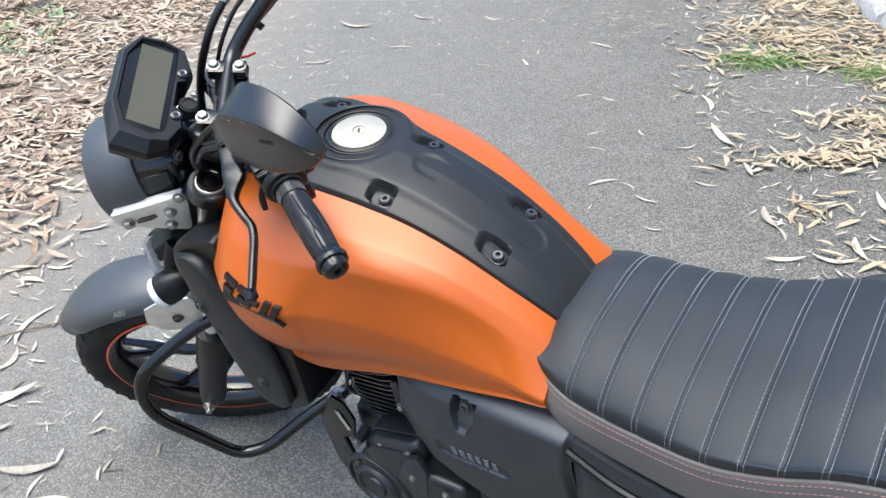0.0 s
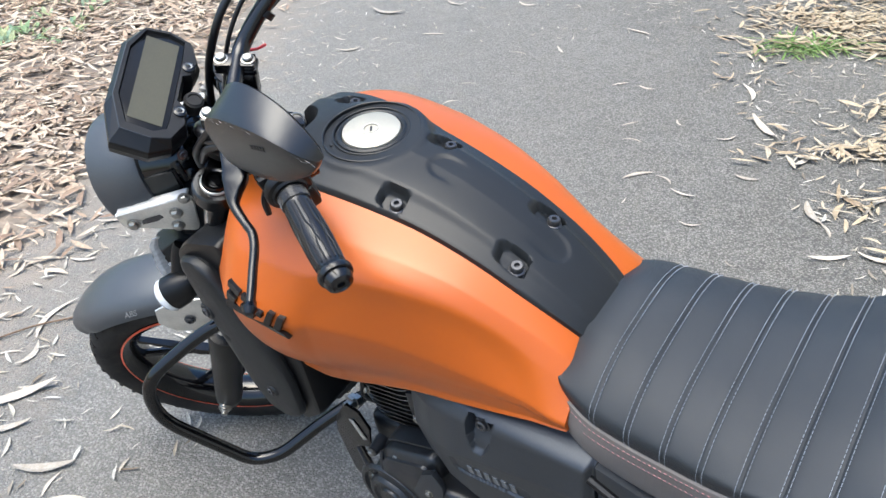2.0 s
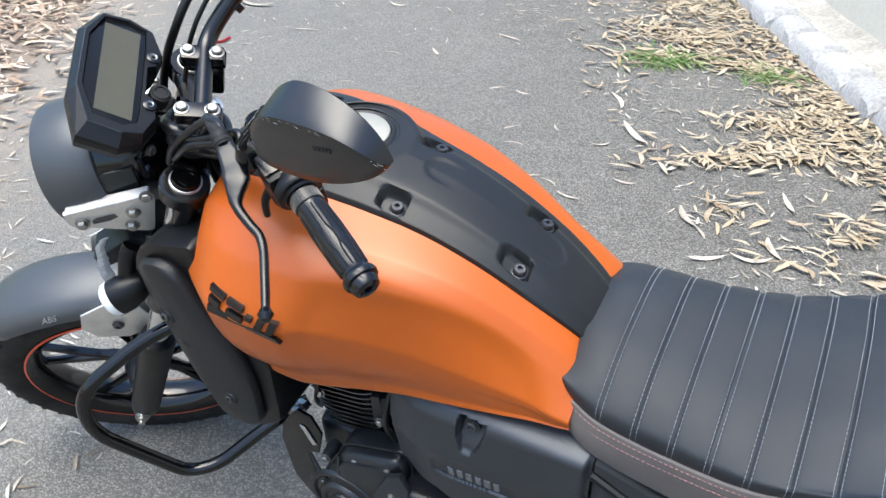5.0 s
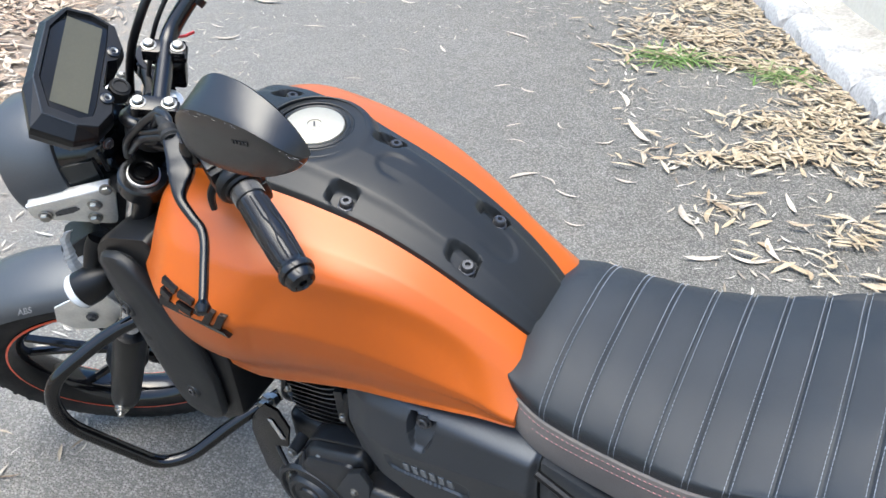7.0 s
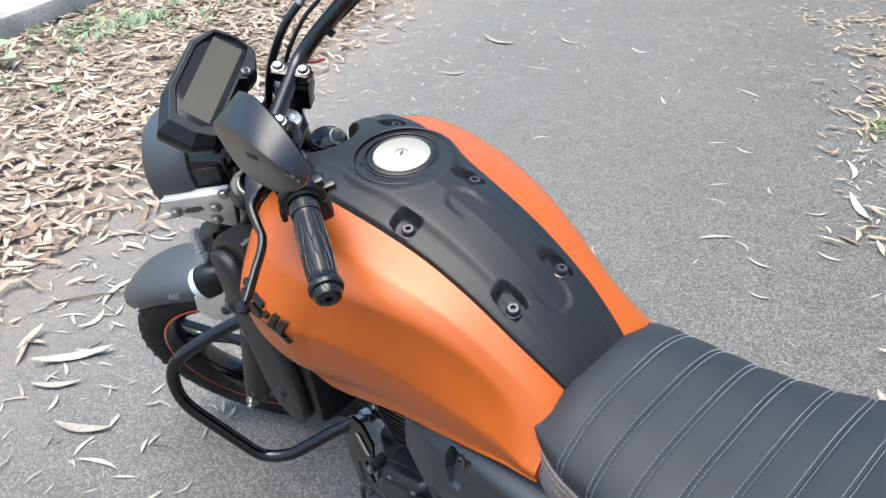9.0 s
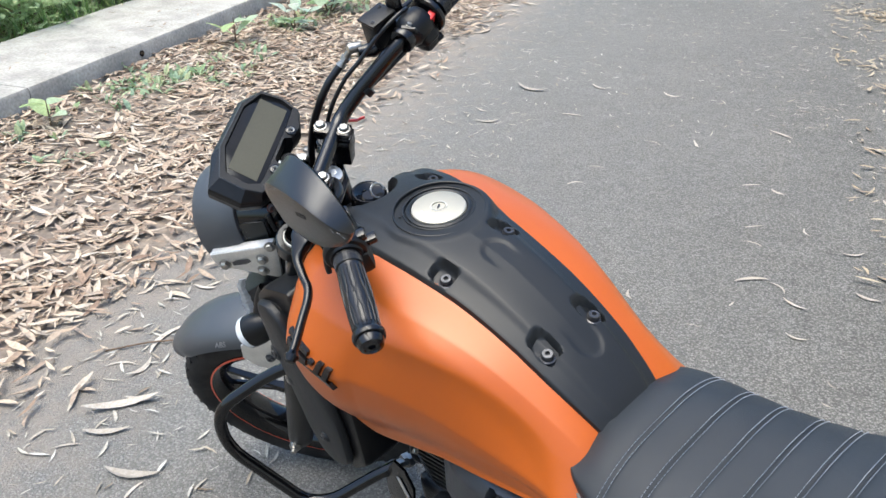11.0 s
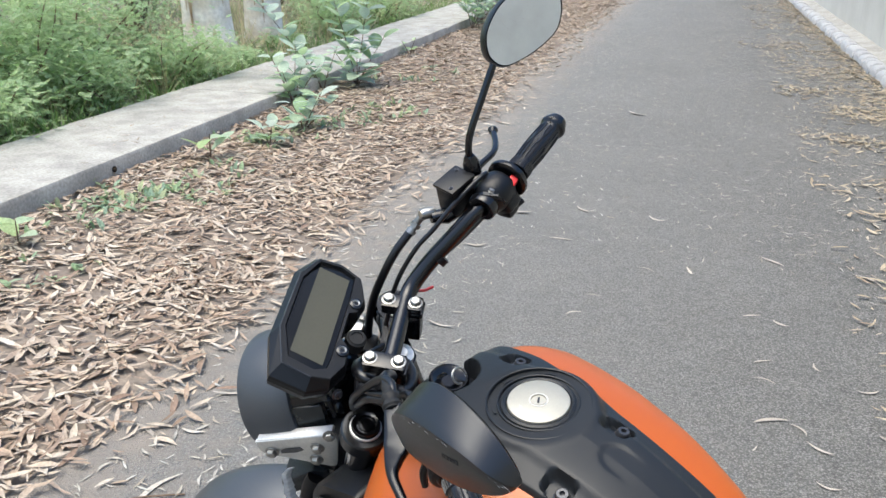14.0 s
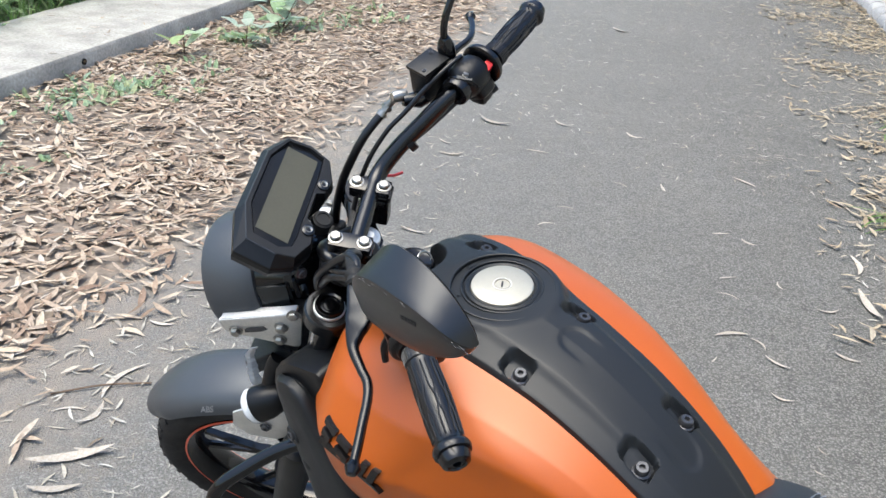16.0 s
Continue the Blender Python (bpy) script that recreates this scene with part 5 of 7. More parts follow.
# crash bar
bm = bmesh.new()
line = rounded([V(-0.05, 0.215, 0.655), V(-0.150, 0.295, 0.662), V(-0.198, 0.338, 0.640), V(-0.288, 0.392, 0.594), V(-0.296, 0.398, 0.500), V(-0.225, 0.300, 0.350), V(-0.190, 0.258, 0.352), V(-0.105, 0.195, 0.402), V(-0.045, 0.150, 0.425)], 0.05, 8)
tube(bm, line, 0.0118, 16)
bpart("crash_bar", bm, GLOSS, "gloss black tubular crash bar")
bm = bmesh.new()
tube(bm, rounded([V(0.03, 0.215, 0.655), V(0.13, 0.295, 0.662), V(0.18, 0.338, 0.640), V(0.27, 0.392, 0.594), V(0.275, 0.398, 0.500), V(0.205, 0.300, 0.350), V(0.17, 0.258, 0.352), V(0.085, 0.195, 0.402), V(0.025, 0.150, 0.425)], 0.05, 8), 0.0125, 16)
bpart("crash_bar", bm, GLOSS)
bm = bmesh.new()
lathe(bm, [(0, 0.026), (0.008, 0.026), (0.008, 0.014), (0.014, 0.014), (0.014, 0), (0, 0)], (-0.062, 0.156, 0.428), (-1, 0.2, 0.2), 6)
bpart("clamp_bolt", bm, STEEL, "zinc-plated bolt of the crash bar")

# ---- steering: built straight ahead, then turned ----
AX = V(0, 0.602, 0.292)
# front wheel
bm = bmesh.new()
prof = [(0.218, -0.030), (0.228, -0.038), (0.245, -0.047), (0.268, -0.049), (0.284, -0.040), (0.293, -0.022), (0.296, 0.0), (0.293, 0.022), (0.284, 0.040), (0.268, 0.049), (0.245, 0.047), (0.228, 0.038), (0.218, 0.030)]
lathe(bm, prof, AX, (1, 0, 0), 96, closed=True)
wheel = bpart("front_wheel", bm, TYRE, "front wheel with a dusty black tyre and black spokes", steer=True)
for side in (-1, 1):
    bm = bmesh.new()
    for k in range(44):
        a0 = 2 * math.pi * k / 44
        for (r0, x0, r1, x1, da, w) in ((0.2915, 0.024, 0.281, 0.044, 0.045, 0.035), (0.2955, 0.006, 0.2925, 0.022, 0.07, 0.02)):
            q = []
            for r, x, a in ((r0, x0, a0 + da * (k % 2)), (r0, x0, a0 + w + da * (k % 2)), (r1, x1, a0 + da + w), (r1, x1, a0 + da)):
                q.append(V(side * x, AX.y + (r + 0.0025) * math.cos(a), AX.z + (r + 0.0025) * math.sin(a)))
            lo = [p + (V(0, AX.y, AX.z) - V(0, p.y, p.z)).normalized() * 0.005 for p in q]
            hi, lw = [bm.verts.new(p) for p in q], [bm.verts.new(p) for p in lo]
            bm.faces.new(hi)
            for j in range(4):
                bm.faces.new((hi[j], hi[(j + 1) % 4], lw[(j + 1) % 4], lw[j]))
    bpart("tread", bm, TYRE, parent=wheel, steer=True, smooth=False)["kind"] = "stuff"
bm = bmesh.new()
lathe(bm, [(0.2285, -0.036), (0.2285, -0.040), (0.224, -0.042), (0.212, -0.036), (0.200, -0.020), (0.196, 0.0), (0.200, 0.020), (0.212, 0.036), (0.224, 0.042), (0.2285, 0.040), (0.2285, 0.036), (0.210, 0.0)], AX, (1, 0, 0), 96, closed=True)
rim = bpart("rim", bm, GLOSS, "gloss black cast rim", parent=wheel, steer=True)
for side in (-1, 1):
    bm = bmesh.new()
    lathe(bm, [(0.2245, 0.0415), (0.2285, 0.0405), (0.2285, 0.0418), (0.2245, 0.0428)], AX, (side, 0, 0), 96, closed=True)
    bpart("rim_stripe", bm, REDRIM, "thin red stripe round the rim", parent=wheel, steer=True)
for k in range(5):
    bm = bmesh.new()
    a = 2 * math.pi * k / 5 + 0.35
    for s in (-0.17, 0.17):
        pts = [V(0, AX.y + 0.035 * math.cos(a), AX.z + 0.035 * math.sin(a)), V(0, AX.y + 0.10 * math.cos(a + s * 0.5), AX.z + 0.10 * math.sin(a + s * 0.5)), V(0, AX.y + 0.204 * math.cos(a + s), AX.z + 0.204 * math.sin(a + s))]
        tube(bm, spline(pts, 5), [0.013] * 4 + [0.010] * 4 + [0.009] * 3, 8)
    bpart("spoke", bm, GLOSS, parent=wheel, steer=True)
bm = bmesh.new()
lathe(bm, [(0, -0.07), (0.026, -0.07), (0.034, -0.045), (0.042, -0.03), (0.042, 0.03), (0.034, 0.045), (0.026, 0.07), (0, 0.07)], AX, (1, 0, 0), 28)
bpart("hub", bm, ENGINE, parent=wheel, steer=True)
# mudguard
bm = bmesh.new()
rows = []
for i in range(41):
    a = radians(46 + 104 * i / 40)
    t = i / 40
    w = 0.070 * (0.80 + 0.2 * math.sin(math.pi * min(1, t * 1.6))) * (0.72 + 0.28 * smooth01(t, 0.0, 0.14)) * (0.80 + 0.2 * (1 - smooth01(t, 0.86, 1)))
    row = []
    for q, r in ((-1.0, 0.300), (-0.97, 0.312), (-0.86, 0.324), (-0.55, 0.334), (0, 0.338), (0.55, 0.334), (0.86, 0.324), (0.97, 0.312), (1.0, 0.300), (0.955, 0.301), (0.93, 0.312), (0.82, 0.320), (0.5, 0.330), (0, 0.333), (-0.5, 0.330), (-0.82, 0.320), (-0.93, 0.312), (-0.955, 0.301)):
        row.append(V(w * q, AX.y + r * math.cos(a), AX.z + r * math.sin(a)))
    rows.append(row)
vs = grid(bm, rows, close=True)
bm.faces.new(vs[0])
bm.faces.new(vs[-1][::-1])
guard = bpart("front_mudguard", bm, MATTGREY, "matt dark grey front mudguard", steer=True)
# the printed word on the mudguard's flank
txt = bpy.data.curves.new("word", "FONT")
txt.body, txt.size, txt.extrude, txt.shear = "ABS", 0.017, 0.0004, 0.3
txt.align_x = txt.align_y = "CENTER"
tmp = bpy.data.objects.new("word", txt)
scene.collection.objects.link(tmp)
me = bpy.data.meshes.new_from_object(tmp.evaluated_get(bpy.context.evaluated_depsgraph_get()))
bpy.data.objects.remove(tmp)
bm = bmesh.new()
bm.from_mesh(me)
wa = radians(81)
spot = V(-0.0665, AX.y + 0.315 * math.cos(wa), AX.z + 0.315 * math.sin(wa))
m = Matrix.Translation(spot) @ Matrix(((0, 0.55, -0.83, 0), (-math.sin(wa), math.cos(wa) * 0.83, math.cos(wa) * 0.55, 0), (math.cos(wa), math.sin(wa) * 0.83, math.sin(wa) * 0.55, 0), (0, 0, 0, 1)))
bm.transform(m)
bpart("print_abs", bm, MARK, "white printed word", parent=guard, steer=True, smooth=False)
# silver mudguard stays
for side in (-1, 1):
    bm = bmesh.new()
    slab(bm, [(0.530, 0.538), (0.580, 0.550), (0.598, 0.585), (0.580, 0.630), (0.530, 0.655), (0.480, 0.650), (0.470, 0.600), (0.490, 0.558)], 0.004, Matrix(((0, 0, 1, side * 0.082 - 0.002), (1, 0, 0, 0), (0, 1, 0, 0), (0, 0, 0, 1))), 0.0012)
    stay = bpart("mudguard_stay", bm, BRUSHED, "brushed silver mudguard stay", steer=True)
    sbolt(stay, (side * 0.086, 0.530, 0.590), (side, 0, 0), 0.008, BOLT, steer=True)

# fork legs
f0, f1 = V(0.108, 0.599, 0.285), V(0.108, 0.262, 1.006)
fd = (f1 - f0).normalized()
for side in (-1, 1):
    o = V(side * f0.x, f0.y, f0.z)
    bm = bmesh.new()
    lathe(bm, [(0, -0.012), (0.020, -0.012), (0.0265, -0.004), (0.0285, 0.02), (0.0295, 0.10), (0.031, 0.22), (0.032, 0.30), (0.030, 0.312), (0.021, 0.314), (0, 0.314)], o, fd, 24)
    low = bpart("fork_slider", bm, PLASTIC, "dark grey fork slider", steer=True)
    bm = bmesh.new()
    lathe(bm, [(0, 0.30), (0.0205, 0.30), (0.0205, 0.762), (0, 0.762)], o, fd, 24)
    bpart("fork_tube", bm, CHROME, "chromed fork tube", parent=low, steer=True)
    bm = bmesh.new()
    lathe(bm, [(0, 0.003), (0.009, 0.003), (0.010, 0.001), (0.013, 0.001), (0.014, 0.005), (0.0188, 0.0065), (0.0198, 0.004), (0.0198, -0.01), (0, -0.01)], o + fd * 0.780, fd, 24)
    cap_ = bpart("fork_cap", bm, GLOSS, "black fork cap with a silver rim", parent=low, steer=True)
    bm = bmesh.new()
    lathe(bm, [(0, 0.022), (0.0065, 0.022), (0.0065, 0.014), (0.0105, 0.013), (0.0105, 0.008), (0.014, 0.008), (0.014, 0), (0, 0)], V(side * 0.105, 0.601, 0.292) - V(side * -0.026, 0, 0) - V(0, 0, 0), (side, 0, 0), 6 if side == 1 else 12)
    bpart("axle_nut", bm, STEEL, "zinc-plated axle nut", parent=low, steer=True)
    bm = bmesh.new()
    lathe(bm, [(0.0200, 0.790), (0.0200, 0.8050), (0.0206, 0.8058), (0.0216, 0.8054), (0.0222, 0.804), (0.0222, 0.780)], o - fd * 0.026, fd, 36, closed=True)
    bpart("cap_seat", bm, BRUSHED, parent=low, steer=True)
    # plastic sleeve between the clamps
    bm = bmesh.new()
    lathe(bm, [(0.022, 0.45), (0.031, 0.452), (0.033, 0.47), (0.033, 0.555), (0.022, 0.56)], o, fd, 24, closed=True)
    bpart("fork_sleeve", bm, SATIN, parent=low, steer=True)

    bm = bmesh.new()
    lathe(bm, [(0, -0.006), (0.008, -0.005), (0.0125, 0.0), (0.0155, 0.012), (0.0165, 0.04), (0.0165, 0.075), (0, 0.075)], V(side * 0.131, 0.300, 0.914), V(-side * 0.15, -0.42, 0.9).normalized(), 20)
    bpart("fork_boot", bm, SATIN, "black rubber sleeve beside the fork tube", parent=low, steer=True)

# triple clamps
for d, th, nm in ((0.752, 0.023, "top_clamp"), (0.600, 0.032, "lower_clamp")):
    bm = bmesh.new()
    c = V(0, f0.y, f0.z) + fd * d
    back = V(0, -fd.z, fd.y)
    m = Matrix.Translation(c) @ Matrix(((1, 0, 0, 0), (0, -back.y, fd.y, 0), (0, -back.z, fd.z, 0), (0, 0, 0, 1)))
    outline = [(-0.120, -0.018), (-0.120, 0.018), (-0.108, 0.026), (-0.080, 0.022), (-0.05, 0.006), (0.05, 0.006), (0.080, 0.022), (0.108, 0.026), (0.120, 0.018), (0.120, -0.014), (0.110, -0.026), (0.082, -0.024), (0.05, -0.024), (0.030, -0.046), (-0.030, -0.046), (-0.05, -0.026), (-0.080, -0.026), (-0.110, -0.026)]
    slab(bm, outline, th, m, 0.005)
    bpart(nm, bm, SATIN, "black fork clamp", steer=True)

bm = bmesh.new()
lathe(bm, [(0, 0.016), (0.007, 0.016), (0.009, 0.014), (0.0165, 0.012), (0.0175, 0.009), (0.0175, 0.0), (0, 0)], V(-0.004, 0.236, 1.004), fd, 24)
bpart("stem_nut", bm, BRUSHED, "brushed steering stem nut", steer=True)

for d, th in ((0.749, 0.027), (0.598, 0.036)):
    for side in (-1, 1):
        bm = bmesh.new()
        lathe(bm, [(0, 0), (0.031, 0), (0.0335, 0.003), (0.0335, th - 0.003), (0.031, th), (0, th)], V(side * f0.x, f0.y, f0.z) + fd * d, fd, 36)
        bpart("clamp_ear", bm, SATIN, steer=True)

# headlamp: a matt grey shroud ring and a black body behind it
HC = V(0, 0.380, 0.940)
hd = V(0, 1, -0.10).normalized()
bm = bmesh.new()
lathe(bm, [(0.080, 0.010), (0.088, 0.012), (0.0925, 0.020), (0.0935, 0.05), (0.0925, 0.085), (0.089, 0.094), (0.085, 0.096), (0.083, 0.090), (0.084, 0.05), (0.080, 0.020)], HC, hd, 64, closed=True)
lamp = bpart("headlamp", bm, MATTGREY, "round headlamp in a matt dark grey ring", steer=True)
bm = bmesh.new()
lathe(bm, [(0, -0.070), (0.040, -0.068), (0.062, -0.050), (0.074, -0.020), (0.083, 0.014), (0.083, 0.03), (0, 0.03)], HC, hd, 48)
body = bpart("lamp_body", bm, GLOSS, "black headlamp body", parent=lamp, steer=True)
bm = bmesh.new()
lathe(bm, [(0, 0.092), (0.04, 0.090), (0.070, 0.083), (0.084, 0.074), (0.084, 0.068), (0, 0.066)], HC, hd, 48)
bpart("lens", bm, LENS, "clear headlamp lens", parent=lamp, steer=True)
for k in range(3):
    bm = bmesh.new()
    box(bm, HC + V(-0.068 + 0.002 * k, -0.035 + 0.016 * k - 0.01, 0.038 - 0.012 * k), (0.010, 0.006, 0.030), Euler((0.1, 0.3, 0.5)).to_matrix(), 0.002)
    bpart("vent_rib", bm, PLASTIC, parent=body, steer=True)
bm = bmesh.new()
box(bm, HC + V(-0.072, -0.005, 0.022), (0.012, 0.052, 0.040), Euler((0, 0.35, 0.1)).to_matrix(), 0.003)
bpart("side_window", bm, GREYMARK, "grey window in the lamp body", parent=body, steer=True)

# silver lamp brackets
for side in (-1, 1):
    bm = bmesh.new()
    outline = rounded([V(0.459, 0.945, 0), V(0.462, 0.915, 0), V(0.430, 0.905, 0), V(0.385, 0.889, 0), V(0.354, 0.878, 0), V(0.327, 0.950, 0), V(0.330, 0.962, 0), V(0.459, 0.945, 0)], 0.010, 5)
    slab(bm, [(p.x, p.y) for p in outline[:-1]], 0.006, Matrix(((0, 0, 1, side * 0.100 - 0.003), (1, 0, 0, 0), (0, 1, 0, 0), (0, 0, 0, 1))), 0.0015)
    box(bm, (side * 0.094, 0.394, 0.9525), (0.016, 0.125, 0.005), Euler((radians(-7.5), 0, 0)).to_matrix(), 0.0015)
    br = bpart("lamp_bracket", bm, BRUSHED, "brushed silver lamp bracket with three bolts", steer=True)
    for y, z in ((0.441, 0.921), (0.364, 0.932), (0.377, 0.902)):
        sbolt(br, (side * 0.104, y, z), (side, 0, 0), 0.008, STEEL, steer=True)
    bm = bmesh.new()
    slab(bm, [(0.428, 0.916), (0.426, 0.924), (0.418, 0.928), (0.392, 0.932), (0.389, 0.925), (0.402, 0.919)], 0.0008, Matrix(((0, 0, 1, side * 0.104 - 0.0002), (1, 0, 0, 0), (0, 1, 0, 0), (0, 0, 0, 1))))
    bpart("bracket_slot", bm, BOLT, parent=br, steer=True, smooth=False)
    bm = bmesh.new()
    box(bm, (side * 0.079, 0.352, 0.900), (0.036, 0.040, 0.10), Euler((radians(26), 0, 0)).to_matrix(), 0.008)
    bpart("bracket_mount", bm, PLASTIC, steer=True)
    sbolt(br, (side * 0.104, 0.335, 0.962), (side, -0.3, 0.3), 0.007, STEEL, steer=True)

# turn signals
for side in (-1, 1):
    bm = bmesh.new()
    c = V(side * 0.150, 0.430, 0.795)
    ax = V(side * 0.25, 1, -0.25).normalized()
    lathe(bm, [(0, -0.040), (0.014, -0.038), (0.022, -0.026), (0.027, -0.005), (0.0275, 0.012), (0, 0.012)], c, ax, 28)
    for v in bm.verts:
        v.co.z = c.z + (v.co.z - c.z) * 1.15
    tube(bm, [c - ax * 0.01, V(side * 0.09, 0.410, 0.815)], [0.018, 0.013], 14)
    sig = bpart("turn_signal", bm, PLASTIC, "black turn signal with a clear lens", steer=True)
    bm = bmesh.new()
    lathe(bm, [(0, 0.031), (0.014, 0.030), (0.023, 0.027), (0.0272, 0.021), (0.0275, 0.0125), (0, 0.0125)], c, ax, 28)
    for v in bm.verts:
        v.co.z = c.z + (v.co.z - c.z) * 1.15
    bpart("lens", bm, LENS, "clear lens", parent=sig, steer=True)
for side in (-1, 1):
    bm = bmesh.new()
    tube(bm, spline([V(side * 0.105, 0.398, 0.852), V(side * 0.112, 0.408, 0.840), V(side * 0.124, 0.416, 0.822), V(side * 0.138, 0.422, 0.805)], 4), 0.0135, 16)
    stalk = bpart("signal_stalk", bm, PLASTIC, "black turn signal stalk", steer=True)
    bm = bmesh.new()
    hood = rounded([V(0.470, 0.822, 0), V(0.462, 0.796, 0), V(0.440, 0.806, 0), V(0.380, 0.832, 0), V(0.376, 0.862, 0), V(0.400, 0.862, 0), V(0.470, 0.822, 0)], 0.007, 4)
    slab(bm, [(p.x, p.y) for p in hood[:-1]], 0.050, Matrix(((0, 0, 1, side * 0.075 - 0.025), (1, 0, 0, 0), (0, 1, 0, 0), (0, 0, 0, 1))), 0.004)
    bpart("signal_hood", bm, PANEL, "dark grey hood over the turn signal stalk", steer=True)
# crumpled tape, a thin ribbon
bm = bmesh.new()
rnd = random.Random(12)
line = spline([V(-0.110, 0.424, 0.886), V(-0.107, 0.442, 0.862), V(-0.105, 0.452, 0.830), V(-0.104, 0.462, 0.800), V(-0.104, 0.466, 0.770)], 5)
rows = []
for k, p in enumerate(line):
    w = 0.0062 + 0.0040 * k / len(line) + rnd.uniform(-0.0012, 0.0012)
    d = V(-0.002 + rnd.uniform(-0.001, 0.001), 0, 0)
    side_ = V(-0.42, 0.85, 0.30).normalized()
    rows.append([p - side_ * w, p + d, p + side_ * w, p + V(0.001, 0, 0)])
vs = grid(bm, rows, close=True)
bm.faces.new(vs[0])
bm.faces.new(vs[-1][::-1])
bpart("reflective_wrap", bm, TAPE, "crumpled silver reflective tape beside the signal", steer=True, smooth=False)

# instrument
GP = V(0, 0.295, 1.0645)
gu = V(0, 1, 0.68).normalized()
gn = V(0, -0.68, 1).normalized()
GM = Matrix.Translation(GP) @ Matrix(((1, 0, 0, 0), (0, gu.y, gn.y, 0), (0, gu.z, gn.z, 0), (0, 0, 0, 1)))
outline = [(-0.110, 0.030), (-0.104, 0.082), (-0.042, 0.100), (0.074, 0.098), (0.109, 0.076), (0.112, 0.036), (0.094, 0.0), (0.056, -0.014), (0.030, -0.008), (0.024, 0.004), (-0.020, 0.004), (-0.028, -0.008), (-0.062, -0.014), (-0.094, 0.002)]


def ring_loft(bm, loops, m):
    vs = grid(bm, [[m @ V(*p) for p in loop] for loop in loops], close=True)
    bm.faces.new(vs[0][::-1])
    bm.faces.new(vs[-1])


bm = bmesh.new()
cen = V(0, 0.042, 0)


def shrunk(g, z, gy=None):
    return [(x * g, cen.y + (y - cen.y) * (gy or g), z) for x, y in outline]


win = [(-0.080, 0.030), (-0.073, 0.066), (-0.028, 0.083), (0.058, 0.083), (0.095, 0.067), (0.097, 0.036), (0.088, 0.014), (0.056, 0.012), (0.030, 0.012), (0.024, 0.012), (-0.020, 0.012), (-0.028, 0.012), (-0.056, 0.012), (-0.072, 0.014)]
crest = [(-0.094, 0.030), (-0.087, 0.072), (-0.033, 0.0905), (0.066, 0.0895), (0.102, 0.070), (0.104, 0.036), (0.091, 0.005), (0.056, -0.009), (0.031, -0.004), (0.025, 0.007), (-0.021, 0.007), (-0.029, -0.004), (-0.060, -0.009), (-0.089, 0.005)]
ring_loft(bm, [shrunk(0.80, -0.050), shrunk(0.96, -0.036), shrunk(1.0, -0.022), shrunk(1.0, -0.014), shrunk(0.992, -0.010), [(x, y, 0.0030) for x, y in crest], [(x * 0.985, 0.04 + (y - 0.04) * 0.98, 0.0042) for x, y in crest],
               [(x * 1.02, 0.04 + (y - 0.04) * 1.03, 0.0040) for x, y in win], [(x, y, -0.0006) for x, y in win]], GM)
gauge = bpart("instrument", bm, PLASTIC, "angular black digital instrument, switched off", steer=True, smooth=False)
bm = bmesh.new()
ring_loft(bm, [[(x * 0.998, y, -0.006) for x, y in win], [(x * 0.998, y, 0.0002) for x, y in win], [(x * 0.985, 0.0004 + y * 0.99, 0.0008) for x, y in win]], GM)
bpart("window", bm, BEZEL, "glossy black window", parent=gauge, steer=True)
# thin grey rod that imitates light caught along the bezel's crest
bm = bmesh.new()
tube(bm, [GM @ V(x, y, 0.0038) for x, y in (crest[0], crest[1], crest[2], crest[3])], 0.0010, 6)
bpart("bezel_highlight", bm, SIDEGREY, "grey line painted in for the lit edge of the bezel", parent=gauge, steer=True)
bm = bmesh.new()
scr = [(-0.070, 0.020), (-0.063, 0.067), (0.088, 0.0665), (0.082, 0.020)]
slab(bm, scr, 0.0012, GM @ Matrix.Translation((0, 0, 0.0004)))
bpart("display", bm, SCREEN, "unlit olive-grey display", parent=gauge, steer=True)
for x, y in ((0.043, 0.0015), (-0.040, 0.0005)):
    bm = bmesh.new()
    lathe(bm, [(0, 0.002), (0.0035, 0.002), (0.005, 0.0035), (0.007, 0.0035), (0.009, 0.002), (0.0095, -0.002), (0, -0.002)], GM @ V(x, y, 0.0042), gn, 16)
    bpart("button", bm, SATIN, parent=gauge, steer=True)
    bm = bmesh.new()
    lathe(bm, [(0.003, 0.0021), (0.0048, 0.0038), (0.0052, 0.0038), (0.0052, 0.0030)], GM @ V(x, y, 0.0046), gn, 14, closed=True)
    bpart("button_ring", bm, STEEL, parent=gauge, steer=True)
bm = bmesh.new()
lathe(bm, [(0, 0.000), (0.0085, 0.000), (0.009, 0.002), (0.0115, 0.002), (0.0125, 0.0), (0.0145, -0.001), (0.0145, -0.02), (0, -0.02)], GM @ V(-0.004, -0.014, -0.006), gn, 24)
bpart("rubber_plug", bm, RUBBER, parent=gauge, steer=True)
sbolt(gauge, GM @ V(-0.085, -0.012, -0.030), (-0.6, -0.7, 0.1), 0.006, steer=True)

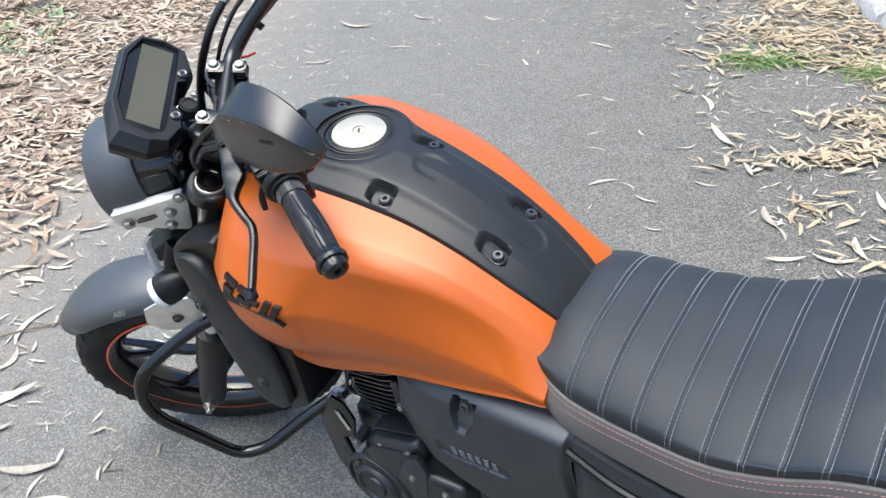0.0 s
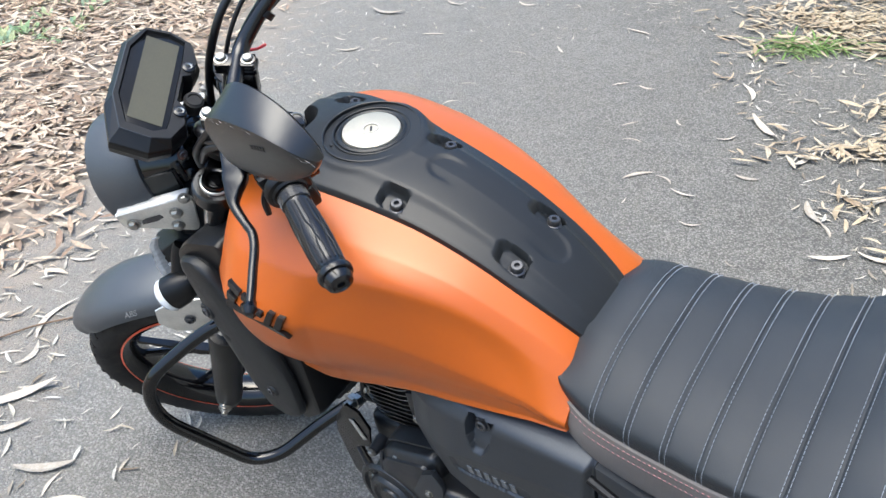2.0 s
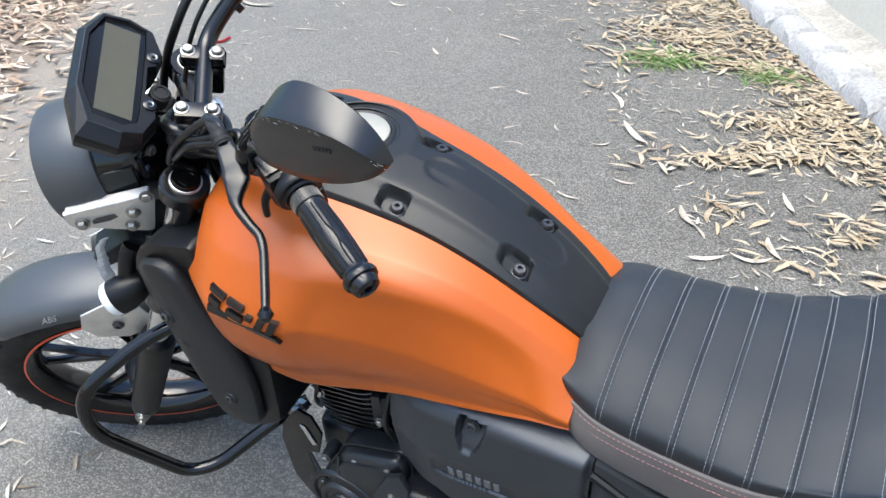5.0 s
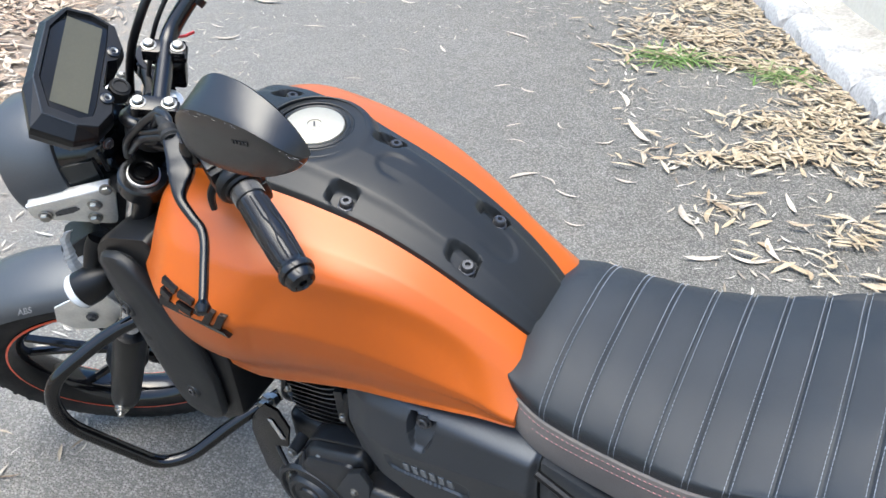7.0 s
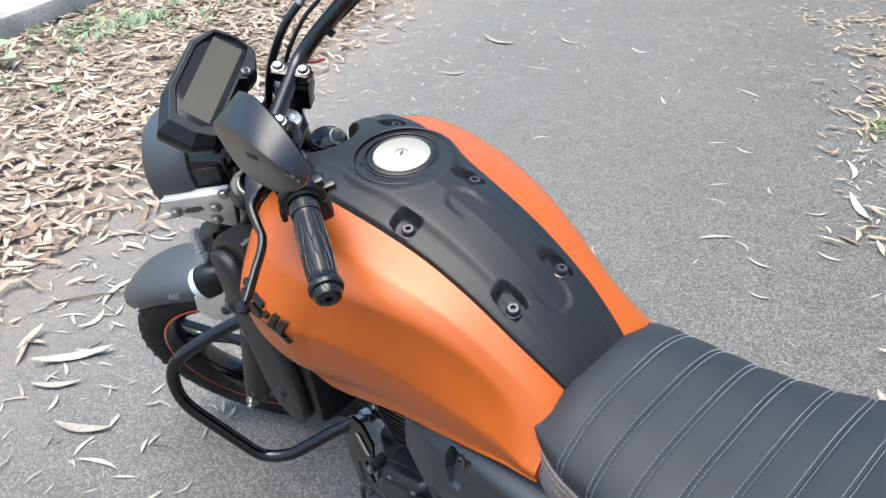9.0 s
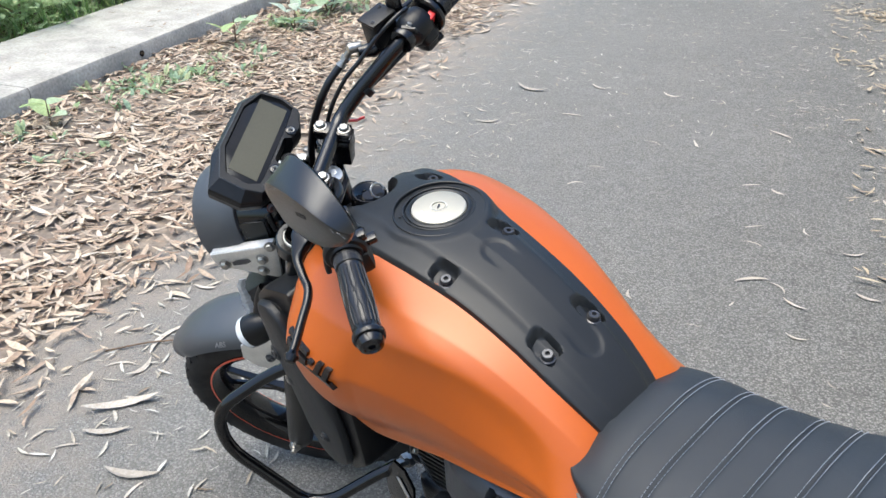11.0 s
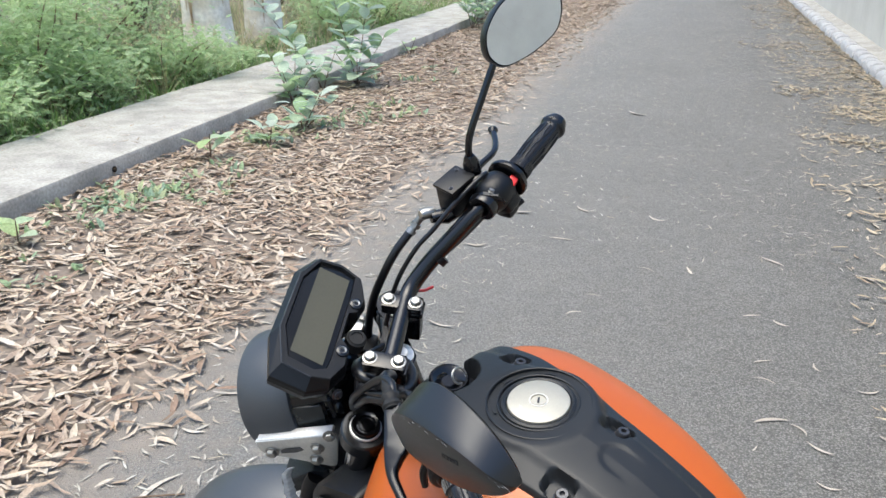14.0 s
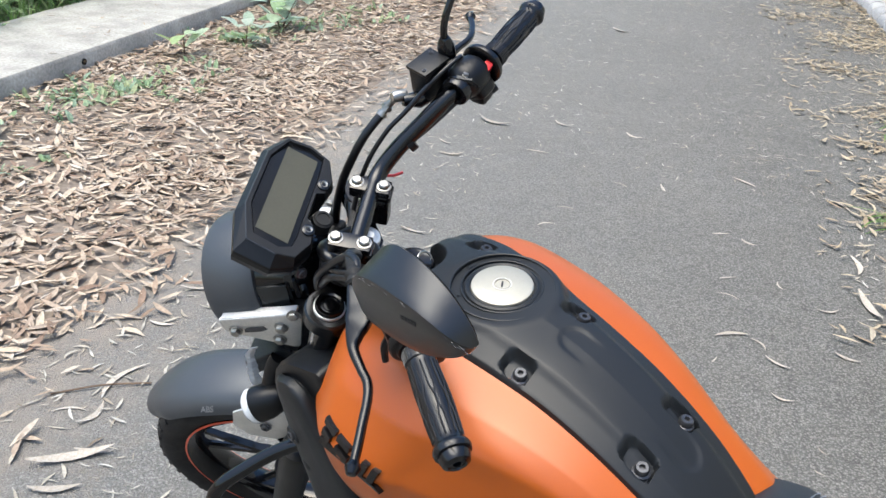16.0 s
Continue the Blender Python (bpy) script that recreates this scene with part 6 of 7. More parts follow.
# handlebar and its clamps
BAR = [V(-0.376, 0.023, 1.119), V(-0.268, 0.079, 1.127), V(-0.195, 0.115, 1.122), V(-0.120, 0.200, 1.062), V(-0.085, 0.232, 1.044), V(0.085, 0.232, 1.044), V(0.114, 0.203, 1.066), V(0.178, 0.108, 1.124), V(0.255, 0.064, 1.1225), V(0.338, 0.024, 1.122)]
bm = bmesh.new()
bend = rounded(BAR, 0.05, 6)
tube(bm, bend, [0.0110 + 0.0012 * (1 - smooth01(abs(p.x), 0.15, 0.21)) for p in bend], 16)
hbar = bpart("handlebar", bm, SATIN, "black steel handlebar", steer=True)
for x, lift in ((-0.052, 0.003), (0.058, -0.005)):
    lean = Euler((radians(17), 0, 0)).to_matrix()
    bm = bmesh.new()
    box(bm, (x, 0.236, 1.014 + lift), (0.026, 0.040, 0.052), lean, 0.005)
    box(bm, (x, 0.234, 1.046 + lift), (0.026, 0.060, 0.010), lean, 0.003)
    box(bm, (x, 0.233, 1.0535 + lift), (0.026, 0.058, 0.012), lean, 0.004)
    cl = bpart("bar_clamp", bm, SATIN, "black handlebar clamp with two silver bolts", steer=True)
    for dy in (-0.0185, 0.0185):
        sbolt(cl, (x, 0.232 + dy, 1.0590 + lift + dy * 0.30), (0, -0.29, 1), 0.0078, STEEL, steer=True)
bm = bmesh.new()
tube(bm, [V(0.122, 0.188, 1.066), V(0.128, 0.180, 1.070)], 0.0135, 14)
bpart("cable_tie", bm, PLASTIC, parent=hbar, steer=True)


def grip_at(a, b, name):
    """A rubber grip from a out to b, with ribs, flange and bar end."""
    d = (b - a).normalized()
    L = (b - a).length
    bm = bmesh.new()
    prof = [(0.0115, 0), (0.0175, 0.0005), (0.0175, 0.016), (0.0160, 0.017)]
    for k in range(12):
        prof.append((0.0158 + 0.0014 * math.sin(math.pi * k / 11), 0.020 + (L - 0.034) * k / 11))
    prof += [(0.0170, L - 0.012), (0.0195, L - 0.010), (0.0205, L - 0.006), (0.0195, L - 0.002), (0.0115, L)]
    lathe(bm, prof, a, d, 28)
    g = bpart(name, bm, GRIP, "black rubber grip with angular ridges", steer=True)
    side = d.orthogonal().normalized()
    other = d.cross(side)
    for k in range(9):
        bm = bmesh.new()
        for turn in (-1, 1):
            pts = []
            for t, sh in ((0.0, 0.26), (0.36, 0.26), (0.50, 0.02), (0.62, 0.02), (0.76, 0.26), (1.0, 0.26)):
                for dt in (0, 0.5):
                    ang = 2 * math.pi * k / 9 + turn * sh * 0.62
                    rr = 0.0163 + 0.0014 * math.sin(math.pi * t)
                    if dt == 0:
                        pts.append(a + d * (0.022 + (L - 0.040) * t) + (side * math.cos(ang) + other * math.sin(ang)) * rr)
            tube(bm, pts, 0.0011, 5)
        bpart("grip_ridge", bm, GRIP, parent=g, steer=True)
    bm = bmesh.new()
    for k in range(32):
        ang = 2 * math.pi * k / 32
        o2 = (side * math.cos(ang) + other * math.sin(ang)) * 0.0176
        tube(bm, [a + d * 0.001 + o2, a + d * 0.0155 + o2], 0.0007, 4)
    bpart("grip_collar", bm, GRIP, parent=g, steer=True)
    bm = bmesh.new()
    lathe(bm, [(0.0165, -0.001), (0.0165, 0.004), (0.0145, 0.009), (0.010, 0.0115), (0.0085, 0.0095), (0.0045, 0.0095), (0.0045, 0.006), (0, 0.006)], b, d, 24)
    bpart("bar_end", bm, SATIN, "black bar end", parent=g, steer=True)
    return g


grip_at(V(-0.262, 0.082, 1.1275), V(-0.376, 0.023, 1.119), "grip")
grip_at(V(0.236, 0.072, 1.1215), V(0.340, 0.0235, 1.122), "grip")

# left switch housing, clutch lever and perch
ld = (V(-0.376, 0.023, 1.119) - V(-0.262, 0.082, 1.1275)).normalized()
LT = Matrix(((-ld.x, ld.y, 0), (-ld.y, -ld.x, 0), (0, 0, 1)))
bm = bmesh.new()
box(bm, V(-0.229, 0.102, 1.122), (0.036, 0.050, 0.056), LT, 0.009, 2)
box(bm, V(-0.240, 0.082, 1.104), (0.040, 0.034, 0.034), LT, 0.008, 2)
lathe(bm, [(0, -0.020), (0.0215, -0.020), (0.0235, -0.012), (0.0275, -0.010), (0.0285, -0.006), (0.0285, -0.001), (0.0265, 0.002), (0.022, 0.003), (0.020, 0.006), (0, 0.006)], V(-0.256, 0.085, 1.128), ld, 32)
swl = bpart("left_switch", bm, PLASTIC, "black left switch housing with a pass switch", steer=True)
bm = bmesh.new()
box(bm, V(-0.228, 0.114, 1.1485), (0.032, 0.026, 0.010), LT, 0.003)
box(bm, V(-0.236, 0.066, 1.140), (0.014, 0.014, 0.012), LT, 0.003)
box(bm, V(-0.220, 0.070, 1.112), (0.014, 0.022, 0.010), LT, 0.003)
bpart("switch_buttons", bm, SATIN, parent=swl, steer=True)
txt = bpy.data.curves.new("word", "FONT")
txt.body, txt.size, txt.extrude = "PASS", 0.0055, 0.0002
txt.align_x = txt.align_y = "CENTER"
tmp = bpy.data.objects.new("word", txt)
scene.collection.objects.link(tmp)
me = bpy.data.meshes.new_from_object(tmp.evaluated_get(bpy.context.evaluated_depsgraph_get()))
bpy.data.objects.remove(tmp)
bm = bmesh.new()
bm.from_mesh(me)
bm.transform(Matrix.Translation((-0.228, 0.114, 1.1537)) @ LT.to_4x4() @ pose(0, 0, 0, 0, 0, -90))
bpart("print_pass", bm, MARK, "white printed word", parent=swl, steer=True, smooth=False)
bm = bmesh.new()
box(bm, V(-0.200, 0.114, 1.122), (0.022, 0.040, 0.036), LT, 0.006)
box(bm, V(-0.196, 0.142, 1.126), (0.030, 0.040, 0.016), LT, 0.005)
lathe(bm, [(0, -0.012), (0.0075, -0.012), (0.0075, 0.010), (0.006, 0.012), (0, 0.012)], (-0.204, 0.146, 1.126), (0, 0, 1), 12)
perch = bpart("clutch_perch", bm, SATIN, "black clutch lever perch", steer=True)
sbolt(perch, (-0.204, 0.146, 1.138), (0, 0, 1), 0.0055, BOLT, steer=True)
# lever: a flat broad blade that narrows into a dog-legged finger bar; centre, half width, half thickness
bm = bmesh.new()
LEVER = [(-0.170, 0.172, 1.127, 0.009, 0.007), (-0.184, 0.169, 1.127, 0.011, 0.007), (-0.205, 0.161, 1.126, 0.0145, 0.006), (-0.224, 0.158, 1.125, 0.0150, 0.006), (-0.240, 0.160, 1.121, 0.0095, 0.0055), (-0.256, 0.159, 1.116, 0.0062, 0.0055),
         (-0.278, 0.146, 1.110, 0.0054, 0.0050), (-0.293, 0.136, 1.108, 0.0054, 0.0050), (-0.312, 0.132, 1.106, 0.0052, 0.0048), (-0.340, 0.131, 1.105, 0.0050, 0.0048), (-0.365, 0.131, 1.102, 0.0050, 0.0048), (-0.384, 0.131, 1.101, 0.0046, 0.0044)]
line = spline([V(*p[:3]) for p in LEVER], 5)
rows = []
n = len(line) - 1
for k, p in enumerate(line):
    f = k / 5
    q0, q1 = LEVER[min(len(LEVER) - 1, int(f))], LEVER[min(len(LEVER) - 1, int(f) + 1)]
    wide, thick = q0[3] + (q1[3] - q0[3]) * (f - int(f)), q0[4] + (q1[4] - q0[4]) * (f - int(f))
    d = (line[min(k + 1, n)] - line[max(k - 1, 0)]).normalized()
    sd = V(0, 0, 1).cross(d).normalized()
    up = d.cross(sd)
    flat = 0.8 - 0.5 * smooth01(wide, 0.006, 0.010)
    crown = [(math.copysign(abs(math.cos(a)) ** flat, math.cos(a)), math.copysign(abs(math.sin(a)) ** flat, math.sin(a))) for a in (2 * math.pi * (q + 0.5) / 16 for q in range(16))]
    rows.append([p + sd * wide * u + up * thick * 1.25 * w for u, w in crown])
vs = grid(bm, rows, close=True)
bm.faces.new(vs[0][::-1])
bm.faces.new(vs[-1])
lathe(bm, [(0, -0.009), (0.0055, -0.0075), (0.009, 0), (0.0055, 0.0075), (0, 0.009)], (-0.388, 0.131, 1.101), (1, 0, 0), 16)
bpart("clutch_lever", bm, LEVERMAT, "black clutch lever with a broad root and a ball end", parent=perch, steer=True)
bm = bmesh.new()
boot = [V(-0.178, 0.171, 1.129), V(-0.166, 0.176, 1.130), V(-0.152, 0.182, 1.129), V(-0.142, 0.188, 1.125)]
line = spline(boot, 5)
tube(bm, line, [0.0105 + (0.0022 if k in (2, 3, 6, 7) else 0) - 0.00022 * k for k in range(len(line))], 14)
bpart("cable_boot", bm, RUBBER, "ringed rubber boot of the clutch cable", parent=perch, steer=True)
# clutch cable and switch wires that loop under the bar clamp
for pts, r, nm in (([(-0.161, 0.1747, 1.130), (-0.1432, 0.180, 1.131), (-0.1315, 0.1927, 1.126), (-0.1243, 0.211, 1.112), (-0.1194, 0.2296, 1.095), (-0.110, 0.262, 1.060), (-0.090, 0.285, 1.010)], 0.0052, "clutch_cable"),
                   ([(-0.150, 0.172, 1.104), (-0.1402, 0.1822, 1.108), (-0.1349, 0.2008, 1.100), (-0.1257, 0.2219, 1.090), (-0.1117, 0.2402, 1.080), (-0.085, 0.262, 1.050), (-0.060, 0.275, 1.010)], 0.0046, "switch_wire"),
                   ([(-0.171, 0.1576, 1.112), (-0.1545, 0.1577, 1.118), (-0.1444, 0.1678, 1.112), (-0.1429, 0.1908, 1.098), (-0.130, 0.2199, 1.085), (-0.1231, 0.2393, 1.073), (-0.100, 0.270, 1.030)], 0.0055, "switch_wire")):
    bm = bmesh.new()
    tube(bm, spline([V(*p) for p in pts], 6), r, 10)
    bpart(nm, bm, CABLE, "dark grey cable sheath", steer=True)
bm = bmesh.new()
line = spline([V(-0.226, 0.124, 1.105), V(-0.236, 0.134, 1.092), V(-0.243, 0.136, 1.074)], 5)
tube(bm, line, [0.006 - 0.0002 * k for k in range(len(line))], 8)
bpart("flash_trigger", bm, PLASTIC, parent=swl, steer=True)

# right switch housing with the red stop switch, brake reservoir and lever
rd = (V(0.336, 0.025, 1.122) - V(0.225, 0.077, 1.122)).normalized()
RT = Matrix(((rd.x, -rd.y, 0), (rd.y, rd.x, 0), (0, 0, 1)))
bm = bmesh.new()
lathe(bm, [(0, -0.006), (0.019, -0.006), (0.0235, -0.001), (0.0262, 0.006), (0.0268, 0.016), (0.0262, 0.030), (0.0235, 0.036), (0, 0.036)], V(0.180, 0.1055, 1.1235), rd, 32)
box(bm, V(0.197, 0.090, 1.110), (0.036, 0.036, 0.040), RT @ Euler((radians(-20), 0, 0)).to_matrix(), 0.010, 3)
box(bm, V(0.192, 0.086, 1.095), (0.026, 0.026, 0.020), RT, 0.006, 2)
swr = bpart("right_switch", bm, PLASTIC, "black rounded right switch housing", steer=True)
bm = bmesh.new()
lathe(bm, [(0.012, -0.004), (0.027, -0.004), (0.0312, -0.001), (0.0318, 0.003), (0.0305, 0.0065), (0.024, 0.008), (0.0195, 0.013), (0.012, 0.013)], V(0.222, 0.0842, 1.1225), rd, 36, closed=True)
bpart("throttle_flange", bm, SATIN, parent=swr, steer=True)
bm = bmesh.new()
box(bm, V(0.2085, 0.0775, 1.1215), (0.0165, 0.012, 0.030), RT @ Euler((radians(30), radians(-8), 0)).to_matrix(), 0.0022)
bpart("stop_switch", bm, REDSW, "red engine stop switch", parent=swr, steer=True)
bm = bmesh.new()
tube(bm, rounded([V(0.196, 0.086, 1.094), V(0.203, 0.078, 1.087), V(0.213, 0.068, 1.089)], 0.006, 4), [0.006] * 7 + [0.0048, 0.0042], 10)
bpart("starter_button", bm, PLASTIC, parent=swr, steer=True)
bm = bmesh.new()
tube(bm, [V(0.176, 0.121, 1.134), V(0.172, 0.107, 1.140), V(0.173, 0.091, 1.134), V(0.176, 0.084, 1.120)], 0.006, 8)
lathe(bm, [(0.0115, -0.006), (0.0195, -0.006), (0.0205, -0.003), (0.0205, 0.007), (0.0190, 0.010), (0.0115, 0.010)], V(0.167, 0.1115, 1.1225), rd, 28, closed=True)
clip = bpart("brake_clamp", bm, SATIN, "black clamp of the brake master cylinder", steer=True)
sbolt(clip, V(0.1765, 0.0965, 1.1415), (0.1, -0.5, 1), 0.0045, STEEL, steer=True)
bm = bmesh.new()
RM = Matrix.Translation((0.190, 0.153, 1.130)) @ RT.to_4x4() @ pose(0, 0, 0, 6, 3, -8)
box(bm, RM @ V(0, 0, 0.002), (0.045, 0.034, 0.044), RM.to_3x3(), 0.004)
box(bm, RM @ V(0.002, 0.0, -0.022), (0.036, 0.026, 0.016), RM.to_3x3(), 0.004)
res = bpart("brake_reservoir", bm, PLASTIC, "square black brake fluid reservoir", steer=True)
bm = bmesh.new()
box(bm, RM @ V(0, 0, 0.0262), (0.049, 0.038, 0.0055), RM.to_3x3(), 0.0016)
lid = bpart("lid", bm, PLASTIC, "black reservoir lid with two screws", parent=res, steer=True)
for dx, dy in ((-0.017, -0.010), (0.017, 0.010)):
    sbolt(lid, RM @ V(dx, dy, 0.0282), (0, 0, 1), 0.0030, steer=True)
bm = bmesh.new()
tube(bm, [V(0.160, 0.190, 1.116), V(0.170, 0.172, 1.108), V(0.196, 0.138, 1.112), V(0.215, 0.115, 1.116)], [0.008, 0.0125, 0.0125, 0.012], 14)
box(bm, V(0.205, 0.118, 1.118), (0.030, 0.034, 0.026), RT, 0.006)
mc = bpart("master_cylinder", bm, SATIN, "black brake master cylinder", steer=True)
bm = bmesh.new()
line = spline([V(0.196, 0.148, 1.116), V(0.235, 0.150, 1.115), V(0.275, 0.135, 1.110), V(0.310, 0.120, 1.104), V(0.345, 0.122, 1.098), V(0.374, 0.130, 1.095)], 6)
tube(bm, line, [0.010 - 0.005 * min(1, k / 14) for k in range(len(line))], 12)
lathe(bm, [(0, -0.0085), (0.005, -0.007), (0.0085, 0), (0.005, 0.007), (0, 0.0085)], (0.379, 0.131, 1.095), (1, 0, 0), 16)
bpart("brake_lever", bm, SATIN, "black brake lever with a ball end", parent=mc, steer=True)
bm = bmesh.new()
lathe(bm, [(0, -0.012), (0.0085, -0.012), (0.0085, 0.006), (0.0065, 0.010), (0, 0.011)], V(0.163, 0.196, 1.122), (-0.5, 0.6, 0.3), 12)
bpart("banjo_bolt", bm, STEEL, "silver banjo bolt", parent=mc, steer=True)

# hose, cables and wiring
hoses = [
    ([V(-0.142, 0.188, 1.125), V(-0.124, 0.196, 1.120), V(-0.104, 0.202, 1.098), V(-0.080, 0.216, 1.062), V(-0.066, 0.246, 1.036), V(-0.068, 0.276, 1.022), V(-0.03, 0.29, 1.0)], 0.0068, "wrapped_cable"),
    ([V(-0.150, 0.160, 1.100), V(-0.120, 0.190, 1.078), V(-0.096, 0.206, 1.052), V(-0.084, 0.222, 1.038), V(-0.088, 0.242, 1.030), V(-0.062, 0.268, 1.024), V(-0.02, 0.275, 1.005)], 0.0092, "wrapped_cable"),
    ([V(-0.090, 0.214, 1.036), V(-0.066, 0.206, 1.020), V(-0.034, 0.212, 1.012), V(-0.012, 0.235, 1.008), V(-0.02, 0.27, 1.0)], 0.0075, "wrapped_cable"),
    ([V(0.150, 0.222, 1.103), V(0.128, 0.246, 1.086), V(0.112, 0.270, 1.058), V(0.100, 0.300, 1.012), V(0.090, 0.330, 0.94), V(0.07, 0.36, 0.82)], 0.0066, "brake_hose"),
    ([V(0.212, 0.108, 1.146), V(0.196, 0.117, 1.149), V(0.164, 0.147, 1.139), V(0.139, 0.182, 1.114), V(0.121, 0.212, 1.094), V(0.100, 0.246, 1.056), V(0.082, 0.270, 1.012), V(0.055, 0.285, 0.96), V(0.03, 0.26, 0.88)], 0.0036, "throttle_cable"),
    ([V(0.200, 0.100, 1.100), V(0.152, 0.150, 1.080), V(0.115, 0.206, 1.052), V(0.070, 0.250, 1.015), V(0.03, 0.26, 0.95)], 0.0036, "switch_wire"),
    ([V(-0.144, 0.187, 1.126), V(-0.130, 0.198, 1.115), V(-0.116, 0.225, 1.075), V(-0.085, 0.270, 1.035), V(-0.02, 0.285, 1.02), V(0.03, 0.275, 0.99)], 0.0052, "clutch_cable"),
    ([V(-0.200, 0.090, 1.105), V(-0.150, 0.150, 1.078), V(-0.115, 0.205, 1.040), V(-0.070, 0.262, 1.018), V(0.0, 0.285, 1.005)], 0.0065, "switch_wire"),
    ([V(-0.066, 0.240, 1.020), V(-0.055, 0.275, 1.035), V(-0.02, 0.290, 1.015), V(0.02, 0.270, 0.98)], 0.0085, "wire_loop"),
    ([V(-0.080, 0.222, 1.030), V(-0.074, 0.248, 1.026), V(-0.052, 0.285, 1.008), V(-0.02, 0.285, 0.985)], 0.0075, "wire_loop"),
]
for pts, r, nm in hoses:
    bm = bmesh.new()
    tube(bm, spline(pts, 8), r, 10)
    bpart(nm, bm, CABLE, steer=True)
bm = bmesh.new()
tube(bm, spline([V(0.163, 0.197, 1.122), V(0.161, 0.206, 1.116), V(0.156, 0.215, 1.108), V(0.148, 0.224, 1.101)], 4), 0.0056, 10)
tube(bm, [V(0.1575, 0.2125, 1.1105), V(0.1545, 0.217, 1.1065)], 0.0082, 6)
tube(bm, [V(0.1515, 0.2205, 1.1035), V(0.1475, 0.2245, 1.1005)], 0.0078, 10)
bpart("hose_fitting", bm, STEEL, "silver hose fitting", steer=True)
bm = bmesh.new()
lathe(bm, [(0, 0), (0.030, 0), (0.034, 0.006), (0.032, 0.02), (0.02, 0.03), (0, 0.03)], V(-0.045, 0.262, 0.992), (0, -0.4, 1), 24)
bpart("rubber_boot", bm, RUBBER, steer=True)
bm = bmesh.new()
tube(bm, [V(0.098, 0.232, 1.030), V(0.106, 0.216, 1.022), V(0.116, 0.206, 1.018)], 0.0022, 6)
bpart("red_tag", bm, REDSW, "small red thread tied to the bar", steer=True)


# mirrors
def mirror(stem, centre, face, along, shape):
    """stem: points from perch to head; face: the way the glass looks; along: the head's longer axis."""
    bm = bmesh.new()
    tube(bm, spline(stem, 6), 0.0052, 12)
    lathe(bm, [(0, -0.004), (0.0125, -0.004), (0.0125, 0.012), (0.009, 0.022), (0.0065, 0.026), (0, 0.026)], stem[0], stem[1] - stem[0], 16)
    mir = bpart("mirror", bm, GLOSS, "black rear-view mirror with a scuffed shell", steer=True)
    z = V(*face).normalized()
    x = V(*along)
    x = (x - z * x.dot(z)).normalized()
    yv = z.cross(x)
    M = Matrix.Translation(centre) @ Matrix(((x.x, yv.x, z.x, 0), (x.y, yv.y, z.y, 0), (x.z, yv.z, z.z, 0), (0, 0, 0, 1)))
    loop = spline([V(a, b, 0) for a, b in shape + shape[:1]], 4)[:-1]
    mid = sum(loop, V(0, 0, 0)) / len(loop)
    bm = bmesh.new()
    rows = []
    for g, d in ((0.955, 0.0), (0.985, 0.0015), (1.0, -0.002), (1.0, -0.010), (0.975, -0.019), (0.93, -0.026), (0.85, -0.031), (0.65, -0.038), (0.40, -0.042), (0.15, -0.044)):
        rows.append([M @ (mid + (p - mid) * g + V(0, 0, d)) for p in loop])
    vs = grid(bm, rows, close=True)
    bm.faces.new(vs[-1])
    bm.faces.new(vs[0][::-1])
    shell = bpart("mirror_shell", bm, PLASTIC, parent=mir, steer=True)
    bm = bmesh.new()
    grid_rows = [[M @ (mid + (p - mid) * g + V(0, 0, 0.0012 + 0.002 * (1 - g * g))) for p in loop] for g in (0.95, 0.6, 0.25)]
    vs = grid(bm, grid_rows, close=True)
    bm.faces.new(vs[-1])
    bpart("glass", bm, MIRROR, "dusty mirror glass", parent=mir, steer=True)
    return mir, M


mirror([V(0.216, 0.128, 1.150), V(0.219, 0.127, 1.180), V(0.230, 0.120, 1.205), V(0.258, 0.098, 1.243), V(0.285, 0.078, 1.276)], V(0.351, 0.034, 1.293), (-0.70, -0.58, 0.40), (0.141, -0.081, 0.029),
       [(0.0584, 0.0233), (0.0652, 0.004), (0.0589, -0.0176), (0.0386, -0.0349), (0.0177, -0.0407), (-0.0163, -0.0373), (-0.0457, -0.0293), (-0.0666, -0.0192), (-0.0744, -0.0052), (-0.074, 0.011), (-0.0614, 0.0292), (-0.0436, 0.0399), (-0.016, 0.047), (0.0124, 0.0454), (0.0395, 0.0357)])

# the left mirror: a pointed shell with a hard ridge, seen from behind
MZ = V(0.7763, -0.6010, -0.1903)
MX = V(-0.6119, -0.7909, 0.0017)
MY = MZ.cross(MX) * -1
MM = Matrix.Translation((-0.299, 0.050, 1.340)) @ Matrix(((MX.x, MY.x, MZ.x, 0), (MX.y, MY.y, MZ.y, 0), (MX.z, MY.z, MZ.z, 0), (0, 0, 0, 1)))
bm = bmesh.new()
tube(bm, spline([V(-0.210, 0.140, 1.140), V(-0.213, 0.138, 1.170), V(-0.224, 0.128, 1.195), V(-0.246, 0.108, 1.235), V(-0.272, 0.082, 1.285)], 6), 0.0052, 12)
lathe(bm, [(0, -0.004), (0.0125, -0.004), (0.0125, 0.012), (0.009, 0.022), (0.0065, 0.026), (0, 0.026)], V(-0.210, 0.140, 1.138), (0, 0, 1), 16)
mil = bpart("mirror", bm, GLOSS, "black rear-view mirror with a scuffed shell", steer=True)
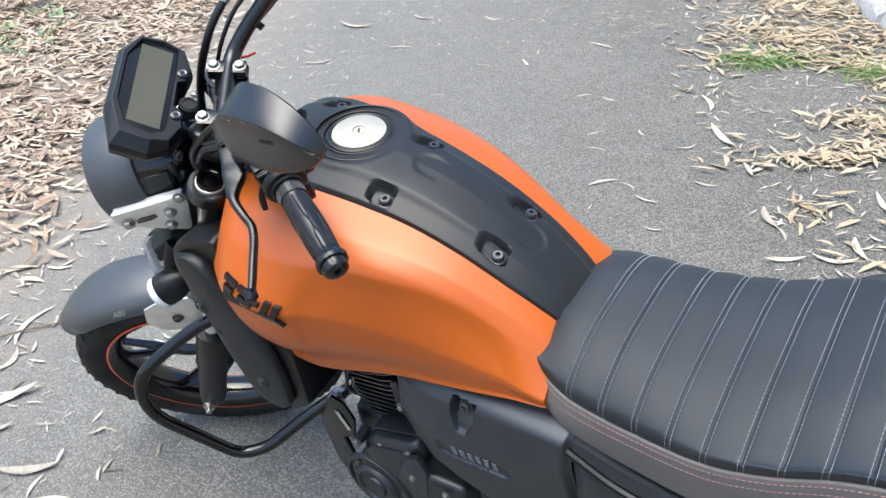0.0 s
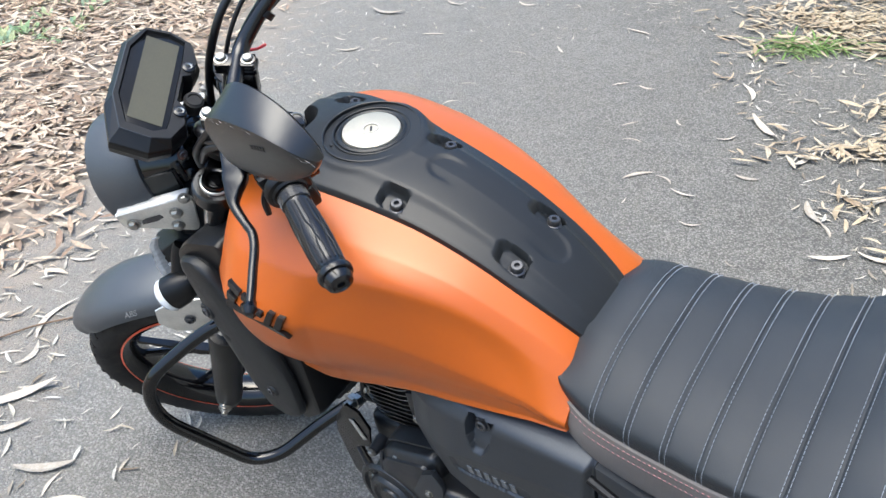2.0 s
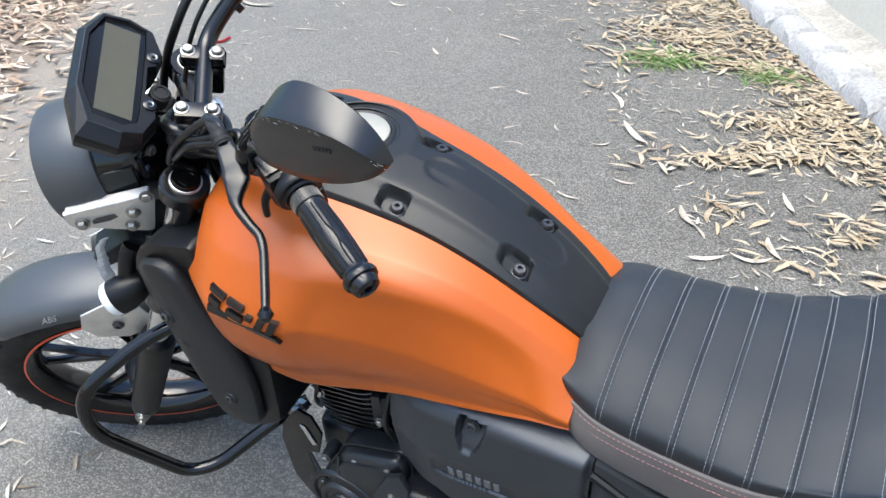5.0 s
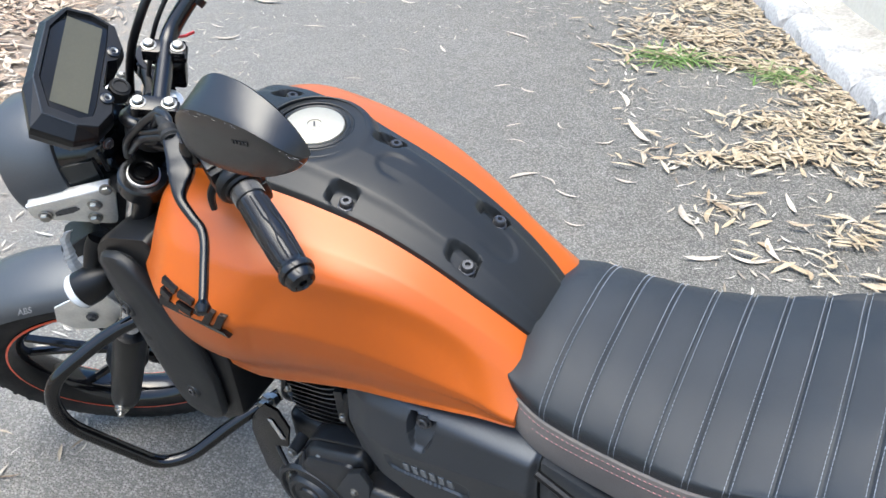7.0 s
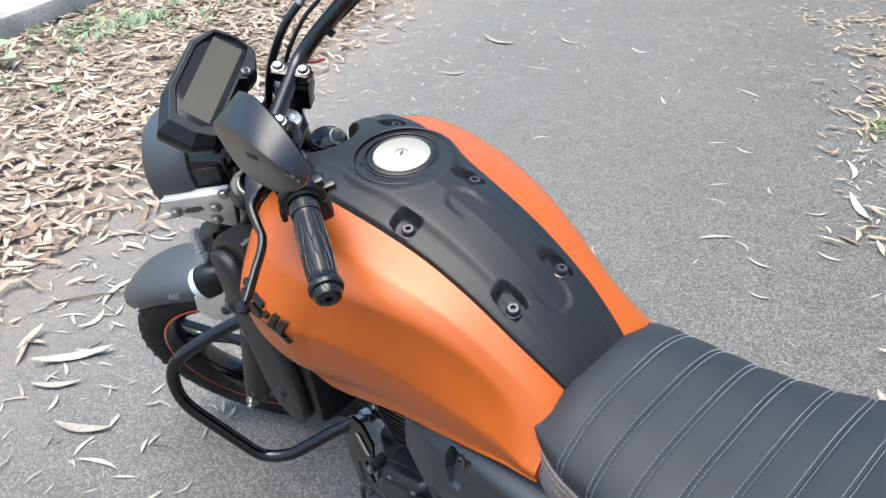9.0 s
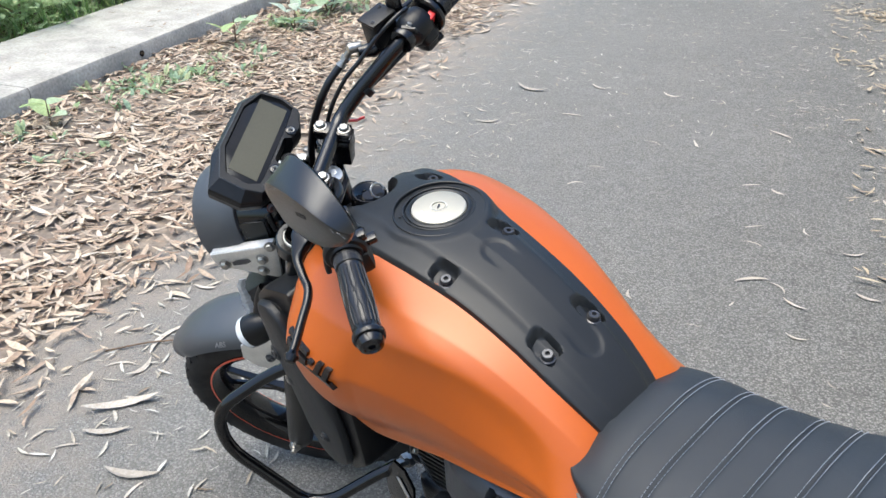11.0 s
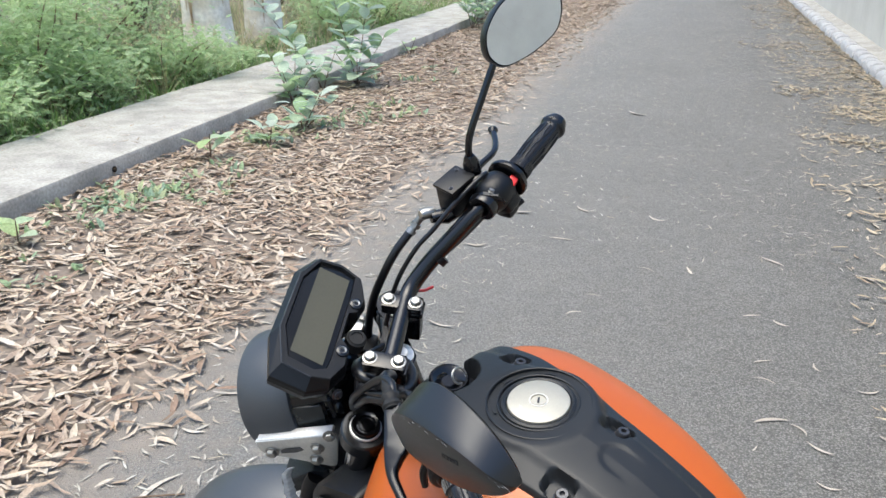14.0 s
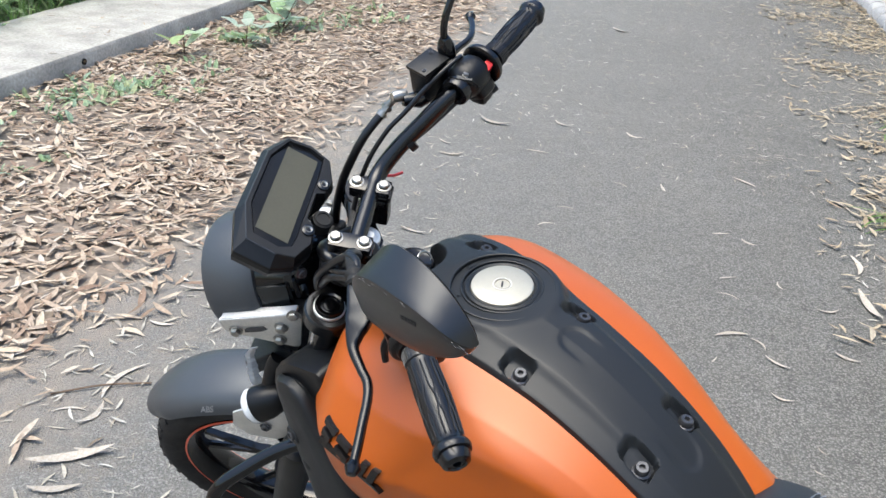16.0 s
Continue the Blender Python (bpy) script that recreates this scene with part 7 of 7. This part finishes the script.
upper = spline([V(-0.036, -0.060, 0), V(-0.024, -0.030, 0), V(-0.010, -0.006, 0), V(0.009, 0.011, 0), V(0.026, 0.0165, 0), V(0.046, 0.0165, 0), V(0.068, 0.011, 0), V(0.085, 0.003, 0), V(0.100, -0.009, 0), V(0.110, -0.021, 0), V(0.1135, -0.030, 0)], 4)
lower = spline([V(-0.036, -0.060, 0), V(-0.041, -0.078, 0), V(-0.038, -0.091, 0), V(-0.027, -0.099, 0), V(-0.006, -0.099, 0), V(0.018, -0.095, 0), V(0.044, -0.087, 0), V(0.070, -0.0735, 0), V(0.094, -0.056, 0), V(0.107, -0.042, 0), V(0.1135, -0.030, 0)], 4)
ridge = spline([V(-0.036, -0.060, -0.012), V(-0.026, -0.038, -0.022), V(-0.010, -0.019, -0.026), V(0.008, -0.010, -0.027), V(0.028, -0.006, -0.027), V(0.048, -0.003, -0.027), V(0.070, -0.003, -0.026), V(0.086, -0.007, -0.024), V(0.099, -0.0145, -0.020), V(0.109, -0.024, -0.013), V(0.1135, -0.030, -0.006)], 4)
rows = []
for k in range(len(upper)):
    u, w, r = upper[k], lower[k], V(ridge[k].x, ridge[k].y, ridge[k].z * 1.08)
    row = [MM @ V(u.x * 0.97 + 0.001, u.y - 0.002 * (0 < k < 40), 0.002), MM @ V(u.x, u.y, 0.0)]
    for q in (0.25, 0.5, 0.72, 0.88):
        row.append(MM @ V(u.x + (r.x - u.x) * q, u.y + (r.y - u.y) * q, r.z * (q ** 0.95)))
    row.append(MM @ V(r.x, r.y, r.z * 0.975))
    for q in (0.10, 0.3, 0.55, 0.8, 0.93):
        row.append(MM @ V(r.x + (w.x - r.x) * q, r.y + (w.y - r.y) * q, r.z * (1 - 0.55 * q ** 1.6)))
    row += [MM @ V(w.x, w.y, r.z * 0.25), MM @ V(w.x * 0.98, w.y + 0.002, 0.002)]
    rows.append(row)
grid(bm := bmesh.new(), rows, close=True)
bmesh.ops.remove_doubles(bm, verts=bm.verts[:], dist=0.0003)
bpart("mirror_shell", bm, SHELL, parent=mil, steer=True)
bm = bmesh.new()
grid(bm, [[MM @ V((u.x + (w.x - u.x) * q) * 0.94 + 0.002, -0.04 + (u.y + (w.y - u.y) * q + 0.04) * 0.94, 0.0035) for q in (0, 0.25, 0.5, 0.75, 1)] for u, w in zip(upper[2:-2], lower[2:-2])])
bpart("glass", bm, MIRROR, "dusty mirror glass", parent=mil, steer=True)

# scuffs and a row of small bars on the mirror's shell
for k in range(5):
    bm = bmesh.new()
    box(bm, MM @ V(0.050 + 0.0042 * k, -0.026 + 0.0012 * k, -0.0272), (0.0026, 0.0042, 0.001), MM.to_3x3())
    bpart("text_bar", bm, PANEL, parent=mil, steer=True, smooth=False)
rnd = random.Random(4)
for k in range(22):
    bm = bmesh.new()
    at_ = rnd.choice(ridge[8:22]) if k < 14 else rnd.choice(ridge[30:38])
    a = at_ + V(rnd.gauss(0, 0.003), -0.0015 - abs(rnd.gauss(0, 0.0016)), at_.z * 0.08 - 0.0002)
    tube(bm, [MM @ a, MM @ (a + V(rnd.uniform(0.0010, 0.005), rnd.uniform(-0.0010, 0.0010), 0.0002))], 0.00028, 4)
    bpart("scuff", bm, SCUFF, parent=mil, steer=True)


# ---- plants ----
def blade_leaf(verts, faces, m, length, width, fold=0.25, droop=0.15, seg=4):
    """One oval leaf along x, folded along its rib and drooping to its tip."""
    base = len(verts)
    for i in range(seg + 1):
        t = i / seg
        w = width * 0.5 * math.sin(math.pi * (0.06 + 0.90 * t)) ** 0.75
        z = -droop * length * t * t
        for q in (-1, 0, 1):
            verts.append(tuple(m @ V(t * length, q * w, z + abs(q) * w * fold)))
    for i in range(seg):
        for k in (0, 1):
            a = base + 3 * i + k
            faces.append((a, a + 1, a + 4, a + 3))


def leaves_part(name, verts, faces, mat, parent, label=""):
    me = bpy.data.meshes.new(name)
    me.from_pydata(verts, [], faces)
    me.materials.append(mat)
    me.polygons.foreach_set("use_smooth", [True] * len(faces))
    ob = new(name, me)
    ob.parent = parent
    ob["kind"] = "stuff"
    if label:
        ob["label"] = label
    return ob


def milkweed(x, y, stems, seed, label, leaf=(0.09, 0.13), mat=None, group="verge plants"):
    """stems: (lean x, lean y, height) of each; pairs of broad leaves stand crosswise up the stem."""
    rnd = random.Random(seed)
    root = tagged(new("milkweed_plant"), label, "plant", group)
    root.matrix_world = pose(x, y, 0)
    bm, verts, faces = bmesh.new(), [], []
    for sx, sy, h in stems:
        line = spline([V(0, 0, -0.01), V(sx * 0.35, sy * 0.35, h * 0.4), V(sx, sy, h)], 6)
        tube(bm, line, [0.007 - 0.005 * k / (len(line) - 1) for k in range(len(line))], 7)
        n = max(2, int(h / 0.085))
        for k in range(n):
            t = (0.42 if h > 0.5 else 0.22) + (0.58 if h > 0.5 else 0.78) * (k + 0.5) / n
            f = t * (len(line) - 1)
            p = line[int(f)].lerp(line[min(len(line) - 1, int(f) + 1)], f - int(f))
            for side in (0, 180):
                L = rnd.uniform(*leaf) * (1.2 - 0.32 * t)
                m = Matrix.Translation(p) @ pose(0, 0, 0, rnd.uniform(-20, 20), -rnd.uniform(0, 48), (k % 2) * 90 + side + rnd.uniform(-30, 30)) @ Matrix.Translation((0.015, 0, 0))
                blade_leaf(verts, faces, m, L, L * rnd.uniform(0.55, 0.72), rnd.uniform(0.1, 0.35), rnd.uniform(0, 0.3))
    part("stem", bm, TWIG, root)
    leaves_part("leaves", verts, faces, mat or GREYGREEN, root)
    return root


milkweed(-3.04, 7.2, [(0.10, 0.10, 0.92), (-0.36, 0.20, 0.98), (0.26, 0.10, 0.50), (0.10, -0.25, 0.34), (-0.2, -0.1, 0.36)], 1, "tall grey-green milkweed growing beside the concrete strip", (0.17, 0.22))
milkweed(-3.28, 6.9, [(-0.62, -0.20, 0.92), (0.12, 0.10, 0.42), (-0.15, -0.15, 0.38)], 2, "tall thin milkweed with few leaves beside the strip", (0.14, 0.19))
milkweed(-3.22, 6.1, [(0.10, 0.05, 0.44), (-0.16, -0.10, 0.46), (0.20, 0.14, 0.36), (0.0, -0.2, 0.34), (-0.05, 0.2, 0.5)], 8, "bluish-green bushy milkweed against the strip", (0.13, 0.18))
milkweed(-2.74, 5.25, [(0.14, 0.05, 0.30), (-0.05, -0.12, 0.26), (0.22, 0.18, 0.24), (0.05, 0.2, 0.28)], 3, "low bushy milkweed on the leafy verge", (0.13, 0.18))
milkweed(-2.74, 4.66, [(0.05, -0.05, 0.20), (0.12, 0.08, 0.16), (-0.1, 0.05, 0.15)], 4, "small milkweed on the leafy verge", (0.12, 0.16))
milkweed(-2.97, 4.22, [(0.02, -0.03, 0.19)], 5, "young plant with fresh light green leaves", (0.17, 0.20), FRESH)
milkweed(-3.02, 2.42, [(0.03, -0.03, 0.15)], 6, "young plant with fresh light green leaves", (0.11, 0.14), FRESH)
milkweed(-3.20, 9.4, [(0.05, 0.1, 0.22), (-0.1, 0, 0.18)], 7, "small grassy plant against the concrete strip", (0.08, 0.11), GREEN)
for k, (x, y, h) in enumerate(((-3.15, 12.4, 0.75), (-3.25, 13.4, 0.9), (-2.9, 13.0, 0.5), (-3.3, 14.6, 0.95), (-2.85, 14.2, 0.45), (-3.5, 16.0, 1.0), (-3.2, 18.0, 0.9))):
    milkweed(x, y, [(0.15, 0.1, h), (-0.2, -0.1, h * 0.9), (0.3, -0.2, h * 0.7), (-0.1, 0.35, h * 0.8), (0.35, 0.2, h * 0.55)], 20 + k, "bushy milkweed spreading over the strip", (0.15, 0.21))


def weeds(name, spots, label, size, mat, lean=50, wide=0.07, cat="grass", leaf=False, low=None):
    """Low tufts of narrow blades, as one mesh."""
    rnd = random.Random(len(spots))
    verts, faces = [], []
    for x, y, z, n in spots:
        for _ in range(n):
            L = rnd.uniform(*size)
            m = pose(x + rnd.gauss(0, 0.035), y + rnd.gauss(0, 0.035), z, 0, 0, rnd.uniform(0, 360)) @ pose(0, 0, 0, 0, -rnd.uniform(*(low or (90 - lean, 88))), 0)
            blade_leaf(verts, faces, m, L, L * wide if not leaf else L * 0.45, 0.3, rnd.uniform(0.1, 0.7), 3)
    me = bpy.data.meshes.new(name)
    me.from_pydata(verts, [], faces)
    me.materials.append(mat)
    return tagged(new(name, me), label, cat, kind="stuff")


rnd = random.Random(31)
spots = []
for cx0, cy0, n in ((-2.97, 3.12, 20), (-2.78, 3.36, 10), (-2.62, 3.6, 6), (-2.75, 4.75, 8), (-2.5, 6.2, 10), (-2.2, 6.0, 5), (-3.0, 2.95, 6), (-2.9, 3.2, 4), (-2.85, 5.0, 10), (-2.7, 3.9, 5), (-2.6, 5.3, 6), (-3.1, 2.1, 6), (-2.3, 5.7, 5), (-3.1, 4.7, 6), (-2.6, 7.6, 6), (-2.5, 8.4, 4), (-2.9, 1.7, 6), (-2.7, 2.2, 4), (-3.0, 1.2, 5)):
    for _ in range(n):
        spots.append((cx0 + rnd.gauss(0, 0.12), cy0 + rnd.gauss(0, 0.16), 0.01, 6))
weeds("verge_weeds", spots, "low green weeds among the dry leaves", (0.025, 0.08), WEED, 75, cat="weeds", leaf=True)
spots = [(1.24 + 0.30 * rnd.random(), 2.99 + 0.13 * rnd.random(), 0.012, 7) for _ in range(20)] + [(1.68 + 0.26 * rnd.random(), 2.80 + 0.14 * rnd.random(), 0.012, 5) for _ in range(16)] + [(1.5 + 0.5 * rnd.random(), 4.3 + 0.5 * rnd.random(), 0.005, 3) for _ in range(18)]
weeds("cut_grass", spots, "green grass tufts lying among the drifted leaves", (0.10, 0.20), GRASS, 86, 0.055, low=(4, 26))
spots = []
for _ in range(4200):
    y = 1.0 + 26 * rnd.random() ** 1.5
    x = -4.28 - 5.5 * rnd.random() ** 1.6
    spots.append((x, y, 0.0, 7))
weeds("tall_grass", spots, "tangle of green grass and weeds behind the concrete strip", (0.08, 0.26), GRASS, 60, 0.045)


spots = [(-4.5 - 4.5 * rnd.random(), 1.0 + 22 * rnd.random() ** 1.4, 0.0, 6) for _ in range(1500)]
weeds("dry_grass", spots, "dry straw-coloured grass between the shrubs", (0.15, 0.5), STRAW, 45, 0.025)


def shrub(x, y, h, r, seed, n, label):
    """A thorny shrub: crooked stems and a loose crown of feathery sprigs."""
    rnd = random.Random(seed)
    root = tagged(new("feathery_shrub"), label, "shrub", "shrubs behind the strip")
    root.matrix_world = pose(x, y, 0)
    bm, verts, faces = bmesh.new(), [], []
    tips = []
    for k in range(7):
        a, lean = rnd.uniform(0, 6.28), rnd.uniform(0.3, 1.0) * r
        pts = [V(0, 0, -0.03)]
        for q in (0.35, 0.7, 1.0):
            pts.append(V(math.cos(a) * lean * q + rnd.gauss(0, 0.07), math.sin(a) * lean * q + rnd.gauss(0, 0.07), h * q * rnd.uniform(0.75, 1.0)))
        line = spline(pts, 4)
        tube(bm, line, [0.015 - 0.012 * i / (len(line) - 1) for i in range(len(line))], 6)
        for i in range(3, len(line)):
            tips.append(line[i])
    for _ in range(int(n * 3.2)):
        c = rnd.choice(tips) + V(rnd.gauss(0, r * 0.30), rnd.gauss(0, r * 0.30), rnd.gauss(0, h * 0.16))
        if c.z < 0.03:
            c.z = abs(c.z) + 0.03
        L = rnd.uniform(0.045, 0.095)
        m = Matrix.Translation(c) @ pose(0, 0, 0, rnd.uniform(-40, 40), rnd.uniform(-35, 45), rnd.uniform(0, 360))
        pairs = 6
        for i in range(pairs):
            t = (i + 0.6) / pairs
            for s in (-1, 1):
                w = L * 0.26 * (1 - 0.5 * t)
                base = len(verts)
                p0, p1 = V(L * t, 0, -0.15 * L * t * t), V(L * t + w * 0.5, s * w, -0.15 * L * t * t + 0.003)
                d = V(L * 0.08, 0, 0.002)
                for p in (p0 - d * 0.4, p1 - d * 0.2, p1 + d, p0 + d):
                    verts.append(tuple(m @ p))
                faces.append((base, base + 1, base + 2, base + 3))
    part("branchwork", bm, TWIG, root)
    leaves_part("crown", verts, faces, GREEN, root)
    return root


for k, (x, y, h, r, n) in enumerate(((-4.75, 2.2, 0.45, 0.5, 700), (-4.7, 4.1, 0.5, 0.5, 700), (-4.75, 5.4, 0.5, 0.5, 700), (-4.7, 6.5, 0.5, 0.5, 700), (-4.75, 10.6, 0.5, 0.6, 600), (-4.8, 12.6, 0.5, 0.6, 600), (-5.0, 3.4, 0.9, 0.6, 1100), (-5.1, 4.8, 1.1, 0.7, 1500), (-5.3, 5.9, 1.1, 0.7, 1300), (-4.9, 7.3, 0.22, 0.45, 500), (-4.8, 8.0, 0.18, 0.35, 400), (-4.85, 9.6, 0.15, 0.35, 400), (-6.4, 4.6, 2.2, 1.0, 1300), (-6.6, 6.6, 2.6, 1.1, 1500),
                                     (-6.9, 9.2, 2.2, 1.0, 1200), (-7.4, 10.0, 2.6, 1.2, 1300), (-5.3, 11.6, 1.0, 0.8, 900), (-6.8, 13.0, 2.0, 1.2, 1200), (-5.4, 14.5, 1.3, 0.9, 900), (-8.6, 7.4, 3.2, 1.5, 1300),
                                     (-8.8, 12.5, 3.2, 1.6, 1300), (-6.0, 17.5, 1.8, 1.3, 1000), (-9.5, 17.5, 3.4, 1.8, 1200), (-5.8, 22, 2.2, 1.5, 900), (-8.8, 4.6, 2.6, 1.3, 900), (-6.2, 2.6, 1.6, 0.9, 800))):
    shrub(x, y, h, r, 50 + k, n, "green feathery thorn shrub behind the concrete strip" if h < 2 else "tall green feathery thorn shrub")


def eucalyptus(x, y, r, h, seed, label):
    rnd = random.Random(seed)
    root = tagged(new("eucalyptus_tree"), label, "tree", "trees behind the strip")
    root.matrix_world = pose(x, y, 0)
    bm = bmesh.new()
    rows = []
    for i in range(22):
        t = i / 21
        rr = r * (1.08 - 0.14 * smooth01(t, 0, 0.06)) * (1 - 0.6 * t)
        rows.append([V(0.15 * math.sin(t * 3 + seed) + rr * (1 + 0.08 * noise.noise((math.cos(a) * 2, math.sin(a) * 2, t * 9 + seed))) * math.cos(a), rr * (1 + 0.08 * noise.noise((math.cos(a) * 2 + 9, math.sin(a) * 2, t * 9 + seed))) * math.sin(a), -0.05 + h * t) for a in (2 * math.pi * k / 20 for k in range(20))])
    vs = grid(bm, rows, close=True)
    bm.faces.new(vs[-1])
    part("trunk", bm, BARKWHITE, root, "pale peeling trunk")
    for k in range(9):
        bm = bmesh.new()
        a = (-0.25, -0.9, -1.5, -1.9, -2.4, 0.5, 1.4, 2.3, 3.3)[k] + rnd.uniform(-0.2, 0.2)
        z0, span = rnd.uniform(0.05, 1.1), rnd.uniform(0.25, 0.9)
        w = rnd.uniform(0.010, 0.030)
        rows = []
        for i in range(9):
            z = z0 + span * i / 8
            rr = r * 1.0 * (1 - 0.6 * z / h) + 0.014
            slip, ww = 0.05 * noise.noise((k, z * 3, seed)), w / r * max(0.15, math.sin(math.pi * (i + 0.5) / 9) + 0.5 * noise.noise((k + 5, z * 7, seed)))
            rows.append([V(0.15 * math.sin(z / h * 3 + seed) + rr * math.cos(a + slip + q), rr * math.sin(a + slip + q), z) for q in (-ww, 0, ww)])
        grid(bm, rows)
        bmesh.ops.solidify(bm, geom=bm.faces[:], thickness=0.006)
        part("bark_strip", bm, BARKSTRIP, root)
    bm, verts, faces = bmesh.new(), [], []
    for k in range(6):
        a, z0 = rnd.uniform(0, 6.28), h * rnd.uniform(0.55, 0.9)
        tip = V(math.cos(a) * rnd.uniform(1.2, 2.4), math.sin(a) * rnd.uniform(1.2, 2.4), z0 + rnd.uniform(0.6, 1.6))
        line = spline([V(0, 0, z0), V(tip.x * 0.4, tip.y * 0.4, z0 + 0.5), tip], 5)
        tube(bm, line, [0.07 - 0.06 * i / (len(line) - 1) for i in range(len(line))], 7)
        for _ in range(90):
            c = line[rnd.randrange(4, len(line))] + V(rnd.gauss(0, 0.5), rnd.gauss(0, 0.5), rnd.gauss(-0.1, 0.35))
            m = Matrix.Translation(c) @ pose(0, 0, 0, rnd.uniform(0, 360), rnd.uniform(30, 100), rnd.uniform(0, 360))
            blade_leaf(verts, faces, m, rnd.uniform(0.12, 0.2), 0.03, 0.2, 0.2, 2)
    part("limbs", bm, BARKWHITE, root)
    leaves_part("crown", verts, faces, GREEN, root)


eucalyptus(-5.39, 8.45, 0.32, 6.5, 3, "pale-barked eucalyptus trunk with peeling strips")
eucalyptus(-5.48, 9.75, 0.27, 6.0, 8, "pale-barked eucalyptus trunk with peeling strips")
eucalyptus(-8.5, 20.0, 0.25, 7.0, 11, "pale-barked eucalyptus trunk with peeling strips")

# a twig and a scrap on the asphalt
bm = bmesh.new()
tube(bm, spline([V(-1.36, 0.72, 0.006), V(-1.25, 0.80, 0.010), V(-1.13, 0.86, 0.006)], 5), 0.003, 6)
solid("twig", bm, TWIG, "thin dry brown twig lying on the asphalt", "twig")
bm = bmesh.new()
tube(bm, spline([V(0.50, 0.90, 0.004), V(0.56, 0.97, 0.008), V(0.62, 1.01, 0.004)], 5), 0.002, 6)
solid("twig", bm, TWIG, "short dry twig beside the motorcycle", "twig")
